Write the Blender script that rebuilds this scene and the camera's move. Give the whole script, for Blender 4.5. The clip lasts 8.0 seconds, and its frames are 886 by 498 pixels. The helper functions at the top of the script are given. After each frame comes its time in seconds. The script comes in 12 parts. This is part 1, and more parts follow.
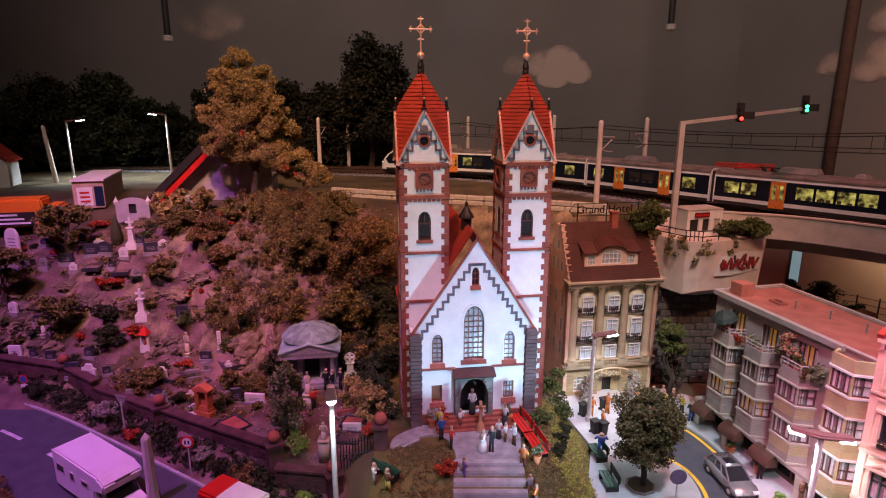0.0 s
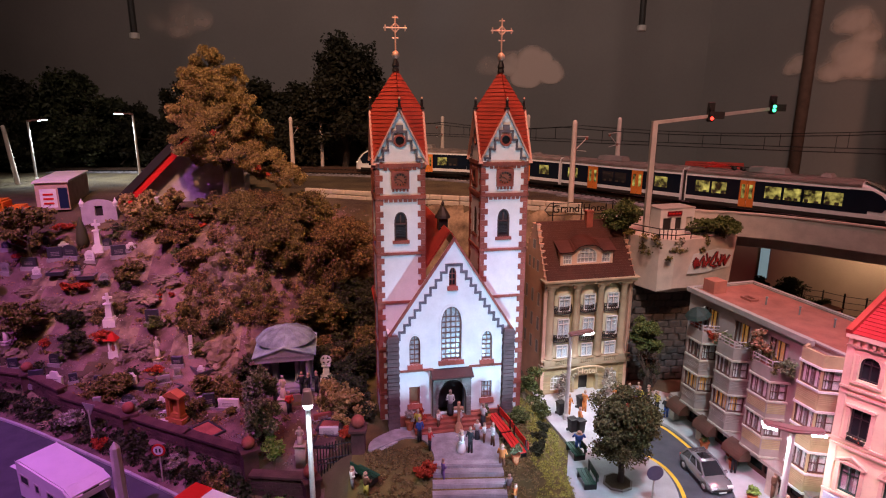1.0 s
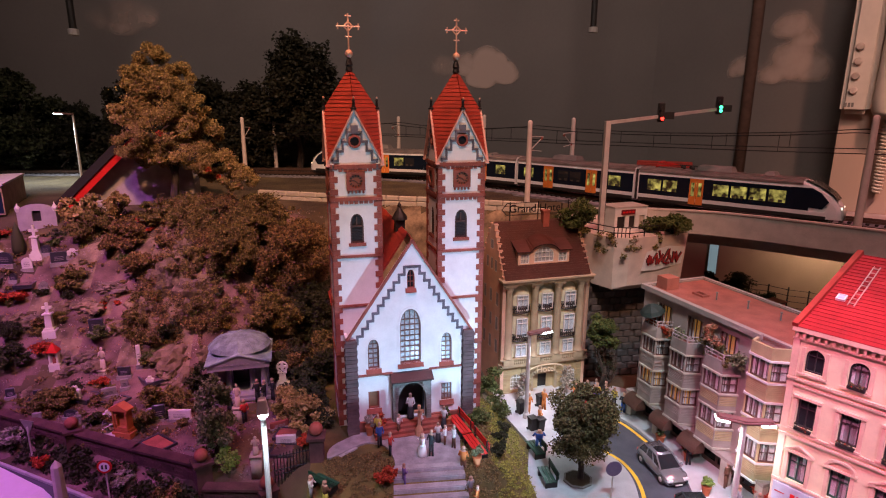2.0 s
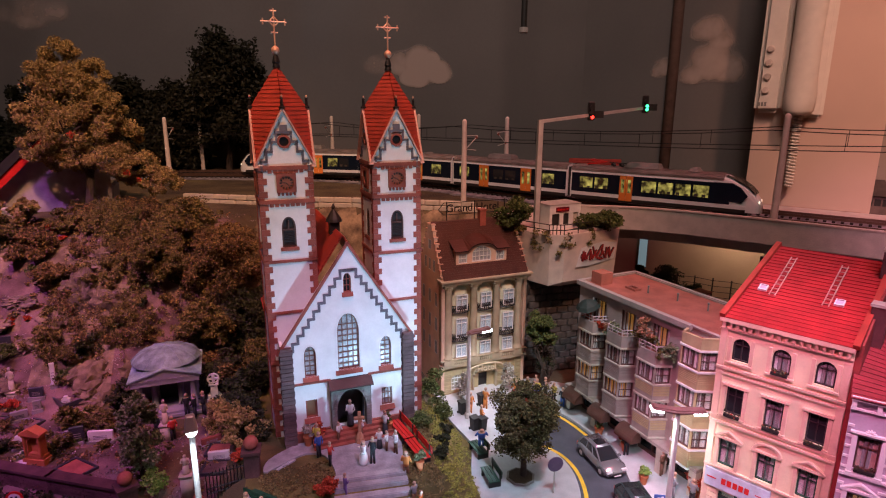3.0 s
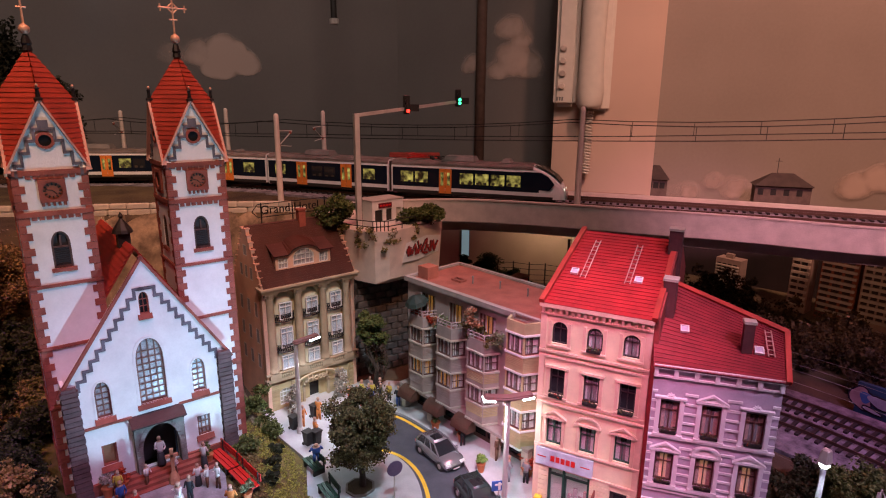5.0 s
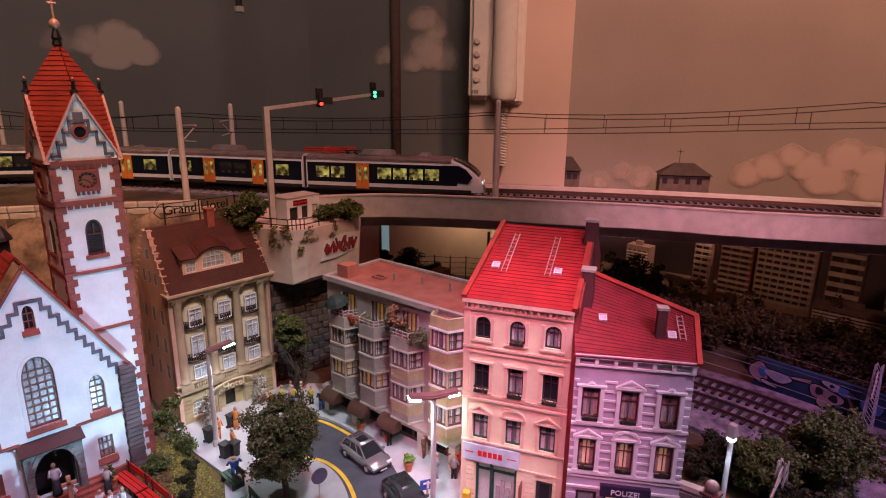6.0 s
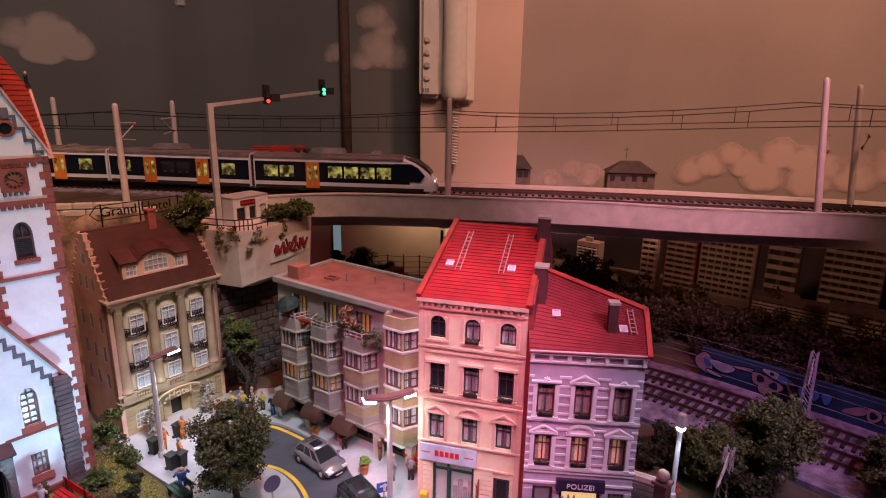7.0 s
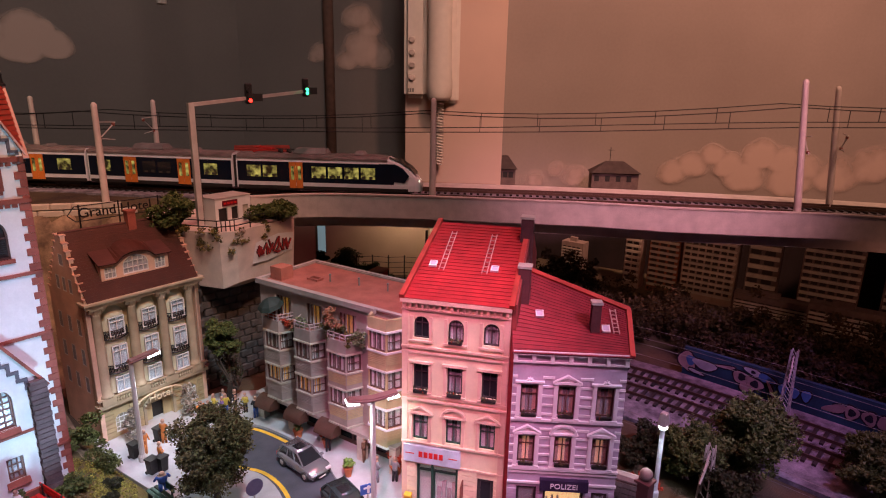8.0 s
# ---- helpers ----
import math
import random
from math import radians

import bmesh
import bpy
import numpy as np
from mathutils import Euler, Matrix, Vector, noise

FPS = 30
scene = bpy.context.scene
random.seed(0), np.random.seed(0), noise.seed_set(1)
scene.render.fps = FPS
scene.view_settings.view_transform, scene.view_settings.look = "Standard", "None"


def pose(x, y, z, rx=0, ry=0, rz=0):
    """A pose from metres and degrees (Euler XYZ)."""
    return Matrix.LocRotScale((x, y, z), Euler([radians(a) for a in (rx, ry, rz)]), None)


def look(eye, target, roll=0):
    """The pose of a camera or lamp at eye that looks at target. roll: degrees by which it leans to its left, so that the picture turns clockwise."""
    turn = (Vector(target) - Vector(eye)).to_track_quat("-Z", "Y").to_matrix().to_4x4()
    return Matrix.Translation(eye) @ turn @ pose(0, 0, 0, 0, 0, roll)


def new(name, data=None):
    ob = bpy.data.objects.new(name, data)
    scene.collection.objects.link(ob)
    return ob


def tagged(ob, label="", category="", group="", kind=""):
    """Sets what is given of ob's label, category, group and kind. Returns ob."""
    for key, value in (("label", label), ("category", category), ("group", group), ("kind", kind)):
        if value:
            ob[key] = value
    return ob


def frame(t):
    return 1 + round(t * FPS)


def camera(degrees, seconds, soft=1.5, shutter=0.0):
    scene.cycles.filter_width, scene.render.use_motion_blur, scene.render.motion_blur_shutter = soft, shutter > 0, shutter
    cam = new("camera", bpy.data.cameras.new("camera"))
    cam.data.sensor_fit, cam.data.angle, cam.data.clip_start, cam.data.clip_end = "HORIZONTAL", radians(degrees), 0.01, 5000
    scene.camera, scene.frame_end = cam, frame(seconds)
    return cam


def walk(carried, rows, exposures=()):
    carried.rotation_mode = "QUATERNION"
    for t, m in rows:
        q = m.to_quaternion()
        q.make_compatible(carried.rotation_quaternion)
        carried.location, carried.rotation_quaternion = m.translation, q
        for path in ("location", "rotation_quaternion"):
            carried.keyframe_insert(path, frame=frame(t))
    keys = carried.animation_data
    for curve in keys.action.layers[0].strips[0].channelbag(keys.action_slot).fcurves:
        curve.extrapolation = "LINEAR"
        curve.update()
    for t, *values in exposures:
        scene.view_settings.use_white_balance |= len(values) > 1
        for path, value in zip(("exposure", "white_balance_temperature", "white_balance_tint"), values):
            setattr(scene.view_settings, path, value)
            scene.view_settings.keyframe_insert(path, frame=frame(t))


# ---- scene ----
# A model town under coloured show light. Lengths below are centimetres; CM turns them into metres.
CM = 0.01
cam = camera(74.5, 8.0, soft=1.1)
PATH = [
    (0, (0.0, 0.0, 2.2), (0.0, 1.941, 1.717), 0.1),
    (0.5, (-0.012, 0.013, 2.2), (0.022, 1.953, 1.716), 0.1),
    (1, (-0.014, 0.026, 2.197), (0.073, 1.965, 1.714), 0.2),
    (2.5, (0.002, 0.095, 2.197), (0.325, 2.009, 1.715), 0.3),
    (3, (0.014, 0.13, 2.191), (0.451, 2.021, 1.709), 0.3),
    (3.5, (0.032, 0.172, 2.187), (0.599, 2.028, 1.704), 0.4),
    (4, (0.056, 0.204, 2.184), (0.745, 2.018, 1.7), 0.4),
    (4.5, (0.09, 0.249, 2.182), (0.928, 1.999, 1.693), 0.4),
    (5, (0.121, 0.295, 2.178), (1.097, 1.97, 1.683), 0.5),
    (6.5, (0.182, 0.381, 2.179), (1.454, 1.835, 1.66), 0.8),
    (7, (0.188, 0.389, 2.166), (1.507, 1.801, 1.651), 1.0),
    (7.5, (0.196, 0.389, 2.163), (1.541, 1.777, 1.649), 1.1),
    (8, (0.208, 0.383, 2.167), (1.561, 1.763, 1.653), 1.2),
]
walk(cam, [(t, look(Vector(eye) * 0.1, Vector(target) * 0.1, roll)) for t, eye, target, roll in PATH], ((0, 0.24), (1, 0.24), (2.5, 0.08), (3.5, -0.06), (5, -0.04), (8, -0.04)))

# ---------- light: a dim room, coloured show lamps under its ceiling, two low fills added ---
world = bpy.data.worlds.new("world")
scene.world = world
world.use_nodes = True
world.node_tree.nodes["Background"].inputs[0].default_value = (0.22, 0.18, 0.28, 1)
world.node_tree.nodes["Background"].inputs[1].default_value = 0.04


def show_lamp(x, y, z, tx, ty, tz, watts, colour, spread=60, size=3.0, blend=0.5):
    """A coloured spot lamp that hangs at x, y, z and points at tx, ty, tz (centimetres)."""
    data = bpy.data.lights.new("show_lamp", "SPOT")
    data.energy, data.color, data.spot_size, data.spot_blend = watts, colour, radians(spread), blend
    data.shadow_soft_size = size * CM
    ob = new("show_lamp", data)
    ob.matrix_basis = look(Vector((x, y, z)) * CM, Vector((tx, ty, tz)) * CM)
    return ob


show_lamp(9.5, 25.5, -3.4, 2.0, 41, 10, 1.3, (0.40, 0.72, 1.0), 56, 0.4, 0.35)
show_lamp(16, -6, 60, 4.0, 39, 2, 9.5, (0.68, 0.46, 1.0), 20, 1.0, 0.7)
show_lamp(-42, 0, 95, -37, 47, 0, 36.0, (0.76, 0.19, 1.0), 42, 1.2, 0.9)
show_lamp(-10, -20, 120, -14, 71, 14, 56.0, (1.0, 0.44, 0.22), 32, 1.6, 0.9)
show_lamp(36, 14, 140, 26, 42, 8, 28.0, (1.0, 0.22, 0.24), 46, 3.0, 0.8)
show_lamp(-6, 4, 50, 23.5, 26, 5, 16.0, (1.0, 0.25, 0.50), 22, 2.0, 0.9)
show_lamp(20, -30, 75, 31, 18, 1, 21.0, (0.82, 0.60, 1.0), 26, 2.0, 0.9)
show_lamp(40, -30, 150, 112, 46, 36, 150.0, (1.0, 0.50, 0.36), 51, 6.0, 1.0)
show_lamp(-10, -30, 150, 12, 115, 32, 57.0, (1.0, 0.75, 0.67), 66, 30.0, 1.0)
show_lamp(10, -20, 90, 20.0, 52, 8, 18.0, (1.0, 0.47, 0.28), 19, 2.0, 0.9)
show_lamp(14, -24, 66, 60, 33, 16, 36.0, (1.0, 0.44, 0.60), 26, 3.0, 0.9)
show_lamp(12, 6, 70, 19, 38, -4, 17.0, (0.54, 0.78, 1.0), 28, 1.2, 0.8)
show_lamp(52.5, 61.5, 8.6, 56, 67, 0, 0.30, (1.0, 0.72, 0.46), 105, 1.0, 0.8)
# Unseen warm fill added under the viaduct to lift the dark tower blocks
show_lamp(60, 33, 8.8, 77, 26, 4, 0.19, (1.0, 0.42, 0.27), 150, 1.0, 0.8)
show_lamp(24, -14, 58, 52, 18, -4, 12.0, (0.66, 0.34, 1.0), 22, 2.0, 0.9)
# Second unseen fill under the viaduct, for the dark right end of the backdrop
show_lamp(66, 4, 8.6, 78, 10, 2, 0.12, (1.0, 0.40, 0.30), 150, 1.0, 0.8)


# ---------- materials ----------
def shader(name):
    m = bpy.data.materials.new(name)
    m.use_nodes = True
    return m, m.node_tree.nodes, m.node_tree.links, m.node_tree.nodes["Principled BSDF"]


def paint(name, colour, rough=0.6, metal=0.0, vary=0.25, grain=900.0, bump=0.15, patch=90.0, tint=None, spec=0.4):
    """A surface with colour variation at two scales and fine relief."""
    m, n, l, b = shader(name)
    co = n.new("ShaderNodeTexCoord")
    big, fine = n.new("ShaderNodeTexNoise"), n.new("ShaderNodeTexNoise")
    big.inputs["Scale"].default_value, fine.inputs["Scale"].default_value = patch, grain
    big.inputs["Detail"].default_value, fine.inputs["Detail"].default_value = 5, 6
    info = n.new("ShaderNodeObjectInfo")
    mix, mix2 = n.new("ShaderNodeMix"), n.new("ShaderNodeMix")
    mix.data_type = mix2.data_type = "RGBA"
    dark = tuple(c * (1 - vary) for c in colour)
    light = tint or tuple(min(1, c * (1 + vary * 0.6)) for c in colour)
    mix.inputs[6].default_value, mix.inputs[7].default_value = (*dark, 1), (*light, 1)
    ramp = n.new("ShaderNodeMapRange")
    ramp.inputs[1].default_value, ramp.inputs[2].default_value = 0.3, 0.7
    l.new(co.outputs["Object"], big.inputs["Vector"])
    l.new(co.outputs["Object"], fine.inputs["Vector"])
    l.new(big.outputs[0], ramp.inputs[0])
    l.new(ramp.outputs[0], mix.inputs[0])
    mix2.blend_type = "MULTIPLY"
    mix2.inputs[0].default_value = 0.55 * min(1, vary * 2)
    l.new(mix.outputs[2], mix2.inputs[6])
    l.new(fine.outputs[0], mix2.inputs[7])
    hsv = n.new("ShaderNodeHueSaturation")
    val = n.new("ShaderNodeMapRange")
    val.inputs[3].default_value, val.inputs[4].default_value = 1.0 + 0.25 * vary, 1.0 + vary
    l.new(info.outputs["Random"], val.inputs[0])
    l.new(val.outputs[0], hsv.inputs["Value"])
    l.new(mix2.outputs[2], hsv.inputs["Color"])
    l.new(hsv.outputs[0], b.inputs["Base Color"])
    b.inputs["Roughness"].default_value, b.inputs["Metallic"].default_value = rough, metal
    b.inputs["Specular IOR Level"].default_value = spec
    if bump:
        bp = n.new("ShaderNodeBump")
        bp.inputs["Strength"].default_value, bp.inputs["Distance"].default_value = bump, 0.0006
        l.new(fine.outputs[0], bp.inputs["Height"])
        l.new(bp.outputs[0], b.inputs["Normal"])
    return m


def glow(name, colour, strength):
    m, n, l, b = shader(name)
    b.inputs["Base Color"].default_value = (*colour, 1)
    b.inputs["Emission Color"].default_value = (*colour, 1)
    b.inputs["Emission Strength"].default_value = strength
    return m


def glazing(name, colour=(0.02, 0.022, 0.025), rough=0.08):
    m, n, l, b = shader(name)
    b.inputs["Base Color"].default_value = (*colour, 1)
    b.inputs["Roughness"].default_value = rough
    b.inputs["Specular IOR Level"].default_value = 0.6
    return m


def clear(name, alpha=0.12):
    """A thin clear pane."""
    m, n, l, b = shader(name)
    b.inputs["Base Color"].default_value = (0.9, 0.95, 0.95, 1)
    b.inputs["Roughness"].default_value = 0.04
    b.inputs["Alpha"].default_value = alpha
    return m


RENDER_WHITE = paint("white_plaster", (0.78, 0.77, 0.75), 0.75, vary=0.10)
RED_STONE = paint("red_sandstone", (0.30, 0.085, 0.06), 0.8, vary=0.35, bump=0.3)
RED_TILE = paint("red_roof_tile", (0.42, 0.045, 0.03), 0.55, vary=0.3)
GREY_STONE = paint("grey_stone", (0.24, 0.22, 0.20), 0.85, vary=0.35, bump=0.4)
PALE_STONE = paint("pale_stone", (0.50, 0.44, 0.36), 0.85, vary=0.25, bump=0.4)
SAND = paint("ochre_plaster", (0.46, 0.36, 0.20), 0.75, vary=0.18)
BUFF = paint("buff_stone", (0.42, 0.34, 0.23), 0.75, vary=0.2)
CREAM = paint("cream_plaster", (0.74, 0.60, 0.40), 0.7, vary=0.12)
APRICOT = paint("apricot_plaster", (0.68, 0.45, 0.33), 0.7, vary=0.15)
TAUPE = paint("taupe_plaster", (0.36, 0.29, 0.26), 0.75, vary=0.18)
LILAC = paint("lilac_plaster", (0.47, 0.40, 0.47), 0.75, vary=0.15)
OFFWHITE = paint("offwhite_paint", (0.72, 0.70, 0.68), 0.55, vary=0.10)
DARK = paint("dark_plastic", (0.025, 0.022, 0.02), 0.5, vary=0.3)
IRON = paint("black_iron", (0.018, 0.016, 0.016), 0.45, metal=0.4, vary=0.3)
BRASS = paint("gilt_metal", (0.62, 0.38, 0.26), 0.5, metal=0.35, vary=0.15)
STEEL = paint("grey_steel", (0.58, 0.53, 0.49), 0.45, metal=0.3, vary=0.15)
CONCRETE = paint("painted_concrete", (0.52, 0.46, 0.41), 0.85, vary=0.15, bump=0.3)
ROOF_GRAVEL = paint("red_flat_roof", (0.30, 0.085, 0.06), 0.9, vary=0.25, bump=0.4)
ASPHALT = paint("asphalt", (0.075, 0.08, 0.095), 0.85, vary=0.2, grain=2500, bump=0.3)
PAVING = paint("pale_paving", (0.40, 0.40, 0.40), 0.85, vary=0.15, bump=0.2)
EARTH = paint("brown_earth", (0.075, 0.047, 0.034), 0.95, vary=0.5, grain=1500, bump=1.0, patch=25, tint=(0.12, 0.09, 0.045))
LAWN = paint("mossy_lawn", (0.10, 0.08, 0.025), 0.95, vary=0.45, grain=2000, bump=0.8, patch=28, tint=(0.19, 0.14, 0.045))
ROCK = paint("craggy_rock", (0.13, 0.09, 0.06), 0.95, vary=0.5, grain=400, bump=1.0, patch=70, tint=(0.30, 0.22, 0.14))
GRAVEL = paint("grave_gravel", (0.13, 0.075, 0.07), 0.95, vary=0.7, grain=1400, bump=1.0, patch=45, tint=(0.22, 0.13, 0.12))
BALLAST = paint("track_ballast", (0.21, 0.19, 0.21), 0.95, vary=0.75, grain=700, bump=1.0)
SLEEPER = paint("dark_sleeper", (0.028, 0.02, 0.018), 0.8)
RAIL = paint("rusty_rail", (0.12, 0.07, 0.05), 0.5, metal=0.6)
LEAF = paint("olive_foliage", (0.075, 0.06, 0.02), 0.7, vary=0.5, patch=150)
LEAF_RED = paint("red_blossom", (0.40, 0.05, 0.02), 0.7, vary=0.5, patch=150)
BARK = paint("bark", (0.07, 0.05, 0.04), 0.9, vary=0.4, bump=0.8)
ROOM_WALL = paint("painted_sky_wall", (0.17, 0.15, 0.14), 0.9, vary=0.12, patch=5, grain=200, bump=0.1)
ROOM_WALL_WARM = paint("plastered_wall", (0.30, 0.245, 0.215), 0.9, vary=0.12, patch=5, grain=200, bump=0.1)
PHONE_WHITE = paint("ivory_plastic", (0.74, 0.64, 0.56), 0.5, vary=0.05, bump=0.0)
PIPE_BROWN = paint("brown_pipe", (0.15, 0.085, 0.065), 0.7)
GLASS = glazing("dark_window_glass")
GLASS_CLEAR = clear("clear_glass")
CURTAIN = paint("white_curtain", (0.75, 0.72, 0.68), 0.8, vary=0.12, patch=400)
ORANGE = paint("orange_door_paint", (0.75, 0.22, 0.04), 0.45, vary=0.1)
NAVY = paint("navy_paint", (0.012, 0.022, 0.055), 0.3, vary=0.1, bump=0)
WHITE_GLOSS = paint("white_gloss", (0.75, 0.75, 0.75), 0.3, vary=0.06, bump=0)
RED_PAINT = paint("red_paint", (0.55, 0.02, 0.015), 0.4, vary=0.1, bump=0)
YELLOW_PAINT = paint("yellow_paint", (0.75, 0.48, 0.04), 0.7, vary=0.2)
GREEN_PAINT = paint("dark_green_paint", (0.015, 0.06, 0.035), 0.4, vary=0.2)
LAMP_LIT = glow("lit_lamp", (0.85, 0.95, 1.0), 9.0)
SIGNAL_RED = glow("red_signal_light", (1.0, 0.03, 0.02), 5.0)
SIGNAL_GREEN = glow("green_signal_light", (0.05, 1.0, 0.35), 4.0)
TRAIN_BAND = paint("blue_black_band", (0.006, 0.011, 0.022), 0.25, vary=0.1, bump=0)
TRAIN_LIT, nn, ll, bb = shader("lit_train_interior")
bb.inputs["Base Color"].default_value = (0.05, 0.045, 0.02, 1)
bb.inputs["Emission Color"].default_value = (0.80, 0.66, 0.16, 1)
tc, nz, rmp = nn.new("ShaderNodeTexCoord"), nn.new("ShaderNodeTexNoise"), nn.new("ShaderNodeMapRange")
nz.inputs["Scale"].default_value = 480
nz.inputs["Detail"].default_value = 4
rmp.inputs["From Min"].default_value, rmp.inputs["From Max"].default_value = 0.44, 0.62
rmp.inputs["To Min"].default_value, rmp.inputs["To Max"].default_value = 0.01, 0.22
ll.new(tc.outputs["Object"], nz.inputs["Vector"])
ll.new(nz.outputs["Fac"], rmp.inputs["Value"])
ll.new(rmp.outputs["Result"], bb.inputs["Emission Strength"])
_n, _l = TRAIN_LIT.node_tree.nodes, TRAIN_LIT.node_tree.links
_co, _no, _mr = _n.new("ShaderNodeTexCoord"), _n.new("ShaderNodeTexNoise"), _n.new("ShaderNodeMapRange")
_no.inputs["Scale"].default_value, _no.inputs["Detail"].default_value = 160, 3
_mr.inputs[1].default_value, _mr.inputs[2].default_value, _mr.inputs[4].default_value = 0.40, 0.78, 0.75
_l.new(_co.outputs["Object"], _no.inputs["Vector"])
_l.new(_no.outputs[0], _mr.inputs[0])
_l.new(_mr.outputs[0], _n["Principled BSDF"].inputs["Emission Strength"])
_n["Principled BSDF"].inputs["Base Color"].default_value = (0.05, 0.05, 0.03, 1)
_n["Principled BSDF"].inputs["Roughness"].default_value = 0.1


# ---------- mesh helpers (centimetres) ----------
def box(bm, x0, y0, z0, x1, y1, z1, m=None):
    v = [bm.verts.new((x, y, z)) for x in (x0, x1) for y in (y0, y1) for z in (z0, z1)]
    for f in ((0, 1, 3, 2), (4, 6, 7, 5), (0, 4, 5, 1), (2, 3, 7, 6), (0, 2, 6, 4), (1, 5, 7, 3)):
        bm.faces.new([v[i] for i in f])
    if m:
        bmesh.ops.transform(bm, matrix=m, verts=v)
    return v


def lathe(bm, profile, seg=12, m=None):
    """A turned shape from (radius, height) pairs, closed at both ends."""
    rings = []
    for r, z in profile:
        r = max(r, 1e-4)
        rings.append([bm.verts.new((r * math.cos(2 * math.pi * i / seg), r * math.sin(2 * math.pi * i / seg), z)) for i in range(seg)])
    for a, b in zip(rings, rings[1:]):
        for i in range(seg):
            bm.faces.new((a[i], a[(i + 1) % seg], b[(i + 1) % seg], b[i]))
    bm.faces.new(rings[0][::-1])
    bm.faces.new(rings[-1])
    if m:
        bmesh.ops.transform(bm, matrix=m, verts=[v for r in rings for v in r])


def rod(bm, a, b, r=0.05, seg=6, r2=None):
    """A straight round bar from a to b."""
    a, b = Vector(a), Vector(b)
    m = Matrix.Translation(a) @ (b - a).to_track_quat("Z", "Y").to_matrix().to_4x4()
    lathe(bm, [(r, 0), (r if r2 is None else r2, (b - a).length)], seg, m)


def tube(bm, pts, r, seg=4):
    """One unbroken bent bar through points."""
    pts = [Vector(p) for p in pts]
    rings = []
    for i, p in enumerate(pts):
        d = (pts[min(i + 1, len(pts) - 1)] - pts[max(i - 1, 0)]).normalized()
        q = d.to_track_quat("Z", "Y")
        rings.append([bm.verts.new(p + q @ Vector((r * math.cos(2 * math.pi * k / seg), r * math.sin(2 * math.pi * k / seg), 0))) for k in range(seg)])
    for a, b in zip(rings, rings[1:]):
        for k in range(seg):
            bm.faces.new((a[k], a[(k + 1) % seg], b[(k + 1) % seg], b[k]))
    bm.faces.new(rings[0][::-1])
    bm.faces.new(rings[-1])


def plate(bm, outer, holes=(), y0=0.0, y1=0.2):
    """An upright plate in the x-z plane with openings cut through it, from y0 to y1."""
    edges = []
    for loop in (outer, *holes):
        v = [bm.verts.new((x, y0, z)) for x, z in loop]
        edges += [bm.edges.new((v[i], v[(i + 1) % len(v)])) for i in range(len(v))]
    made = bmesh.ops.triangle_fill(bm, use_beauty=True, use_dissolve=False, edges=edges)
    faces = [g for g in made["geom"] if isinstance(g, bmesh.types.BMFace)]
    ext = bmesh.ops.extrude_face_region(bm, geom=faces)
    bmesh.ops.translate(bm, vec=(0, y1 - y0, 0), verts=[g for g in ext["geom"] if isinstance(g, bmesh.types.BMVert)])


def rect(x0, z0, x1, z1):
    return [(x0, z0), (x1, z0), (x1, z1), (x0, z1)]


def arch(x0, z0, x1, zs, zt, n=6):
    """The outline of a round or pointed opening: springing at zs, top at zt."""
    c, w = (x0 + x1) / 2, (x1 - x0) / 2
    pts = [(x0, z0), (x1, z0)]
    for i in range(n + 1):
        a = math.pi / 2 * i / n
        pts.append((c + w * (1 - (i / n) ** 1.9) if zt - zs > w * 1.15 else c + w * math.cos(a), zs + (zt - zs) * math.sin(a)))
    left = [(2 * c - x, z) for x, z in pts[2:-1]]
    return pts + left[::-1]


def ring(bm, outline, w, y0, y1):
    """A frame of width w inside an outline, by drawing the outline in towards its middle."""
    cx = sum(p[0] for p in outline) / len(outline)
    zmid = (min(p[1] for p in outline) + max(p[1] for p in outline)) / 2
    hw = max(p[0] for p in outline) - cx
    hh = max(p[1] for p in outline) - zmid
    inner = [(cx + (x - cx) * (1 - w / hw), zmid + (z - zmid) * (1 - w / hh)) for x, z in outline]
    plate(bm, outline, [inner], y0, y1)


def link(name, bm, material, smooth=False):
    bmesh.ops.recalc_face_normals(bm, faces=bm.faces)
    bm.transform(Matrix.Scale(CM, 4))
    me = bpy.data.meshes.new(name)
    bm.to_mesh(me)
    bm.free()
    me.materials.append(material)
    if smooth:
        me.polygons.foreach_set("use_smooth", [True] * len(me.polygons))
    return new(name, me)


def part(name, bm, material, parent, label="", smooth=False):
    ob = link(name, bm, material, smooth)
    ob.parent = parent
    return tagged(ob, label)


def pieces(name, bm, material, parent, label="", m=None):
    """Each separate shape of a bmesh as a part of its own."""
    bm.verts.index_update()
    bm.verts.ensure_lookup_table()
    left, made = set(bm.verts), []
    while left:
        todo, found = [left.pop()], []
        while todo:
            v = todo.pop()
            found.append(v)
            for e in v.link_edges:
                o = e.other_vert(v)
                if o in left:
                    left.discard(o)
                    todo.append(o)
        made.append(found)
    made.sort(key=lambda f: min(v.index for v in f))
    for found in made:
        b2, again = BM(), {}
        for v in found:
            again[v] = b2.verts.new(v.co)
        for f in {f for v in found for f in v.link_faces}:
            b2.faces.new([again[v] for v in f.verts])
        ob = part(name, b2, material, parent, label)
        if m:
            ob.matrix_basis = m
    bm.free()


def thing(name, label, category, x=0.0, y=0.0, z=0.0, rz=0.0, group="", kind=""):
    ob = new(name)
    ob.empty_display_size = 0.01
    ob.matrix_basis = pose(x * CM, y * CM, z * CM, 0, 0, rz)
    return tagged(ob, label, category, group, kind)


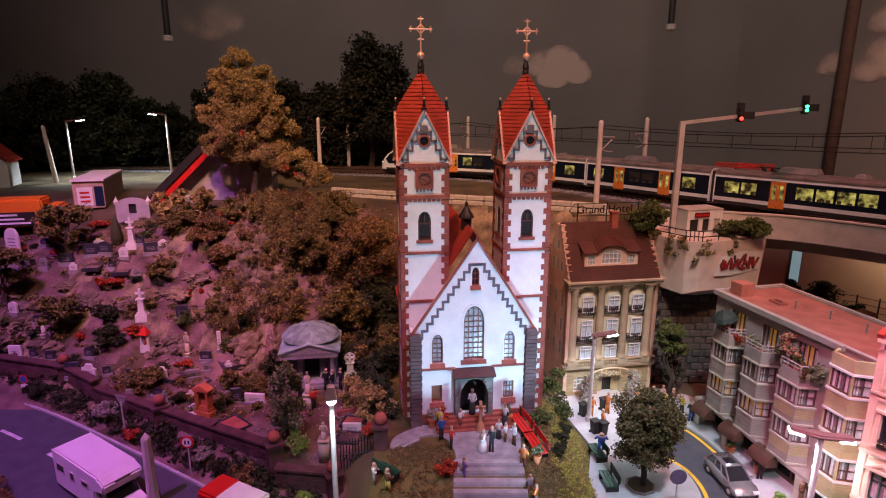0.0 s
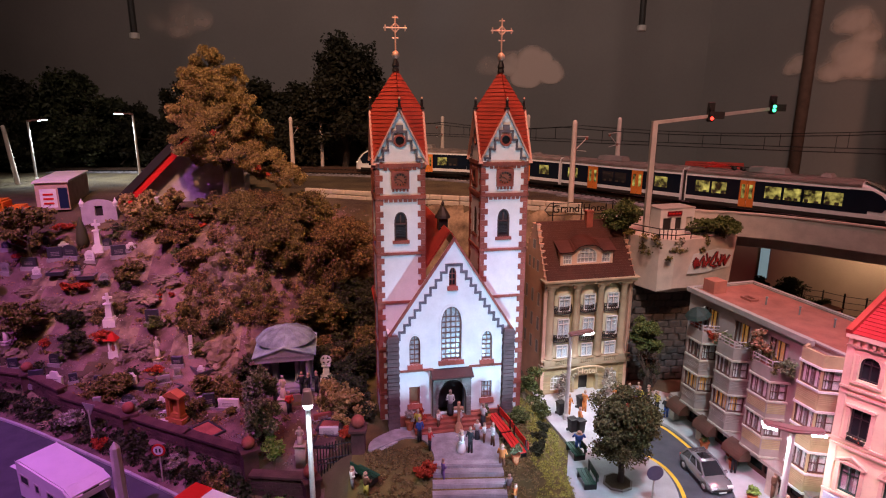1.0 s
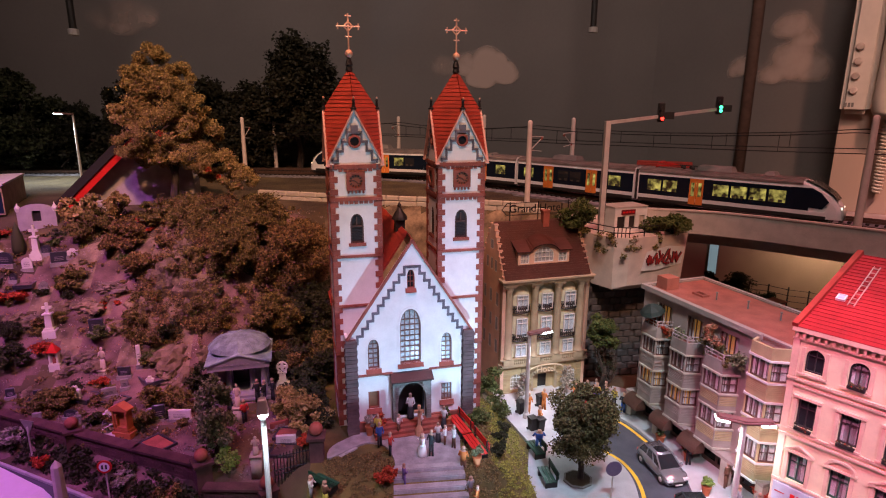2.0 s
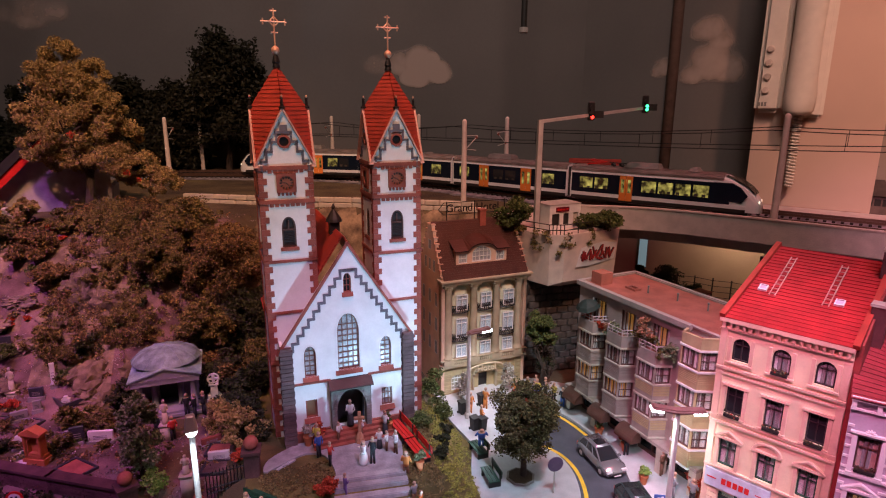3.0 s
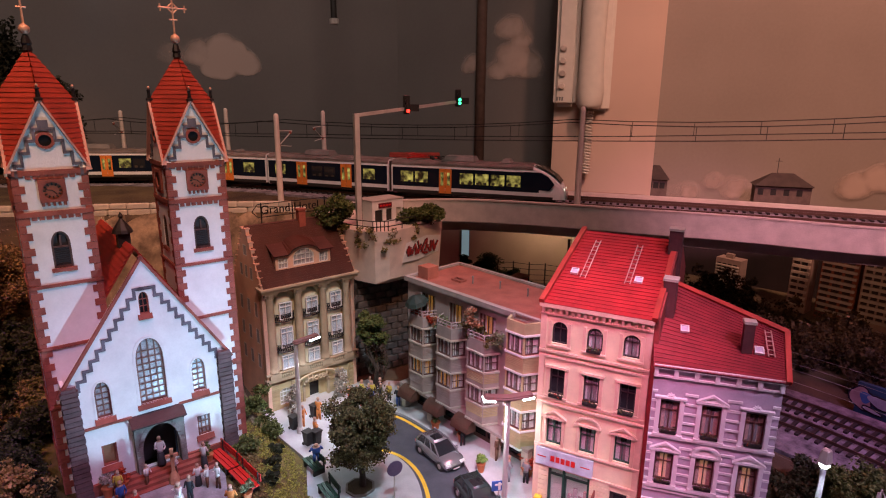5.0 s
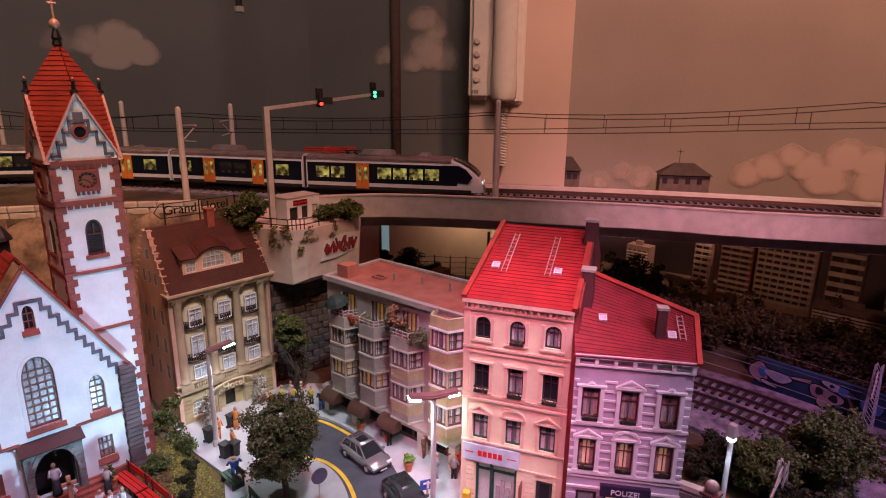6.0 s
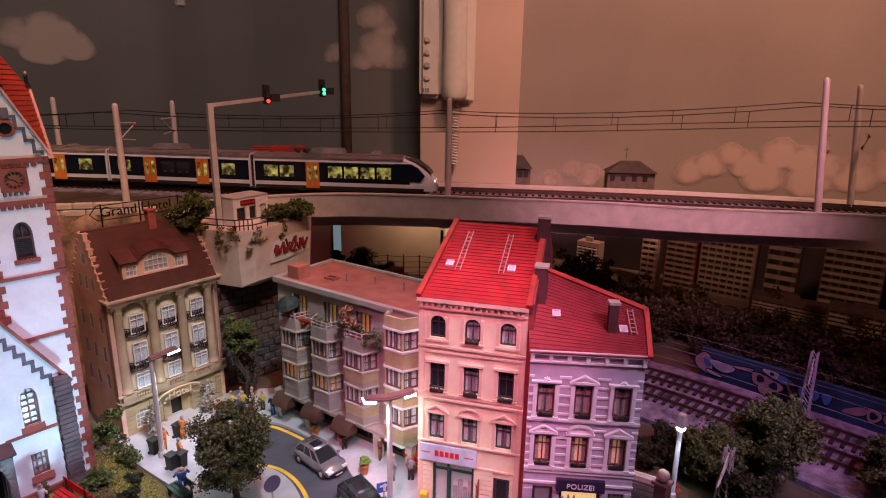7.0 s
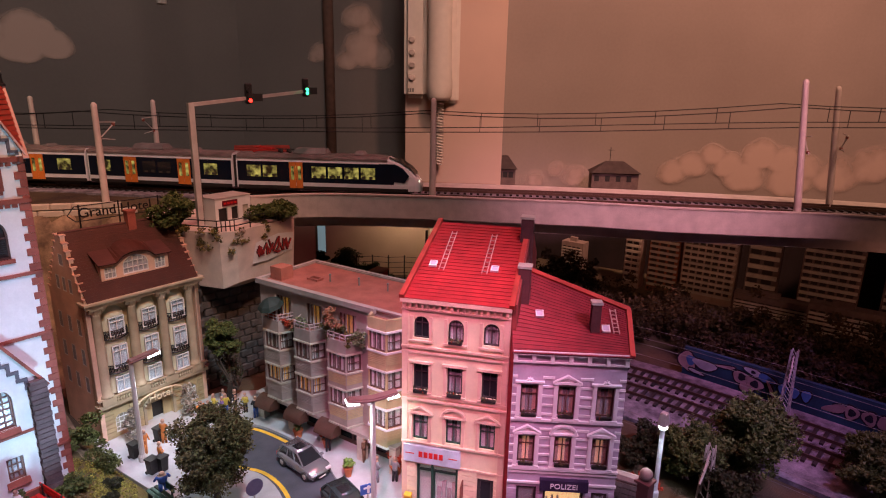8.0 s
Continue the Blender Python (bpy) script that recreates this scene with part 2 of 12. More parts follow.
def solo(name, bm, material, label, category, x=0.0, y=0.0, z=0.0, rz=0.0, group="", kind="", smooth=False):
    ob = link(name, bm, material, smooth)
    ob.matrix_basis = pose(x * CM, y * CM, z * CM, 0, 0, rz)
    return tagged(ob, label, category, group, kind)


def sibling(ob, name, parent, x=0.0, y=0.0, z=0.0, rz=0.0):
    """Another piece on the same mesh (alike pieces share their mesh)."""
    o = new(name, ob.data)
    o.parent = parent
    o.matrix_basis = pose(x * CM, y * CM, z * CM, 0, 0, rz)
    return o


def BM():
    return bmesh.new()


def smooth01(a, b, v):
    t = min(1.0, max(0.0, (v - a) / (b - a)))
    return t * t * (3 - 2 * t)


def along(table, v):
    """Straight steps between (place, value) pairs."""
    if v <= table[0][0]:
        return table[0][1]
    for (a, p), (b, q) in zip(table, table[1:]):
        if v <= b:
            return p + (q - p) * (v - a) / (b - a)
    return table[-1][1]


STREET = -4.1
CHURCH_Z = -1.25


def ground_z(x, y):
    """Height of the terrain: street, church mound, cemetery slope, wooded hill."""
    hill0 = along([(-60, 45), (-30, 45), (-16, 46), (-9, 51), (-4, 61.5), (0, 64), (8, 61.3), (17, 57.5), (24, 57)], x)
    rise = along([(-60, 27), (-30, 25), (-16, 16), (-9, 11), (-4, 8.5), (0, 5), (8, 4.8), (17, 4.5), (24, 5)], x)
    z = STREET - 0.05
    mound = smooth01(28.5, 34.5, y) * smooth01(11.2, 7.2, x)
    z += (CHURCH_Z - 0.02 - z) * mound
    if x < -4.5:
        edge = along([(-50, 52.5), (-40, 49), (-26, 41.2), (-18, 36.8), (-12, 34.0), (-7, 33.6), (-4.5, 33.0)], x)
        low = STREET - 0.05 + (-1.9 + 4.15) * smooth01(edge, edge + 3.2, y)
        k = smooth01(-4.5, -7.0, x)
        z = z + (low - z) * k
    top = 10.6 * (1 - smooth01(18, 24, x))
    h = smooth01(hill0, hill0 + rise, y)
    if x < 24:
        z = z + (top - z) * h if top > z else z
    if h > 0.02 and x < 10:
        z += h * (1 - h) * 5.0 * (noise.noise(Vector((x * 0.16, y * 0.16, 3))) * 1.0 + 0.5 * noise.noise(Vector((x * 0.4, y * 0.4, 9))))
    return z
# ---------- ground, roads, pavements ----------
def draped(name, outline, lift, material, label, category, step=0.8, kind="structure", flat=None):
    """A sheet cut to an outline (x, y) that lies on the terrain or on a flat height."""
    xs = [p[0] for p in outline]
    ys = [p[1] for p in outline]

    def inside(x, y):
        hit = False
        for (x0, y0), (x1, y1) in zip(outline, outline[1:] + outline[:1]):
            if (y0 > y) != (y1 > y) and x < (x1 - x0) * (y - y0) / (y1 - y0) + x0:
                hit = not hit
        return hit

    bm = BM()
    made = {}

    def vert(i, j):
        if (i, j) not in made:
            x, y = min(xs) + i * step, min(ys) + j * step
            made[i, j] = bm.verts.new((x, y, (ground_z(x, y) if flat is None else flat) + lift))
        return made[i, j]

    for i in range(int((max(xs) - min(xs)) / step) + 1):
        for j in range(int((max(ys) - min(ys)) / step) + 1):
            if inside(min(xs) + (i + 0.5) * step, min(ys) + (j + 0.5) * step):
                bm.faces.new((vert(i, j), vert(i + 1, j), vert(i + 1, j + 1), vert(i, j + 1)))
    return solo(name, bm, material, label, category, kind=kind, smooth=True)


def slab(name, outline, z0, z1, material, label, category, parent=None, kind="structure", bevel=0.0):
    """A flat slab with the outline (x, y) from z0 to z1."""
    bm = BM()
    v = [bm.verts.new((x, y, z1)) for x, y in outline]
    edges = [bm.edges.new((v[i], v[(i + 1) % len(v)])) for i in range(len(v))]
    made = bmesh.ops.triangle_fill(bm, use_beauty=True, use_dissolve=True, edges=edges)
    ext = bmesh.ops.extrude_face_region(bm, geom=[g for g in made["geom"] if isinstance(g, bmesh.types.BMFace)])
    bmesh.ops.translate(bm, vec=(0, 0, z0 - z1), verts=[g for g in ext["geom"] if isinstance(g, bmesh.types.BMVert)])
    if parent:
        return part(name, bm, material, parent, label)
    return solo(name, bm, material, label, category, kind=kind)


def curve_points(pts, n=8):
    """A smooth line through points (Catmull-Rom), x and y."""
    out = []
    p = [pts[0], *pts, pts[-1]]
    for a, b, c, d in zip(p, p[1:], p[2:], p[3:]):
        for i in range(n):
            t = i / n
            out.append(tuple(0.5 * (2 * b[k] + (c[k] - a[k]) * t + (2 * a[k] - 5 * b[k] + 4 * c[k] - d[k]) * t * t + (3 * b[k] - a[k] - 3 * c[k] + d[k]) * t ** 3) for k in range(2)))
    return out + [tuple(pts[-1])]


def offset(line, d):
    """The line moved d to its left."""
    out = []
    for i, (x, y) in enumerate(line):
        a, b = line[max(0, i - 1)], line[min(len(line) - 1, i + 1)]
        tx, ty = b[0] - a[0], b[1] - a[1]
        n = math.hypot(tx, ty) or 1
        out.append((x - ty / n * d, y + tx / n * d))
    return out


def ground_sheet():
    xs = [-110, -90, -75, -66, -60] + [-56 + i * 0.9 for i in range(92)] + [28 + i * 2.0 for i in range(30)] + [100, 130]
    ys = [-60, -30, 0, 12, 20] + [24 + i * 0.9 for i in range(62)] + [81, 85, 90, 100, 115, 130]
    bm = BM()
    grid = [[bm.verts.new((x, y, ground_z(x, y) - 0.06)) for x in xs] for y in ys]
    for j in range(len(ys) - 1):
        for i in range(len(xs) - 1):
            f = bm.faces.new((grid[j][i], grid[j][i + 1], grid[j + 1][i + 1], grid[j + 1][i]))
            x, y = (xs[i] + xs[i + 1]) / 2, (ys[j] + ys[j + 1]) / 2
            slope = abs(grid[j][i].co.z - grid[j + 1][i + 1].co.z) / 1.27
            rough = noise.noise(Vector((x * 0.3, y * 0.3, 0)))
            if slope > 0.75 + 0.3 * rough and y > 45:
                f.material_index = 3
            elif x < -6.5 and y < 64 and rough > -0.28:
                f.material_index = 1
            elif -5 < x < 16 and y < 48:
                f.material_index = 2
    ob = solo("ground", bm, EARTH, "modelled terrain of brown earth, gravel, moss and rock", "ground", kind="structure", smooth=True)
    for m in (GRAVEL, LAWN, ROCK):
        ob.data.materials.append(m)


ground_sheet()

KERB = curve_points([(-60, 57.0), (-40.4, 48.3), (-33.2, 45.0), (-24.2, 39.9), (-18.3, 36.4), (-13, 33.2), (-8, 31.4), (0, 30.0), (8, 29.2), (13, 29.3), (16.2, 31.2), (17.6, 34.3), (17.6, 37.4), (16.0, 40.2), (16.4, 42.8), (18.4, 44.0)])
FAR_KERB = curve_points([(18.4, 44.0), (20.3, 43.3), (21.4, 39.8), (21.8, 36.1), (21.3, 33.6), (20.8, 31.4), (20.1, 28.2), (22.0, 24.2), (27.5, 19.8), (33, 14.5), (40, 8)])
slab("road", KERB + FAR_KERB + [(60, -20), (-60, -20), (-60, 40)], STREET - 0.3, STREET, ASPHALT, "dark blue-grey asphalt street with painted lines", "road")
slab("pavement", [(9.2, 50), (20.5, 50), (22, 46)] + [(20.0, 44.2), (18.4, 44.3)] + [p for p in KERB[::-1] if p[0] > 8.5 and p[1] > 29.0] + [(8.5, 31.5), (10.3, 36), (11.6, 40.5), (10.6, 44.7)], STREET - 0.3, STREET + 0.22, PAVING, "pale paved footpath with a raised kerb", "pavement")
slab("pavement", FAR_KERB[1:] + [(40.6, 9.2), (35.2, 14.6), (33.0, 17.0), (29.6, 18.4), (28, 34), (26, 46), (22, 49), (19.5, 48), (18.9, 44.3)], STREET - 0.3, STREET + 0.2, PAVING, "pale paved footpath along the shop fronts", "pavement")


def painted_line(name, line, width, material, label, z=STREET):
    a, b = offset(line, width / 2), offset(line, -width / 2)
    bm = BM()
    va = [bm.verts.new((x, y, z + 0.02)) for x, y in a]
    vb = [bm.verts.new((x, y, z + 0.02)) for x, y in b]
    for i in range(len(va) - 1):
        bm.faces.new((va[i], va[i + 1], vb[i + 1], vb[i]))
    return solo(name, bm, material, label, "road marking", kind="structure")


WHITE_LINE = paint("white_road_paint", (0.65, 0.65, 0.65), 0.8, vary=0.2)
painted_line("road_line", [p for p in offset(FAR_KERB, -0.35) if 35.8 < p[1] < 43.4 and p[0] > 19], 0.28, YELLOW_PAINT, "worn yellow line along the kerb")
painted_line("road_line", [p for p in offset(KERB, -0.4) if p[0] > 13 and 29 < p[1] < 42.5], 0.28, YELLOW_PAINT, "worn yellow line along the kerb")
MIDDLE = offset(KERB, -3.3)
for i in range(2, 78, 6):
    painted_line("road_line", MIDDLE[i:i + 4], 0.3, WHITE_LINE, "white dashed centre line")

# ---------- railway: embankment, viaduct, tracks ----------
TRACK = curve_points([(-62, 104), (-40, 103), (-18, 100), (4, 93), (18, 80), (27, 69), (36.5, 58), (47, 46.5), (57, 34.5), (65, 23.5), (72, 12), (80, -4)], 10)
DECK = 10.4
FRONT = curve_points([(-62, 84), (-13.5, 75.1), (5.8, 69), (17, 64.5), (26, 58.5), (33.9, 54.8), (40.4, 48.6), (46.4, 41.4), (51.8, 34.8), (56.6, 27.4), (62.2, 20.5), (67.5, 13.2), (76, -6)], 10)
BACK = offset(TRACK, 14)
seam = [p for p in FRONT if p[0] > 24]
back_part = [p for p in BACK if p[0] > 20]
slab("viaduct", seam + back_part[::-1], DECK - 0.9, DECK, CONCRETE, "pale painted concrete railway viaduct deck", "viaduct")
bm = BM()
loops = []
for o, z in ((-0.25, 9.25), (-0.25, 11.5), (-0.34, 11.52), (-0.34, 11.66), (0.25, 11.66), (0.25, 9.25)):
    loops.append([bm.verts.new((x, y, z)) for x, y in offset(seam, o)])
for u, v in zip(loops, loops[1:] + loops[:1]):
    for i in range(len(seam) - 1):
        bm.faces.new((u[i], u[i + 1], v[i + 1], v[i]))
solo("viaduct_fascia", bm, CONCRETE, "pale painted concrete edge beam of the viaduct", "viaduct beam", kind="structure")
slab("viaduct_girder", offset(seam, 1.2) + offset(seam, 4.5)[::-1], 8.0, DECK - 0.9, CONCRETE, "shaded concrete girder below the viaduct deck", "girder")
left = [p for p in FRONT if p[0] <= 26]
slab("embankment", left + [p for p in BACK if p[0] <= 22][::-1], 2, DECK + 0.0, EARTH, "dark railway embankment behind the church", "embankment")
slab("track_bed", [p for p in offset(TRACK, -3.4)] + [p for p in offset(TRACK, 7.5)][::-1], DECK - 0.04, DECK + 0.25, BALLAST, "brown ballast bed of the railway", "track bed")
slab("viaduct_pier", [(46, 48), (50, 44), (53, 47), (49, 51)], -4.2, DECK - 0.9, CONCRETE, "square concrete pier under the viaduct", "pier")


def arc_lengths(line):
    out = [0.0]
    for a, b in zip(line, line[1:]):
        out.append(out[-1] + math.dist(a, b))
    return out


def place_on(line, lens, s):
    for i in range(len(lens) - 1):
        if lens[i + 1] >= s:
            t = (s - lens[i]) / (lens[i + 1] - lens[i])
            return Vector((line[i][0] + (line[i + 1][0] - line[i][0]) * t, line[i][1] + (line[i + 1][1] - line[i][1]) * t))
    return Vector(line[-1])


def railway(line, z, label, step=0.75, half=0.825):
    track = thing("railway_track", label, "railway track")
    bm = BM()
    for side in (-half, half):
        o = offset(line, side)
        for a, b in zip(o, o[1:]):
            d = Vector((b[0] - a[0], b[1] - a[1], 0))
            m = Matrix.Translation((*a, z)) @ Matrix.Rotation(math.atan2(d.y, d.x), 4, "Z")
            box(bm, 0, -0.05, 0.16, d.length, 0.05, 0.42, m)
    part("rail", bm, RAIL, track, "rusty steel rails with worn tops")
    bm = BM()
    box(bm, -0.14, -1.45, -0.02, 0.14, 1.45, 0.18)
    first = None
    lens = arc_lengths(line)
    for k in range(int(lens[-1] / step)):
        p, q = place_on(line, lens, k * step), place_on(line, lens, k * step + 0.3)
        rz = math.degrees(math.atan2(q.y - p.y, q.x - p.x))
        if first is None:
            st = first = part("sleeper", bm, SLEEPER, track)
        else:
            st = sibling(first, "sleeper", track)
        st.matrix_basis = pose(p.x * CM, p.y * CM, z * CM, 0, 0, rz)
    return track


railway(TRACK, DECK + 0.25, "curved railway track on the viaduct")
railway(offset(TRACK, 5.2), DECK + 0.25, "second railway track beside the first")

# ---------- the room ----------
CORNER = (54, 112)


def room_wall(name, a, b, z0, z1, material, label):
    d = Vector((b[0] - a[0], b[1] - a[1], 0))
    bm = BM()
    box(bm, 0, 0, z0, d.length, 4, z1)
    return solo(name, bm, material, label, "wall", a[0], a[1], 0, math.degrees(math.atan2(d.y, d.x)), kind="structure")


room_wall("wall_north", (-130, 124), CORNER, -60, 190, ROOM_WALL, "dark grey room wall painted as an evening sky")
room_wall("wall_east", CORNER, (54 + 0.669 * 36, 112 - 0.743 * 36), -60, 190, ROOM_WALL, "dark grey room wall beside the pilaster")
room_wall("wall_east", (54 + 0.669 * 36, 112 - 0.743 * 36), (54 + 0.669 * 190, 112 - 0.743 * 190), -60, 190, ROOM_WALL_WARM, "warm plastered room wall with painted clouds")
room_wall("wall_south", (181, -30), (181, -120), -60, 190, ROOM_WALL, "plain room wall behind the visitors")
room_wall("wall_south", (181, -120), (-130, -120), -60, 190, ROOM_WALL, "plain room wall behind the visitors")
room_wall("wall_west", (-130, -120), (-130, 124), -60, 190, ROOM_WALL, "plain dark room wall")
bm = BM()
box(bm, -135, -125, 190, 190, 130, 194)
solo("ceiling", bm, ROOM_WALL, "dark room ceiling", "ceiling", kind="structure")
# ---------- the church ----------
def tiles(name, colour, row=0.28, across=0.22, rough=0.5, axis="Z"):
    """Roof tiles in courses: relief and colour by rows."""
    m = paint(name, colour, rough, vary=0.25, bump=0)
    n, l = m.node_tree.nodes, m.node_tree.links
    b = n["Principled BSDF"]
    co = n.new("ShaderNodeTexCoord")
    w = n.new("ShaderNodeTexWave")
    w.wave_type, w.bands_direction, w.wave_profile = "BANDS", axis, "SAW"
    w.inputs["Scale"].default_value = 1.0 / (row * CM) / 20 * math.pi * 2 / 1.0
    bp = n.new("ShaderNodeBump")
    bp.inputs["Strength"].default_value, bp.inputs["Distance"].default_value = 0.9, 0.0008
    l.new(co.outputs["Object"], w.inputs["Vector"])
    l.new(w.outputs[1], bp.inputs["Height"])
    l.new(bp.outputs[0], b.inputs["Normal"])
    return m


CHURCH_TILES = tiles("church_roof_tiles", (0.40, 0.05, 0.03))


def sheet(bm, pts, thick=0.12):
    """A flat panel through points, given a thickness downwards along its normal."""
    v = [bm.verts.new(p) for p in pts]
    f = bm.faces.new(v)
    f.normal_update()
    n = f.normal.copy()
    if n.z < 0:
        n = -n
    ext = bmesh.ops.extrude_face_region(bm, geom=[f])
    bmesh.ops.translate(bm, vec=-n * thick, verts=[g for g in ext["geom"] if isinstance(g, bmesh.types.BMVert)])


def glazed(parent, outline, y, frame_w, frame_mat, bars_x=(), bars_z=(), pane=None, depth=0.12, back=None, name="window", label=""):
    """A window: its frame with glazing bars, and a pane set into it."""
    bm = BM()
    ring(bm, outline, frame_w, y, y + depth)
    x0, x1 = min(p[0] for p in outline), max(p[0] for p in outline)
    z0, z1 = min(p[1] for p in outline), max(p[1] for p in outline)
    peak = len(outline) > 4

    def top(x):
        hits = [p[1] for p in outline if abs(p[0] - x) < (x1 - x0) / 5]
        return max(hits) if peak and hits else z1

    w = part(name, bm, frame_mat, parent, label)
    for bx in bars_x:
        x = x0 + (x1 - x0) * bx
        bm = BM()
        box(bm, x - frame_w * 0.35, y + 0.02, z0, x + frame_w * 0.35, y + depth * 0.8, min(top(x), z1) - frame_w * 0.3)
        part("glazing_bar", bm, frame_mat, w)
    for bz in bars_z:
        z = z0 + (z1 - z0) * bz
        bm = BM()
        box(bm, x0 + frame_w * 0.3, y + 0.02, z - frame_w * 0.3, x1 - frame_w * 0.3, y + depth * 0.75, z + frame_w * 0.3)
        part("glazing_bar", bm, frame_mat, w)
    bm = BM()
    c, zm = (x0 + x1) / 2, (z0 + z1) / 2
    plate(bm, [(c + (x - c) * 0.96, zm + (z - zm) * 0.97) for x, z in outline], [], y + depth * 0.85, y + depth * 0.95)
    part("pane", bm, pane or GLASS, w)
    return w


def courses(bm, eave_a, eave_b, ridge_b, ridge_a, rows, thick=0.09):
    """A roof slope laid in overlapping courses of tiles, each with its raised lower edge."""
    ea, eb, rb, ra = (Vector(p) for p in (eave_a, eave_b, ridge_b, ridge_a))
    n = (eb - ea).cross(ra - ea) if (eb - ea).length > (rb - ra).length else (rb - ra).cross(ra - ea)
    n.normalize()
    if n.z < 0:
        n = -n
    sa, sb = [], []
    for i in range(rows):
        for t, lift in ((i / rows, thick), ((i + 1) / rows, 0.012)):
            sa.append(bm.verts.new(ea.lerp(ra, t) + n * lift))
            sb.append(bm.verts.new(eb.lerp(rb, t) + n * lift))
    low = [bm.verts.new(q - n * 0.05) for q in (ea, eb, rb, ra)]
    for k in range(len(sa) - 1):
        bm.faces.new((sa[k], sb[k], sb[k + 1], sa[k + 1]))
    bm.faces.new(low)
    bm.faces.new((low[0], sa[0], sb[0], low[1]))
    bm.faces.new((low[3], low[2], sb[-1], sa[-1]))
    bm.faces.new((low[0], low[3], *sa[::-1]))
    bm.faces.new((low[1], *sb, low[2]))


def helm_panel(bm, apex, g1, corner, g2, rows=24, thick=0.05):
    """One kite of a helm roof in level courses of tiles, one stepped sheet."""
    a, p, c, q = (Vector(v) for v in (apex, g1, corner, g2))
    out = ((p - c).cross(q - c)).normalized()
    if out.z < 0:
        out = -out

    def span(z):
        if z < p.z:
            t = (z - c.z) / (p.z - c.z)
            return c.lerp(p, t), c.lerp(q, t)
        t = (z - p.z) / (a.z - p.z)
        return p.lerp(a, t), q.lerp(a, t)

    last = None
    for i in range(rows):
        for t, lift in ((i / rows, thick), ((i + 1) / rows, 0.005)):
            l, r = span(c.z + (a.z - c.z) * min(0.995, max(0.01, t)))
            now = (bm.verts.new(l + out * lift), bm.verts.new((l + r) / 2 + out * lift), bm.verts.new(r + out * lift))
            if last:
                bm.faces.new((last[0], last[1], now[1], now[0]))
                bm.faces.new((last[1], last[2], now[2], now[1]))
            last = now


FRIEZE = paint("grey_frieze_stone", (0.13, 0.12, 0.14), 0.85, vary=0.3, bump=0.4)


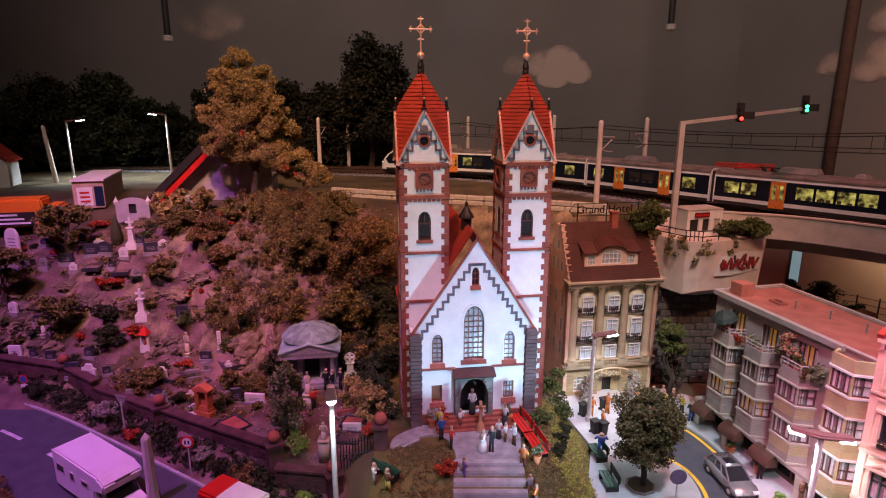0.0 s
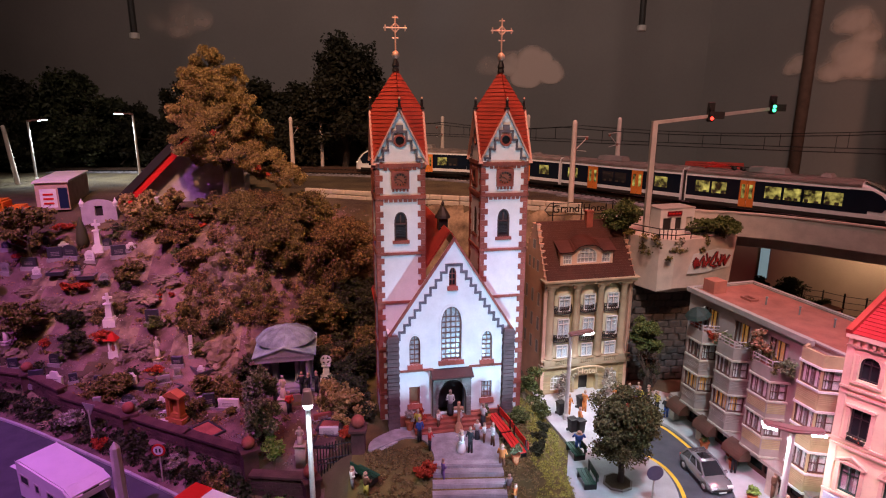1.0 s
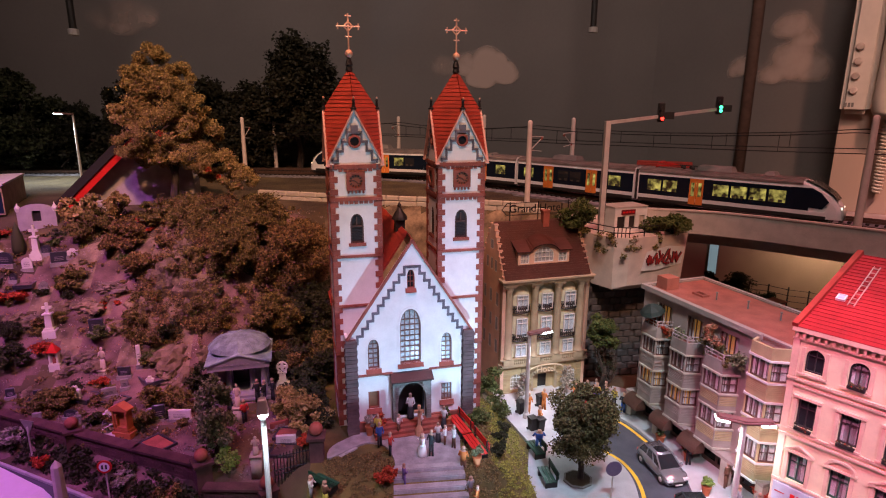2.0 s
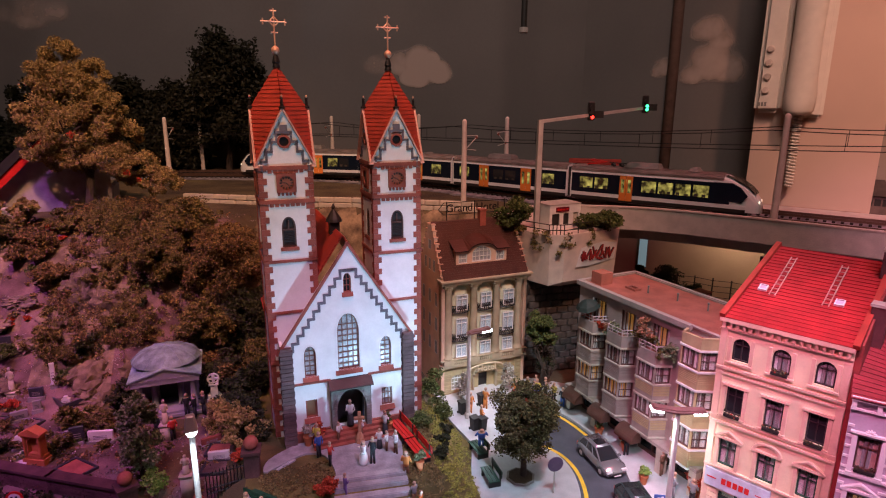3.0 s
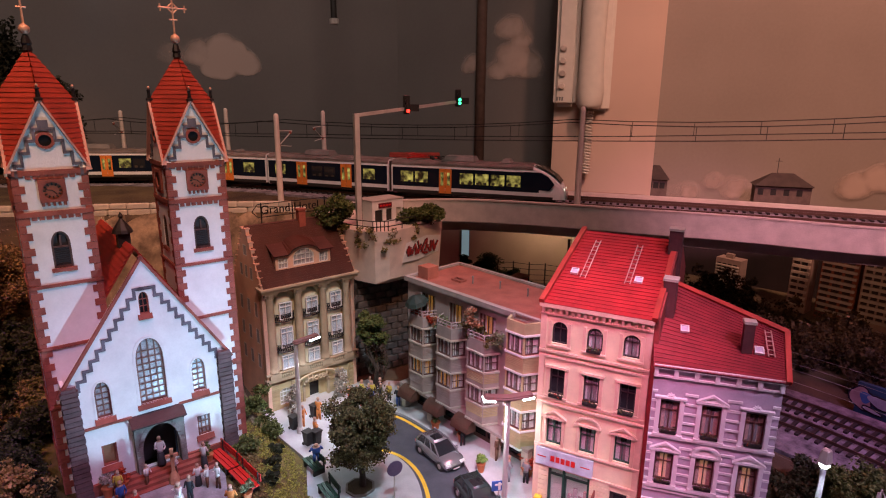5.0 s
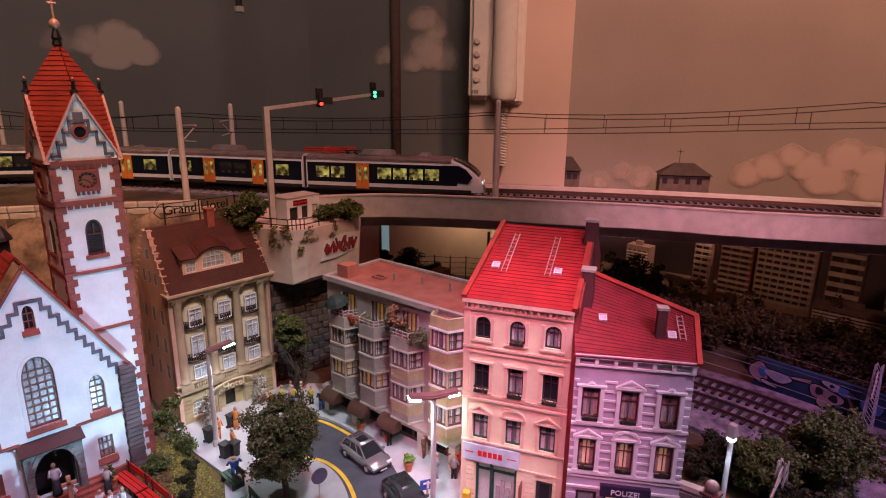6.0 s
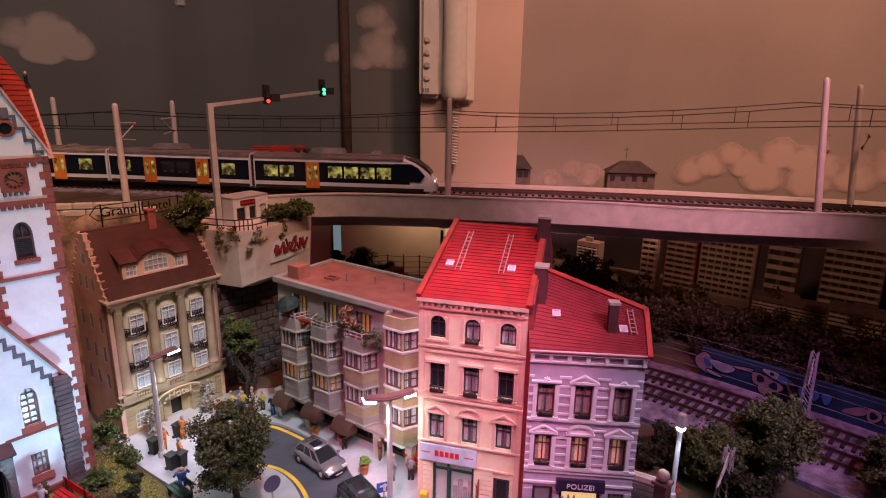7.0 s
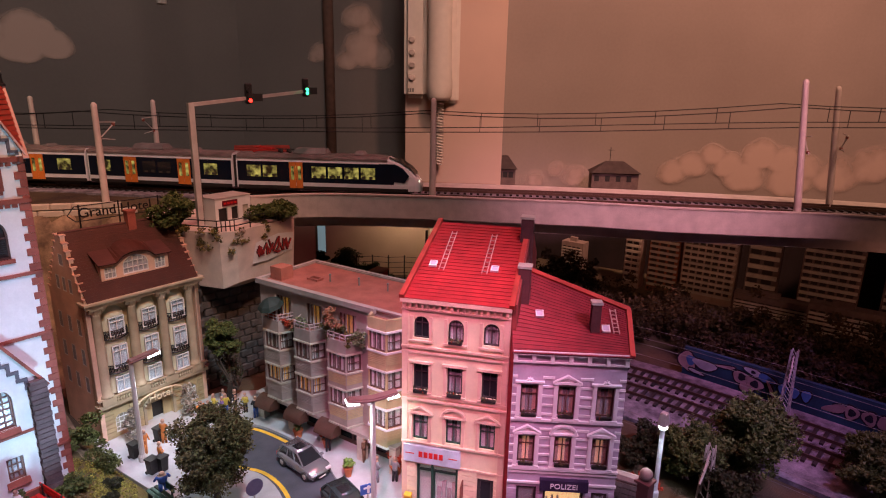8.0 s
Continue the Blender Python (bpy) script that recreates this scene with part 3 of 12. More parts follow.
def church():
    ch = thing("church", "white plastered church with two red-roofed towers", "church", 2.15, 42.65, 0, 8.3)
    xc, base = -0.32, CHURCH_Z - 0.1
    y0 = -2.95
    big = arch(xc - 0.76, 3.75, xc + 0.76, 6.55, 7.9, 8)
    side = [arch(xc + s * 2.68 - 0.4, 3.6, xc + s * 2.68 + 0.4, 5.15, 5.85) for s in (-1, 1)]
    topw = arch(xc + 0.06 - 0.27, 9.4, xc + 0.06 + 0.27, 10.3, 10.8)
    low = [rect(xc + s * 2.72 - 0.4, 0.45, xc + s * 2.72 + 0.4, 1.85) for s in (-1, 1)]
    door = arch(xc - 1.05, -0.55, xc + 1.05, 0.9, 2.45, 8)
    bm = BM()
    plate(bm, [(xc - 4.5, base), (xc + 4.5, base), (xc + 4.5, 6.05), (xc + 0.15, 12.85), (xc - 4.5, 6.05)], [big, *side, topw, *low, door], y0, y0 + 0.35)
    part("front_wall", bm, RENDER_WHITE, ch, "white plaster gable wall")
    bm = BM()
    for s in (-1, 1):
        box(bm, xc + s * 4.5 - 0.1, y0 + 0.35, base, xc + s * 4.5 + 0.1, 9, 6.0)
    box(bm, xc - 4.5, 8.8, base, xc + 4.5, 9, 6.0)
    part("nave_wall", bm, RENDER_WHITE, ch)
    # nave roof
    for s in (-1, 1):
        bm = BM()
        courses(bm, (xc + s * 4.5, y0 + 0.3, 5.2), (xc + s * 4.5, -1.5, 5.2), (xc + 0.15, -1.5, 11.75), (xc + 0.15, y0 + 0.3, 11.75), 26, 0.1)
        part("roof", bm, CHURCH_TILES, ch, "red tiled porch roof behind the gable")
        bm = BM()
        courses(bm, (xc + s * 4.85, -1.5, 5.55), (xc + s * 4.85, 9.5, 5.55), (xc + 0.15, 9.5, 13.1), (xc + 0.15, -1.5, 13.1), 28, 0.1)
        part("roof", bm, CHURCH_TILES, ch, "red tiled nave roof")
        bm = BM()
        sheet(bm, [(xc + 0.15, y0 - 0.16, 13.0), (xc + s * 4.9, y0 - 0.16, 5.55), (xc + s * 4.9, y0 + 0.06, 5.55), (xc + 0.15, y0 + 0.06, 13.0)], 0.16)
        part("bargeboard", bm, RED_STONE, ch, "dark red gable edge")
    # stepped frieze below the gable
    bm = BM()
    n = 11
    for s in (-1, 1):
        for i in range(n):
            x = 0.15 * (1 - i / n) + s * (0.18 + i * 4.0 / n)
            z = 11.0 - i * 5.9 / n
            xa, xb = sorted((xc + x, xc + x + s * 4.0 / n))
            box(bm, xa - 0.09, y0 - 0.07, z - 0.09, xb + 0.09, y0 + 0.01, z + 0.09)
            xe = xb if s > 0 else xa
            box(bm, xe - 0.085, y0 - 0.065, z - 5.9 / n - 0.05, xe + 0.085, y0 + 0.01, z + 0.05)
    box(bm, xc - 0.2, y0 - 0.07, 10.91, xc + 0.5, y0 + 0.01, 11.09)
    pieces("frieze_stone", bm, FRIEZE, ch)
    # corner buttresses of dressed stone
    for s in (-1, 1):
        bm = BM()
        z = base
        k = 0
        while z < 5.7:
            h = 0.3
            w = 0.44 if k % 2 else 0.40
            box(bm, xc + s * 4.28 - w, y0 - 0.42 + (0.03 if k % 2 else 0), z, xc + s * 4.28 + w, y0 + 0.3, z + h - 0.04)
            z += h
            k += 1
        box(bm, xc + s * 4.28 - 0.36, y0 - 0.34, base, xc + s * 4.28 + 0.36, y0 + 0.25, 6.0)
        pieces("buttress_stone", bm, paint("dark_buttress_brick", (0.13, 0.085, 0.085), 0.85, vary=0.4, bump=0.5), ch, "dark dressed stone corner buttress")
    # plinth, string course, sills
    bm = BM()
    for a, b in ((-4.5, -1.5), (1.5, 4.5)):
        box(bm, xc + a, y0 - 0.18, base, xc + b, y0 + 0.05, -0.45)
    pieces("plinth", bm, RED_STONE, ch, "red stone plinth")
    bm = BM()
    for a, b in ((-3.85, -1.35), (1.35, 3.85)):
        box(bm, xc + a, y0 - 0.1, 3.08, xc + b, y0, 3.22)
    pieces("string_course", bm, RED_STONE, ch)
    for x, w, z in ((xc, 0.95, 3.45), (xc - 2.68, 0.55, 3.3), (xc + 2.68, 0.55, 3.3), (xc + 0.06, 0.38, 9.15), (xc - 2.72, 0.55, 0.15), (xc + 2.72, 0.55, 0.15)):
        bm = BM()
        v = box(bm, x - w, y0 - 0.2, z, x + w, y0 + 0.05, z + 0.32)
        for q in v:
            if q.co.z > z + 0.1 and q.co.y < y0:
                q.co.y = y0 - 0.02
        part("window_sill", bm, RED_STONE, ch, "sloping red stone sill")
    LEAD = paint("leaded_light", (0.20, 0.085, 0.06), 0.5, vary=0.3)
    # Pale pane colour stands for the light these leaded windows reflect
    PALE_GLASS = paint("pale_church_glass", (0.44, 0.40, 0.40), 0.25, vary=0.5, patch=500, grain=1500, bump=0.05, spec=0.6)
    glazed(ch, big, y0 + 0.14, 0.1, LEAD, (0.26, 0.5, 0.74), (0.1, 0.2, 0.3, 0.4, 0.5, 0.6, 0.7, 0.8), PALE_GLASS, label="tall pointed leaded window")
    for o in side:
        glazed(ch, o, y0 + 0.14, 0.09, LEAD, (0.5,), (0.16, 0.33, 0.5, 0.66, 0.82), PALE_GLASS, label="pointed leaded window")
    glazed(ch, topw, y0 + 0.14, 0.07, RED_STONE, (0.5,), (0.35, 0.65), label="small pointed gable window")
    BROWN_SHUTTER = paint("brown_shutter", (0.22, 0.09, 0.04), 0.6, vary=0.25)
    glazed(ch, low[0], y0 + 0.12, 0.1, RED_STONE, (), (), BROWN_SHUTTER, label="small shuttered window")
    glazed(ch, low[1], y0 + 0.12, 0.1, LEAD, (0.33, 0.66), (0.33, 0.66), PALE_GLASS, label="small leaded window")
    for o, w in ((big, 0.17), *((o, 0.11) for o in side), (topw, 0.09)):
        cx, cz = sum(p[0] for p in o) / len(o), (min(p[1] for p in o) + max(p[1] for p in o)) / 2
        hw, hh = max(p[0] for p in o) - cx, max(p[1] for p in o) - cz
        bm = BM()
        plate(bm, [(cx + (x - cx) * (1 + w / hw), cz + (z - cz) * (1 + w / hh)) for x, z in o], [o], y0 - 0.035, y0 + 0.01)
        part("window_surround", bm, RENDER_WHITE, ch)
    # portal: stone surround, pointed doorway, canopy
    bm = BM()
    plate(bm, rect(xc - 1.42, -0.58, xc + 1.42, 2.62), [[(x, z + 0.012) for x, z in door]], y0 - 0.5, y0 + 0.0)
    part("portal", bm, GREY_STONE, ch, "grey stone portal surround")
    bm = BM()
    rnd = random.Random(4)
    curve = door[2:]
    for (xa, za), (xb, zb) in zip(curve, curve[1:]):
        u = Vector((xb - xa, 0, zb - za))
        n = Vector((xa + xb - 2 * xc, 0, (za + zb - 1.2))).normalized() * 0.13
        m = Matrix.Translation(((xa + xb) / 2 + n.x, y0 - 0.52, (za + zb) / 2 + n.z)) @ Matrix.Rotation(-math.atan2(u.z, u.x), 4, "Y")
        box(bm, -u.length * 0.47, -0.03, -0.12, u.length * 0.47, 0.1, 0.12, m)
    for s in (-1, 1):
        for i in range(4):
            box(bm, xc + s * 1.24 - 0.17, y0 - 0.55 - 0.02 * (i % 2), -0.55 + i * 0.4, xc + s * 1.24 + 0.17, y0 - 0.4, -0.18 + i * 0.4)
    pieces("arch_stone", bm, GREY_STONE, ch, "wedge stones round the doorway")
    # Dark sheet behind the opening, its colour standing for the unlit nave
    bm = BM()
    plate(bm, door, [], y0 + 0.9, y0 + 0.95)
    part("doorway_back", bm, DARK, ch, "dark sheet painted as the unlit church interior")
    bm = BM()
    plate(bm, rect(xc - 0.98, -0.55, xc - 0.2, 1.35), [], 0, 0.08)
    d = part("door", bm, paint("blue_grey_door", (0.05, 0.09, 0.13), 0.5), ch, "open blue-grey door leaf")
    d.matrix_basis = Matrix.Translation(Vector((xc + 0.98, y0 + 0.1, 0)) * CM) @ Matrix.Rotation(radians(62), 4, "Z") @ Matrix.Translation(Vector((-xc + 0.98, 0, 0)) * CM)
    bm = BM()
    sheet(bm, [(xc - 1.55, y0 - 0.85, 2.72), (xc + 1.55, y0 - 0.85, 2.72), (xc + 1.55, y0, 3.15), (xc - 1.55, y0, 3.15)], 0.12)
    part("canopy", bm, tiles("canopy_tiles", (0.055, 0.03, 0.03)), ch, "dark tiled porch canopy")
    bm = BM()
    for s in (-1, 1):
        rod(bm, (xc + s * 1.4, y0, 1.9), (xc + s * 1.4, y0 - 0.7, 2.66), 0.05)
    pieces("canopy_bracket", bm, DARK, ch)
    for i in range(5):
        bm = BM()
        box(bm, xc - 2.9, y0 - 1.9 + i * 0.33, base - 0.3, xc + 2.9, y0 - 0.2, base + 0.02 + i * 0.2)
        part("step", bm, RED_STONE, ch, "red stone entrance step")
    # bell turret with cross behind the gable
    bm = BM()
    box(bm, xc - 0.25, 0.8, 12.4, xc + 0.45, 1.5, 13.6)
    lathe(bm, [(0.62, 13.6), (0.55, 13.8), (0.30, 14.2), (0.08, 14.5), (0.16, 14.65), (0.02, 14.9)], 10, Matrix.Translation((xc + 0.1, 1.15, 0)))
    part("ridge_turret", bm, DARK, ch, "small dark ridge turret")
    # ---------- towers ----------
    for s in (-1, 1):
        tx = s * 3.74
        tw = part("tower", tower_body(tx), RENDER_WHITE, ch, "square white tower with red corner stones")
        tower_details(tw, tx)
    return ch


def tower_body(tx):
    h = 1.70
    bm = BM()
    win = arch(tx - 0.46, 12.6, tx + 0.46, 13.9, 14.65)
    rnd_hole = [(tx + 0.36 * math.cos(i * math.pi / 8), 19.55 + 0.36 * math.sin(i * math.pi / 8)) for i in range(16)]
    front = [(tx - h, CHURCH_Z - 0.1), (tx + h, CHURCH_Z - 0.1), (tx + h, 18.05), (tx + h + 0.12, 18.05), (tx, 21.5), (tx - h - 0.12, 18.05), (tx - h, 18.05)]
    plate(bm, front, [win, rnd_hole], -h, -h + 0.3)
    plate(bm, front, [], h - 0.3, h)
    for k in (-1, 1):
        v0 = len(bm.verts)
        b2 = BM()
        swin = arch(-0.46, 12.6, 0.46, 13.9, 14.65)
        plate(b2, [(x - tx, z) for x, z in front], [swin], -h - 0.001, -h + 0.3)
        b2.transform(Matrix.Translation((tx, 0, 0)) @ Matrix.Rotation(radians(90 * k), 4, "Z"))
        me = bpy.data.meshes.new("side")
        b2.to_mesh(me)
        b2.free()
        bm.from_mesh(me)
        bpy.data.meshes.remove(me)
    return bm


def four_sides(bm, tx, build):
    """What build() draws for the front face, on all four faces of a tower."""
    for k in range(4):
        b2 = BM()
        build(b2)
        b2.transform(Matrix.Translation((tx, 0, 0)) @ Matrix.Rotation(radians(90 * k), 4, "Z"))
        me = bpy.data.meshes.new("side")
        b2.to_mesh(me)
        b2.free()
        bm.from_mesh(me)
        bpy.data.meshes.remove(me)


def tower_details(tw, tx):
    h = 1.70
    # corner stones, long and short by turns
    for sx in (-1, 1):
        for sy in (-1, 1):
            bm = BM()
            z, k = CHURCH_Z, 0
            while z < 17.7:
                a, b = (0.50, 0.28) if k % 2 else (0.28, 0.50)
                xa, xb = sorted((tx + sx * (h + 0.05), tx + sx * (h - a)))
                ya, yb = sorted((sy * (h + 0.05), sy * (h - b)))
                box(bm, xa, ya, z, xb, yb, z + 0.40)
                z += 0.42
                k += 1
            pieces("corner_stone", bm, RED_STONE, tw)
    bm = BM()
    for z in (0.9, 4.45, 8.05, 11.65):
        four_sides(bm, tx, lambda b, z=z: box(b, -h - 0.1, -h - 0.1, z - 0.09, h + 0.1, -h + 0.02, z + 0.09))
    pieces("string_course", bm, RED_STONE, tw)
    for z in (15.55, 17.75):
        bm = BM()

        def dentils(b, z=z):
            box(b, -h - 0.1, -h - 0.1, z, h + 0.1, -h + 0.02, z + 0.26)
            for i in range(7):
                x = -h + 0.7 + i * (2 * h - 1.4) / 6
                box(b, x - 0.12, -h - 0.07, z - 0.2, x + 0.12, -h + 0.02, z + 0.02)

        four_sides(bm, tx, dentils)
        part("dentil_band", bm, RED_STONE, tw, "red toothed stone band")
    # belfry windows with louvres
    for k in (0, 1, 3):
        turn = Matrix.Translation(Vector((tx, 0, 0)) * CM) @ Matrix.Rotation(radians(90 * k), 4, "Z")
        o = arch(-0.46, 12.6, 0.46, 13.9, 14.65)
        bm = BM()
        ring(bm, o, 0.1, -h + 0.05, -h + 0.25)
        box(bm, -0.42, -h + 0.08, 13.72, 0.42, -h + 0.2, 13.8)
        box(bm, -0.04, -h + 0.08, 13.75, 0.04, -h + 0.2, 14.4)
        w = part("window", bm, paint("dark_tracery", (0.10, 0.055, 0.045), 0.6), tw, "pointed belfry window with louvres")
        w.matrix_basis = turn
        bm = BM()
        for i in range(9):
            z = 12.68 + i * 0.115
            v = box(bm, -0.38, -h + 0.12, z, 0.38, -h + 0.2, z + 0.07)
        plate(bm, o, [], -h + 0.24, -h + 0.28)
        pieces("louvre", bm, paint("black_louvre", (0.035, 0.03, 0.03), 0.6), w)
        bm = BM()
        v = box(bm, -0.6, -h - 0.12, 12.38, 0.6, -h + 0.05, 12.6)
        part("window_sill", bm, RED_STONE, w)
    # clock
    for k in (0, 1, 3):
        turn = Matrix.Translation(Vector((tx, 0, 0)) * CM) @ Matrix.Rotation(radians(90 * k), 4, "Z")
        bm = BM()
        circle = [(0.47 * math.cos(i * math.pi / 10), 16.9 + 0.47 * math.sin(i * math.pi / 10)) for i in range(20)]
        plate(bm, rect(-0.62, 16.28, 0.62, 17.52), [circle], -h - 0.16, -h + 0.02)
        for i in range(5):
            box(bm, -0.56 + i * 0.25, -h - 0.12, 16.08, -0.44 + i * 0.25, -h, 16.3)
        c = part("clock", bm, RED_STONE, tw, "square stone clock case")
        c.matrix_basis = turn
        bm = BM()
        plate(bm, circle, [], -h - 0.06, -h + 0.02)
        part("dial", bm, paint("brown_dial", (0.30, 0.10, 0.06), 0.5), c)
        bm = BM()
        for i in range(12):
            a = i * math.pi / 6
            m = Matrix.Translation((0.36 * math.sin(a), -h - 0.07, 16.9 + 0.36 * math.cos(a))) @ Matrix.Rotation(a, 4, "Y")
            box(bm, -0.035, -0.01, -0.07, 0.035, 0.02, 0.07, m)
        for a, r in ((2.4, 0.26), (5.0, 0.34)):
            rod(bm, (0, -h - 0.08, 16.9), (r * math.sin(a), -h - 0.08, 16.9 + r * math.cos(a)), 0.022, 4)
        pieces("numeral", bm, DARK, c)
        bm = BM()
        box(bm, -0.55, -h - 0.03, 17.55, 0.55, -h, 17.95)
        part("clock_hood", bm, paint("salmon_plaster", (0.55, 0.27, 0.2), 0.7), c)
    # gables: round window, stepped frieze, verge boards
    for k in range(4):
        turn = Matrix.Translation(Vector((tx, 0, 0)) * CM) @ Matrix.Rotation(radians(90 * k), 4, "Z")
        bm = BM()
        for sx in (-1, 1):
            for i in range(4):
                x, z = sx * (0.12 + i * 0.34), 20.15 - i * 0.62
                xa, xb = sorted((x, x + sx * 0.34))
                box(bm, xa - 0.07, -h - 0.1, z - 0.08, xb + 0.07, -h + 0.01, z + 0.08)
                box(bm, x + sx * 0.34 - 0.07, -h - 0.1, z - 0.62, x + sx * 0.34 + 0.07, -h + 0.01, z + 0.05)
        box(bm, -0.24, -h - 0.1, 20.06, 0.24, -h + 0.01, 20.6)
        g = tagged(part("gable_frieze", bm, FRIEZE, tw, "stepped stone frieze in the gable"), kind="stuff")
        g.matrix_basis = turn
        if k < 2 or k == 3:
            bm = BM()
            for r0, r1, y0, y1 in ((0.30, 0.44, -h - 0.1, -h + 0.05),):
                o = [(r1 * math.cos(i * math.pi / 8), 19.55 + r1 * math.sin(i * math.pi / 8)) for i in range(16)]
                q = [(r0 * math.cos(i * math.pi / 8), 19.55 + r0 * math.sin(i * math.pi / 8)) for i in range(16)]
                plate(bm, o, [q], y0, y1)
            w = part("round_window", bm, RED_STONE, g, "round red-rimmed window")
            bm = BM()
            plate(bm, [(0.32 * math.cos(i * math.pi / 8), 19.55 + 0.32 * math.sin(i * math.pi / 8)) for i in range(16)], [], -h + 0.02, -h + 0.06)
            part("pane", bm, GLASS, g)
        bm = BM()
        for sx in (-1, 1):
            sheet(bm, [(0, -h - 0.24, 21.75), (sx * 1.98, -h - 0.24, 17.95), (sx * 1.98, -h + 0.02, 17.95), (0, -h + 0.02, 21.75)], 0.1)
        v = part("verge", bm, paint("salmon_verge", (0.60, 0.33, 0.26), 0.6), tw, "salmon verge boards")
        v.matrix_basis = turn
        bm = BM()
        lathe(bm, [(0.22, 21.62), (0.2, 21.72), (0.11, 21.78), (0.08, 22.15), (0.13, 22.2), (0.04, 22.3)], 8, Matrix.Translation((0, -h - 0.1, 0)))
        f = part("gable_finial", bm, IRON, tw, "black gable finial with a gilt knob")
        f.matrix_basis = turn
        bm = BM()
        lathe(bm, [(0.02, 22.28), (0.09, 22.36), (0.02, 22.46)], 8, Matrix.Translation((0, -h - 0.1, 0)))
        part("knob", bm, BRASS, f, smooth=True)
    # rhombic helm roof, one panel at each corner
    r = h + 0.14
    for sx in (-1, 1):
        for sy in (-1, 1):
            bm = BM()
            a, g1, c, g2 = (tx, 0, 24.35), (tx + sx * r, 0, 21.6), (tx + sx * r, sy * r, 18.05), (tx, sy * r, 21.6)
            helm_panel(bm, a, g1, c, g2)
            part("roof", bm, CHURCH_TILES, tw, "red tiled helm roof panel")
    bm = BM()
    lathe(bm, [(0.26, 24.15), (0.2, 24.4), (0.26, 24.5), (0.14, 24.9), (0.06, 25.0)], 8, Matrix.Translation((tx, 0, 0)))
    part("spire_cap", bm, IRON, tw, "black spire cap")
    bm = BM()
    lathe(bm, [(0.03, 24.9)] + [(0.27 * math.sin(math.pi * i / 8), 25.22 - 0.27 * math.cos(math.pi * i / 8)) for i in range(1, 8)] + [(0.07, 25.5)], 12, Matrix.Translation((tx, 0, 0)))
    part("spire_ball", bm, BRASS, tw, "gilt spire ball", smooth=True)
    bm = BM()
    rod(bm, (tx, 0, 25.4), (tx, 0, 27.75), 0.055)
    rod(bm, (tx - 0.8, 0, 26.95), (tx + 0.8, 0, 26.95), 0.055)
    for x, z in ((-0.68, 26.95), (0.68, 26.95), (0, 27.6)):
        if x:
            rod(bm, (tx + x, 0, z - 0.2), (tx + x, 0, z + 0.2), 0.05)
        else:
            rod(bm, (tx - 0.2, 0, z), (tx + 0.2, 0, z), 0.05)
    rod(bm, (tx - 0.22, 0, 26.3), (tx + 0.22, 0, 26.3), 0.05)
    for i in range(4):
        a, b = i * math.pi / 2, (i + 1) * math.pi / 2
        rod(bm, (tx + 0.3 * math.cos(a), 0, 26.95 + 0.3 * math.sin(a)), (tx + 0.3 * math.cos(b), 0, 26.95 + 0.3 * math.sin(b)), 0.05)
    part("cross", bm, BRASS, tw, "gilt tracery cross")


church()
# ---------- town houses ----------
ROOF_TILES = tiles("bright_roof_tiles", (0.38, 0.018, 0.022), 0.26)
ROOF_TILES_DULL = tiles("dull_roof_tiles", (0.23, 0.018, 0.028), 0.26)
HOTEL_TILES = tiles("brown_roof_tiles", (0.075, 0.024, 0.017), 0.22)
FRAME_DARK = paint("dark_window_frame", (0.035, 0.025, 0.025), 0.5)
FRAME_BROWN = paint("brown_window_frame", (0.10, 0.04, 0.03), 0.5)
DRAPE_WARM = paint("warm_drape", (0.55, 0.30, 0.16), 0.8, vary=0.25, patch=400)
# DIM_ROOM puts the darkness of unlit interiors into the colour of flat plates
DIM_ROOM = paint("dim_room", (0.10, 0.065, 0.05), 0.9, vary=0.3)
WARM_LIT = glow("lit_warm_room", (1.0, 0.55, 0.30), 0.22)
AMBER_LIT = glow("lit_amber_room", (0.8, 0.40, 0.06), 0.16)


def drape(bm, x0, x1, z0, z1, y, folds=5, amp=0.035):
    n = folds * 4
    a = [bm.verts.new((x0 + (x1 - x0) * i / n, y + amp * math.sin(i * math.pi / 2), z0)) for i in range(n + 1)]
    b = [bm.verts.new((x0 + (x1 - x0) * i / n, y + amp * math.sin(i * math.pi / 2), z1)) for i in range(n + 1)]
    for i in range(n):
        bm.faces.new((a[i], a[i + 1], b[i + 1], b[i]))


def sash(parent, outline, y, frame, m=None, bars_x=(0.5,), bars_z=(0.68,), cloth=None, gap=0.3, dark=None, w=0.08, label="", box_of=None):
    """A house window: frame, clear pane, drapes behind it and a plate painted as a dim room."""
    win = glazed(parent, outline, y, w, frame, bars_x, bars_z, GLASS_CLEAR if cloth else GLASS, label=label)
    x0, x1 = min(p[0] for p in outline), max(p[0] for p in outline)
    z0, z1 = min(p[1] for p in outline), max(p[1] for p in outline)
    if cloth:
        bm = BM()
        c = (x0 + x1) / 2
        g = (x1 - x0) * gap / 2
        drape(bm, x0, c - g, z0, z1, y + 0.2)
        drape(bm, c + g, x1, z0, z1, y + 0.2)
        part("curtain", bm, cloth, win)
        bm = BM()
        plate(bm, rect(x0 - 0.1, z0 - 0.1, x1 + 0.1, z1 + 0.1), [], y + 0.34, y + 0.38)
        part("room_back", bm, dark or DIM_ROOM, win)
    if m:
        win.matrix_basis = m
    return win


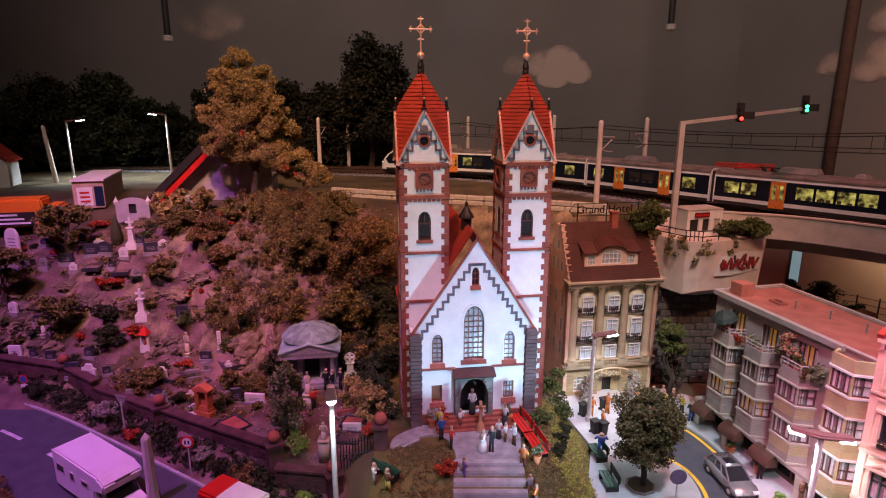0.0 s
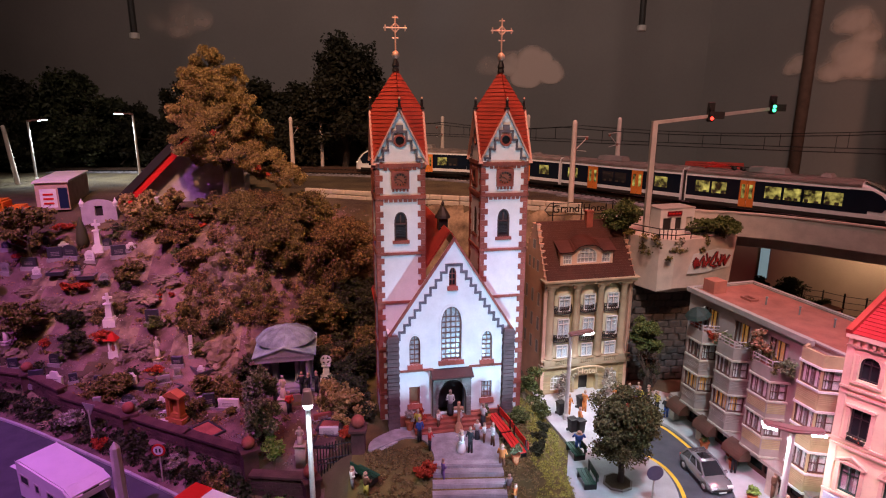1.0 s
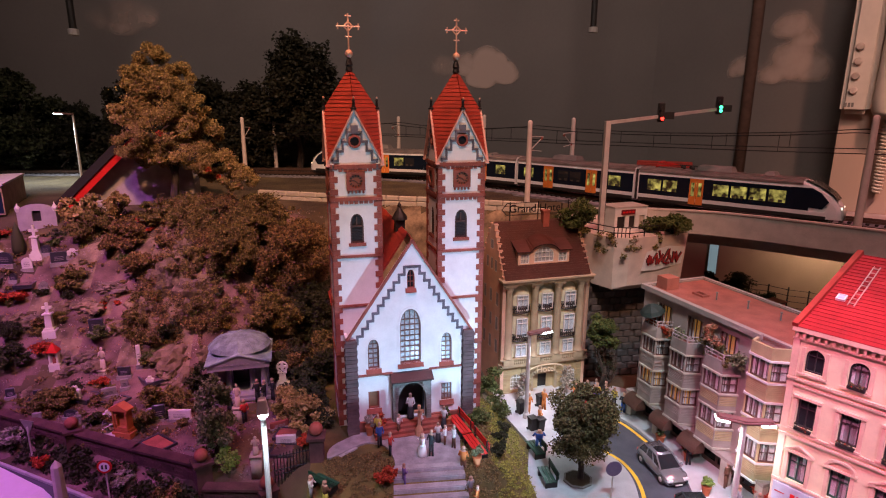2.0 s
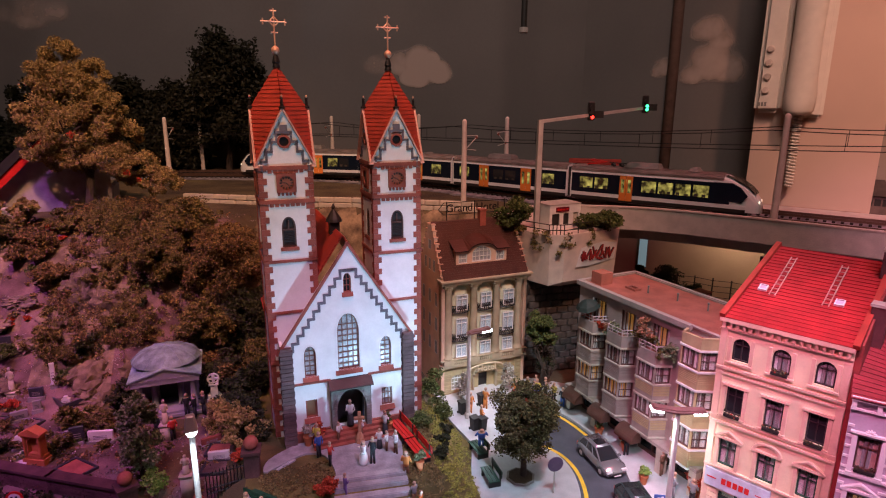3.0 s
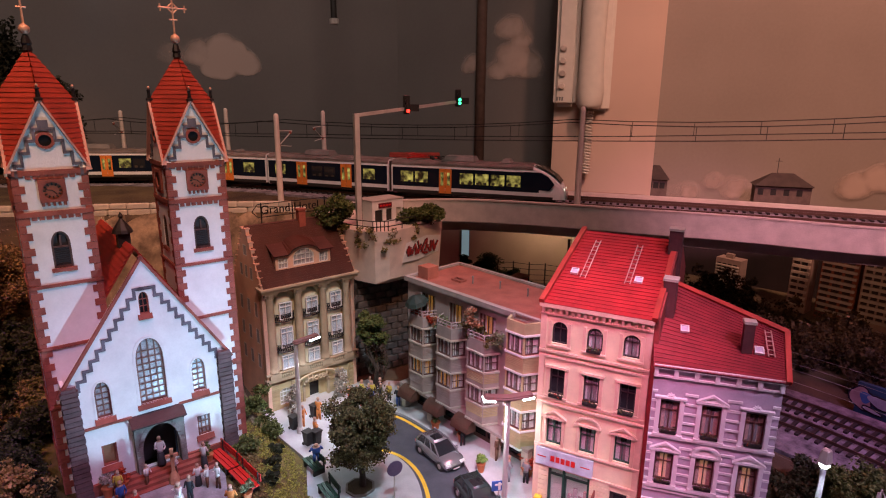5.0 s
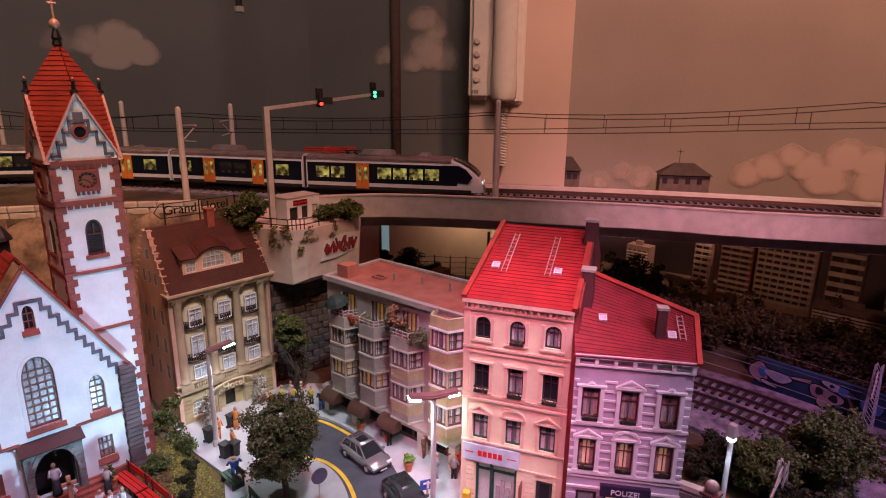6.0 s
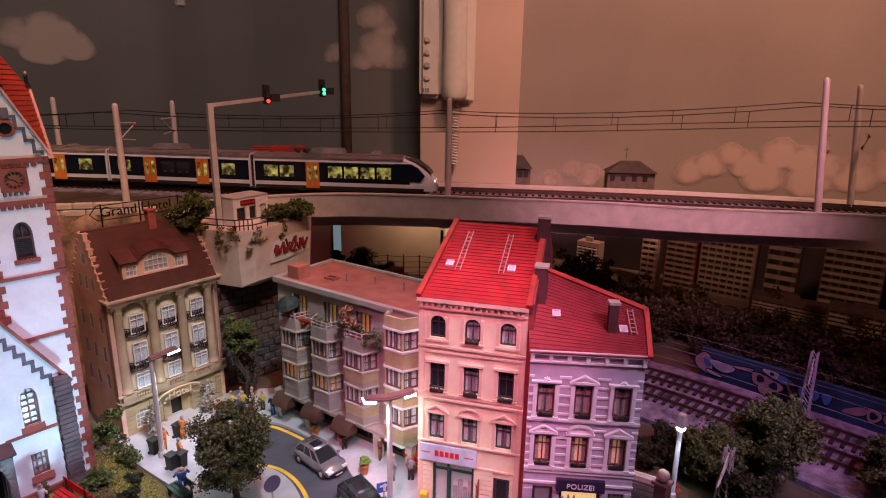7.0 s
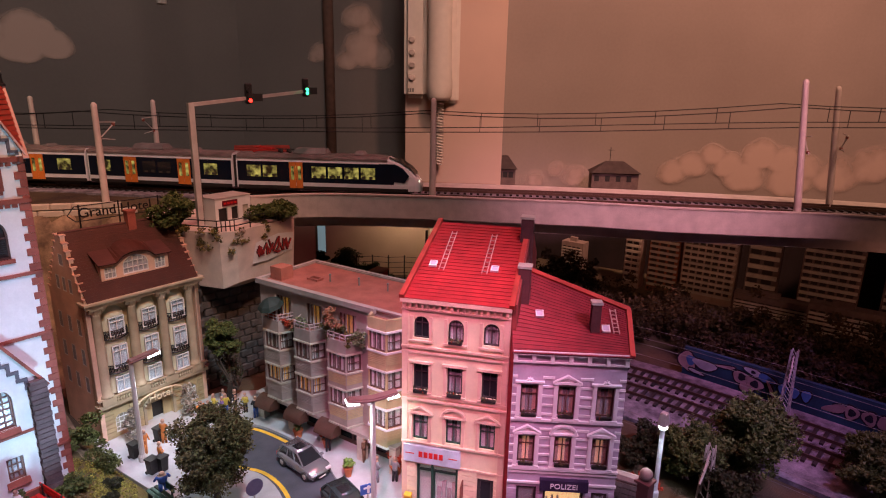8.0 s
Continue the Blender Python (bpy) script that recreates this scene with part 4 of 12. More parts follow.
def flower_box(parent, x0, x1, y, z, seed, red=0.4):
    bm = BM()
    box(bm, x0, y - 0.2, z, x1, y - 0.02, z + 0.16)
    fb = part("flower_box", bm, DARK, parent, "window box with flowers")
    rnd = random.Random(seed)
    for mat, k in ((LEAF, rnd.choice((14, 24, 36))), (LEAF_RED, rnd.choice((0, 2, 6)))):
        if not k:
            continue
        top = rnd.uniform(0.14, 0.36)
        bm = BM()
        for i in range(k):
            p = Vector((rnd.uniform(x0, x1), y - 0.11 + rnd.uniform(-0.12, 0.1), z + 0.1 + rnd.uniform(0, top)))
            tuft(bm, p, 0.09, rnd)
        part("blossom" if mat is LEAF_RED else "foliage", bm, mat, fb)


def tuft(bm, p, r, rnd):
    """A small leaf: one bent four-cornered blade."""
    d = Vector((rnd.gauss(0, 1), rnd.gauss(0, 1), rnd.gauss(0.2, 1))).normalized()
    s = d.orthogonal().normalized()
    s = (Matrix.Rotation(rnd.uniform(0, 6.28), 3, d) @ s) * r * 0.6
    v = [bm.verts.new(q) for q in (p - d * r, p + s, p + d * r, p - s)]
    bm.faces.new(v)


def letters(text, size, depth, material, parent, m, name="lettering", label=""):
    c = bpy.data.curves.new(name, "FONT")
    c.body, c.size, c.extrude, c.align_x, c.align_y = text, size * CM, depth * CM, "CENTER", "CENTER"
    tmp = bpy.data.objects.new(name, c)
    scene.collection.objects.link(tmp)
    me = bpy.data.meshes.new_from_object(tmp.evaluated_get(bpy.context.evaluated_depsgraph_get()))
    bpy.data.objects.remove(tmp)
    me.materials.clear()
    me.materials.append(material)
    ob = new(name, me)
    ob.parent = parent
    ob.matrix_basis = Matrix.Translation(m.translation * CM) @ m.to_quaternion().to_matrix().to_4x4()
    return tagged(ob, label)


UPRIGHT = Matrix.Rotation(radians(90), 4, "X")


def skylight(parent, p, w, h, slope, label="small roof window"):
    bm = BM()
    plate(bm, rect(-w / 2, -h / 2, w / 2, h / 2), [rect(-w / 2 + 0.06, -h / 2 + 0.06, w / 2 - 0.06, h / 2 - 0.06)], -0.08, 0.06)
    s = part("skylight", bm, OFFWHITE, parent, label)
    s.matrix_basis = Matrix.Translation(Vector(p) * CM) @ Matrix.Rotation(radians(slope - 90), 4, "X")
    bm = BM()
    plate(bm, rect(-w / 2 + 0.05, -h / 2 + 0.05, w / 2 - 0.05, h / 2 - 0.05), [], -0.03, 0.0)
    part("pane", bm, glazing("sky_glass", (0.55, 0.5, 0.6), 0.15), s)


def ladder(parent, a, b, w=0.3, n=9):
    bm = BM()
    a, b = Vector(a), Vector(b)
    for s in (-w / 2, w / 2):
        rod(bm, a + Vector((s, 0, 0)), b + Vector((s, 0, 0)), 0.035, 4)
    for i in range(n):
        p = a.lerp(b, (i + 0.5) / n)
        rod(bm, p - Vector((w / 2, 0, 0)), p + Vector((w / 2, 0, 0)), 0.03, 4)
    part("roof_ladder", bm, paint("salmon_metal", (0.55, 0.3, 0.25), 0.5), parent, "chimney sweep's roof ladder")


SOOT_BRICK = paint("sooty_brick", (0.11, 0.035, 0.035), 0.85, vary=0.3)


def chimney(parent, x, y, z0, z1, w, material, cap=PALE_STONE):
    bm = BM()
    box(bm, x - w / 2, y - w / 2, z0, x + w / 2, y + w / 2, z1)
    c = part("chimney", bm, material, parent, "brick chimney")
    bm = BM()
    box(bm, x - w / 2 - 0.06, y - w / 2 - 0.06, z1, x + w / 2 + 0.06, y + w / 2 + 0.06, z1 + 0.14)
    part("chimney_cap", bm, cap, c)


def pediment(bm, x, z, w, kind, y=0.0):
    """A small window hood: triangular, round or a plain cornice with a palmette."""
    box(bm, x - w - 0.1, y - 0.2, z, x + w + 0.1, y + 0.02, z + 0.1)
    if kind == "triangle":
        plate(bm, [(x - w - 0.1, z + 0.1), (x + w + 0.1, z + 0.1), (x, z + 0.55)], [[(x - w + 0.12, z + 0.14), (x + w - 0.12, z + 0.14), (x, z + 0.42)]], y - 0.2, y + 0.02)
        plate(bm, [(x - w, z + 0.1), (x + w, z + 0.1), (x, z + 0.48)], [], y - 0.08, y + 0.02)
    elif kind == "round":
        o = [(x + (w + 0.05) * math.cos(i * math.pi / 10), z + 0.1 + 0.55 * math.sin(i * math.pi / 10)) for i in range(11)]
        q = [(x + (w - 0.12) * math.cos(i * math.pi / 10), z + 0.12 + 0.4 * math.sin(i * math.pi / 10)) for i in range(11)]
        plate(bm, o, [q], y - 0.2, y + 0.02)
        plate(bm, o, [], y - 0.07, y + 0.02)
    else:
        for i in range(5):
            a = math.pi * (i + 0.5) / 5
            lathe(bm, [(0.02, 0), (0.09, 0.1), (0.02, 0.24)], 6, Matrix.Translation((x, y - 0.08, z + 0.1)) @ Matrix.Rotation(math.pi / 2 - a, 4, "Y"))


def pink_house():
    W, eave = 6.3, 10.45
    h = thing("town_house", "cream and pink four-storey town house with a steep red roof", "house", 22.6, 28.0, 0, -58)
    xs = (1.15, 3.2, 5.25)
    tops = [arch(x - 0.45, 7.95, x + 0.45, 8.85, 9.3) for x in xs]
    mids = [rect(x - 0.45, 4.65, x + 0.45, 6.3) for x in xs]
    lows = [rect(x - 0.46, 1.3, x + 0.46, 2.95) for x in xs]
    shop = rect(0.95, -3.9, 3.55, -0.15)
    door = rect(4.75, -3.95, 5.75, -0.75)
    bm = BM()
    plate(bm, rect(0, -4.1, W, eave), [*tops, *mids, *lows, shop, door], 0, 0.3)
    part("front_wall", bm, CREAM, h, "cream and pink plaster front")
    bm = BM()
    box(bm, 0, 0.3, -4.1, 0.25, 12, eave - 0.3)
    box(bm, 0, 11.8, -4.1, W, 12, eave - 0.3)
    part("side_wall", bm, CREAM, h)
    bm = BM()
    ridge_y, ridge_z = 6.7, 13.45
    v0 = [(0.3, -4.1), (12, -4.1), (12, eave), (ridge_y, ridge_z + 0.35), (0.1, eave + 0.1)]
    plate(bm, v0, [], 0, 0.35)
    fw = part("fire_wall", bm, paint("red_fire_wall", (0.26, 0.04, 0.035), 0.8, vary=0.3), h, "dark red party wall above the neighbour")
    fw.matrix_basis = Matrix.Translation(Vector((W + 0.3, 0, 0)) * CM) @ Matrix.Rotation(radians(90), 4, "Z")
    bm = BM()
    courses(bm, (0.05, -0.35, eave), (W - 0.05, -0.35, eave), (W - 0.05, ridge_y, ridge_z - 0.05), (0.5, ridge_y, ridge_z - 0.05), 24, 0.05)
    part("roof", bm, ROOF_TILES, h, "steep bright red tiled roof")
    bm = BM()
    sheet(bm, [(0.5, ridge_y, ridge_z), (W - 0.05, ridge_y, ridge_z), (W - 0.05, 12.2, eave), (0.5, 12.2, eave)], 0.15)
    part("roof", bm, ROOF_TILES, h)
    bm = BM()
    for x, xr in ((-0.08, 0.38), (W - 0.1, W - 0.1)):
        sheet(bm, [(x, -0.45, eave + 0.22), (x + 0.3, -0.45, eave + 0.22), (xr + 0.3, ridge_y, ridge_z + 0.25), (xr, ridge_y, ridge_z + 0.25)], 0.3)
    part("verge", bm, RED_TILE, h, "raised red verge")
    k = (ridge_z - eave) / (ridge_y + 0.35)

    def on_roof(x, y, lift=0.1):
        return (x, y, eave + (y + 0.35) * k + lift)

    slope = math.degrees(math.atan(k))
    for x in (1.75, 4.35):
        ladder(h, on_roof(x, 2.0, 0.12), on_roof(x, 5.6, 0.12))
    skylight(h, on_roof(1.15, 2.5), 0.45, 0.5, slope)
    skylight(h, on_roof(4.9, 2.5), 0.45, 0.5, slope)
    chimney(h, W + 0.1, 5.6, 11, 14.3, 0.75, SOOT_BRICK)
    chimney(h, W + 0.4, 2.3, 9, 12.1, 0.7, SOOT_BRICK)
    # cornice with brackets, belts
    bm = BM()
    box(bm, -0.05, -0.35, eave - 0.25, W + 0.05, 0, eave)
    box(bm, -0.02, -0.15, eave - 0.75, W + 0.02, 0, eave - 0.68)
    for i in range(18):
        x = 0.2 + i * (W - 0.4) / 17
        box(bm, x - 0.07, -0.24, eave - 0.62, x + 0.07, 0, eave - 0.25)
    part("cornice", bm, APRICOT, h, "bracketed eaves cornice")
    bm = BM()
    for z, d in ((7.35, 0.16), (7.0, 0.1), (4.25, 0.12), (3.95, 0.16), (1.05, 0.14), (-0.35, 0.1)):
        box(bm, -0.02, -d, z, W + 0.02, 0.0, z + 0.14)
    for x in (0, W - 0.35):
        box(bm, x, -0.08, -4.1, x + 0.35, 0.0, eave - 0.7)
    pieces("string_course", bm, APRICOT, h)
    for i, (t, m_, l_) in enumerate(zip(tops, mids, lows)):
        sash(h, t, 0.1, FRAME_DARK, cloth=CURTAIN if i else None, dark=DIM_ROOM, gap=0.55, label="arched attic-storey window")
        sash(h, m_, 0.1, FRAME_DARK, cloth=CURTAIN if i == 1 else None, gap=0.6, label="dark-framed window")
        sash(h, l_, 0.1, GREEN_PAINT, cloth=CURTAIN, gap=0.35, label="dark-framed window with curtains")
        for o, kind in ((t, ""), (m_, ""), (l_, ("triangle", "round", "triangle")[i])):
            x, z1, z0 = xs[i], max(p[1] for p in o), min(p[1] for p in o)
            bm = BM()
            for s in (-1, 1):
                box(bm, x + s * 0.58 - 0.09, -0.1, z0 - 0.15, x + s * 0.58 + 0.09, 0, z1 + (0.1 if kind else 0.0))
            box(bm, x - 0.7, -0.16, z0 - 0.22, x + 0.7, 0.02, z0 - 0.1)
            if kind:
                pediment(bm, x, z1 + 0.12, 0.68, kind)
            elif o is m_:
                box(bm, x - 0.72, -0.16, z1 + 0.08, x + 0.72, 0, z1 + 0.22)
            part("window_surround", bm, APRICOT, h, "plaster window surround")
        flower_box(h, xs[i] - 0.42, xs[i] + 0.42, -0.02, 4.5, 40 + i)
        if i == 1:
            flower_box(h, xs[i] - 0.4, xs[i] + 0.4, -0.02, 7.85, 44)
    # rusticated ground floor, shop front, sign
    bm = BM()
    for i in range(11):
        z = -4.05 + i * 0.34
        for a, b in ((0.02, 0.9), (3.6, 4.7), (5.8, W - 0.02)):
            box(bm, a, -0.07, z, b, 0, z + 0.29)
    pieces("rustication_block", bm, CREAM, h)
    bm = BM()
    box(bm, 0.15, -0.2, -0.2, 3.7, 0.0, 0.95)
    sg = part("shop_sign", bm, paint("pale_blue_fascia", (0.45, 0.48, 0.55), 0.6), h, "pale shop fascia with red bars")
    bm = BM()
    for i in range(5):
        x = 1.12 + i * 0.32
        box(bm, x, -0.225, 0.21, x + 0.24, -0.19, 0.58)
    part("sign_emblem", bm, RED_PAINT, sg, "row of plain red bars")
    bm = BM()
    for x in (0.55, 3.25):
        box(bm, x - 0.28, -0.215, 0.36, x + 0.28, -0.19, 0.42)
    part("sign_flourish", bm, RED_PAINT, sg)
    bm = BM()
    plate(bm, shop, [rect(1.1, -3.75, 1.85, -0.9), rect(2.1, -3.3, 3.4, -0.9), rect(1.1, -0.8, 3.4, -0.3)], 0.1, 0.25)
    box(bm, 1.9, -0.12, -4.0, 2.05, 0.1, -0.15)
    sf = part("shop_front", bm, GREEN_PAINT, h, "dark green shop front")
    bm = BM()
    box(bm, 1.0, 0.2, -3.85, 3.5, 0.22, -0.2)
    part("pane", bm, GLASS_CLEAR, sf)
    bm = BM()
    box(bm, 0.9, 1.0, -4.0, 3.6, 1.05, -0.1)
    part("shop_interior", bm, glow("lit_shop", (0.62, 0.72, 0.60), 0.10), sf, "lit shop interior")
    bm = BM()
    for i in range(4):
        box(bm, 2.15 + i * 0.32, 0.5, -3.2, 2.4 + i * 0.32, 0.7, -2.3 + 0.5 * (i % 2))
    part("shop_goods", bm, paint("mixed_goods", (0.45, 0.3, 0.25), 0.7, vary=0.5), sf)
    bm = BM()
    box(bm, 0.9, -0.45, -4.1, 3.6, 0.0, -3.9)
    part("doorstep", bm, GREY_STONE, h)
    bm = BM()
    plate(bm, door, [rect(4.95, -2.9, 5.55, -1.0)], 0.15, 0.25)
    dd = part("door", bm, FRAME_DARK, h, "dark panelled house door")
    bm = BM()
    box(bm, 4.9, 0.2, -2.95, 5.6, 0.22, -0.95)
    part("pane", bm, GLASS, dd)
    bm = BM()
    box(bm, 3.85, -0.75, -2.2, 3.93, -0.05, -1.0)
    part("hanging_sign", bm, RED_STONE, h, "projecting red-brown sign board")
    bm = BM()
    box(bm, 0.25, -0.45, -3.1, 0.7, -0.12, -2.55)
    box(bm, 0.25, -0.5, -2.56, 0.7, -0.1, -2.48)
    part("letter_box", bm, YELLOW_PAINT, h, "yellow letter box")


def purple_house():
    W, eave = 6.15, 7.98
    h = thing("town_house", "lilac three-storey town house with a wedge of red roof", "house", 25.4, 21.9, 0, -48)
    xs = (0.95, 3.0, 5.1)
    ups = [rect(x - 0.47, 4.5, x + 0.47, 6.25) for x in xs]
    lows = [rect(x - 0.47, 1.4, x + 0.47, 3.1) for x in xs]
    ground = [rect(0.55, -3.9, 1.7, -0.2), rect(2.1, -3.4, 4.4, -0.3), rect(4.85, -3.9, 5.75, -0.4)]
    bm = BM()
    plate(bm, rect(0, -4.1, W, eave + 0.35), [*ups, *lows, *ground], 0, 0.3)
    part("front_wall", bm, LILAC, h, "lilac plaster front")
    bm = BM()
    plate(bm, [(0.3, -4.1), (2.6, -4.1), (2.6, 9.6), (0.3, eave + 0.4)], [], 0, 0.3)
    w = part("side_wall", bm, LILAC, h)
    w.matrix_basis = Matrix.Translation(Vector((W, 0, 0)) * CM) @ Matrix.Rotation(radians(90), 4, "Z")
    k = 0.53

    def on_roof(x, y, lift=0.1):
        return (x, y, eave + 0.4 + (y + 0.3) * k + lift)

    bm = BM()
    courses(bm, on_roof(-0.1, -0.35, -0.06), on_roof(W + 0.15, -0.35, -0.06), on_roof(W + 0.45, 2.5, -0.06), on_roof(-0.1, 5.7, -0.06), 22, 0.05)
    part("roof", bm, ROOF_TILES_DULL, h, "red tiled roof cut off at a slant")
    bm = BM()
    box(bm, 0, 5.6, -4.1, 0.3, 5.9, 10.6)
    v = [(0, 6.05), (W + 0.1, 3.35)]
    m = Matrix.Translation((0, 5.6, 0)) @ Matrix.Rotation(math.atan2(-3.1, W + 0.1), 4, "Z")
    box(bm, 0, -0.1, -4.1, math.hypot(3.1, W + 0.1), 0.1, 9.2, m)
    part("back_wall", bm, paint("dark_back_wall", (0.12, 0.06, 0.05), 0.8), h)
    bm = BM()
    sheet(bm, [on_roof(-0.15, 5.6, 0.12), on_roof(W + 0.5, 2.4, 0.12), on_roof(W + 0.5, 2.7, 0.12), on_roof(-0.15, 5.9, 0.12)], 0.25)
    sheet(bm, [on_roof(W - 0.05, -0.4, 0.12), on_roof(W + 0.22, -0.4, 0.12), on_roof(W + 0.54, 2.6, 0.12), on_roof(W + 0.27, 2.6, 0.12)], 0.25)
    part("verge", bm, RED_TILE, h)
    skylight(h, on_roof(1.45, 2.0), 0.45, 0.48, math.degrees(math.atan(k)))
    skylight(h, on_roof(5.05, 1.2), 0.45, 0.48, math.degrees(math.atan(k)))
    ladder(h, on_roof(5.6, 0.9, 0.12), on_roof(5.6, 2.5, 0.12), n=6)
    chimney(h, 4.45, 1.3, 8.4, 10.7, 0.5, SOOT_BRICK)
    bm = BM()
    box(bm, -0.05, -0.3, eave + 0.2, W + 0.08, 0, eave + 0.42)
    box(bm, -0.03, -0.12, eave - 0.35, W + 0.05, 0, eave - 0.25)
    for i in range(7):
        x = 0.1 + i * (W - 0.2) / 6
        box(bm, x - 0.1, -0.22, eave - 0.3, x + 0.1, 0, eave + 0.22)
    part("cornice", bm, OFFWHITE, h, "white bracketed cornice")
    bm = BM()
    for z, d in ((4.1, 0.16), (1.0, 0.18), (0.75, 0.1), (0.05, 0.12)):
        box(bm, -0.02, -d, z, W + 0.03, 0, z + 0.13)
    for z0, z1 in ((4.3, 7.1), (1.2, 3.9)):
        n = 5
        for i in range(n):
            z = z0 + (i + 0.3) * (z1 - z0) / n
            for a, b in ((0.0, 0.27), (1.65, 2.3), (3.7, 4.4), (5.8, W)):
                box(bm, a, -0.07, z, b, 0, z + 0.13)
    pieces("white_band", bm, OFFWHITE, h, "white plaster bands")
    for i in range(3):
        for o, kinds in ((ups[i], ("palm", "triangle", "palm")), (lows[i], ("triangle", "round", "triangle"))):
            x, z0, z1 = xs[i], min(p[1] for p in o), max(p[1] for p in o)
            bm = BM()
            for s in (-1, 1):
                box(bm, x + s * 0.6 - 0.11, -0.12, z0 - 0.2, x + s * 0.6 + 0.11, 0, z1 + 0.2)
            box(bm, x - 0.74, -0.2, z0 - 0.3, x + 0.74, 0.02, z0 - 0.14)
            pediment(bm, x, z1 + 0.2, 0.7, kinds[i])
            part("window_surround", bm, OFFWHITE, h, "white moulded window surround")
            sash(h, o, 0.1, FRAME_BROWN, cloth=DRAPE_WARM, gap=0.4, dark=WARM_LIT if o is lows[i] else None, label="brown-framed window with warm curtains")
            flower_box(h, x - 0.42, x + 0.42, -0.03, z0 - 0.08, 60 + i + int(z0))
    bm = BM()
    for i in range(11):
        z = -4.05 + i * 0.34
        for a, b in ((0.02, 0.5), (1.75, 2.05), (4.45, 4.8), (5.8, W - 0.02)):
            box(bm, a, -0.07, z, b, 0, z + 0.29)
    pieces("rustication_block", bm, LILAC, h)
    bm = BM()
    box(bm, 1.85, -0.28, -0.25, 4.6, 0.0, 0.45)
    sg = part("police_sign", bm, paint("dark_violet_sign", (0.03, 0.02, 0.05), 0.4), h, "dark police sign with white letters")
    letters("POLIZEI", 0.46, 0.02, WHITE_GLOSS, sg, Matrix.Translation((3.22, -0.3, 0.08)) @ UPRIGHT)
    shop_lit = glow("lit_shop", (1.0, 0.62, 0.30), 0.9)
    for o, nm, lit in ((ground[0], "door", False), (ground[1], "shop_window", True), (ground[2], "door", False)):
        x0, x1, z0, z1 = o[0][0], o[1][0], o[0][1], o[2][1]
        bm = BM()
        plate(bm, o, [rect(x0 + 0.14, z0 + (0.12 if lit else 1.0), x1 - 0.14, z1 - 0.14)], 0.1, 0.22)
        f = part(nm, bm, FRAME_DARK, h, "lit shop window" if lit else "dark glazed door")
        bm = BM()
        box(bm, x0 + 0.1, 0.16, z0 + 0.1, x1 - 0.1, 0.18, z1 - 0.1)
        part("pane", bm, GLASS_CLEAR, f)
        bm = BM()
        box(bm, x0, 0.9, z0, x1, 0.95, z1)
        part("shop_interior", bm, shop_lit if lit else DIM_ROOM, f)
        if lit:
            bm = BM()
            rnd = random.Random(5)
            for i in range(6):
                x = x0 + 0.3 + i * 0.33
                lathe(bm, [(0.16, -3.3), (0.2, -2.6 + rnd.uniform(0, 0.7)), (0.05, -1.7 + rnd.uniform(0, 0.6))], 7, Matrix.Translation((x, 0.6, 0)))
            part("shop_goods", bm, paint("pale_goods", (0.5, 0.4, 0.35), 0.7, vary=0.5), f)


pink_house()
purple_house()


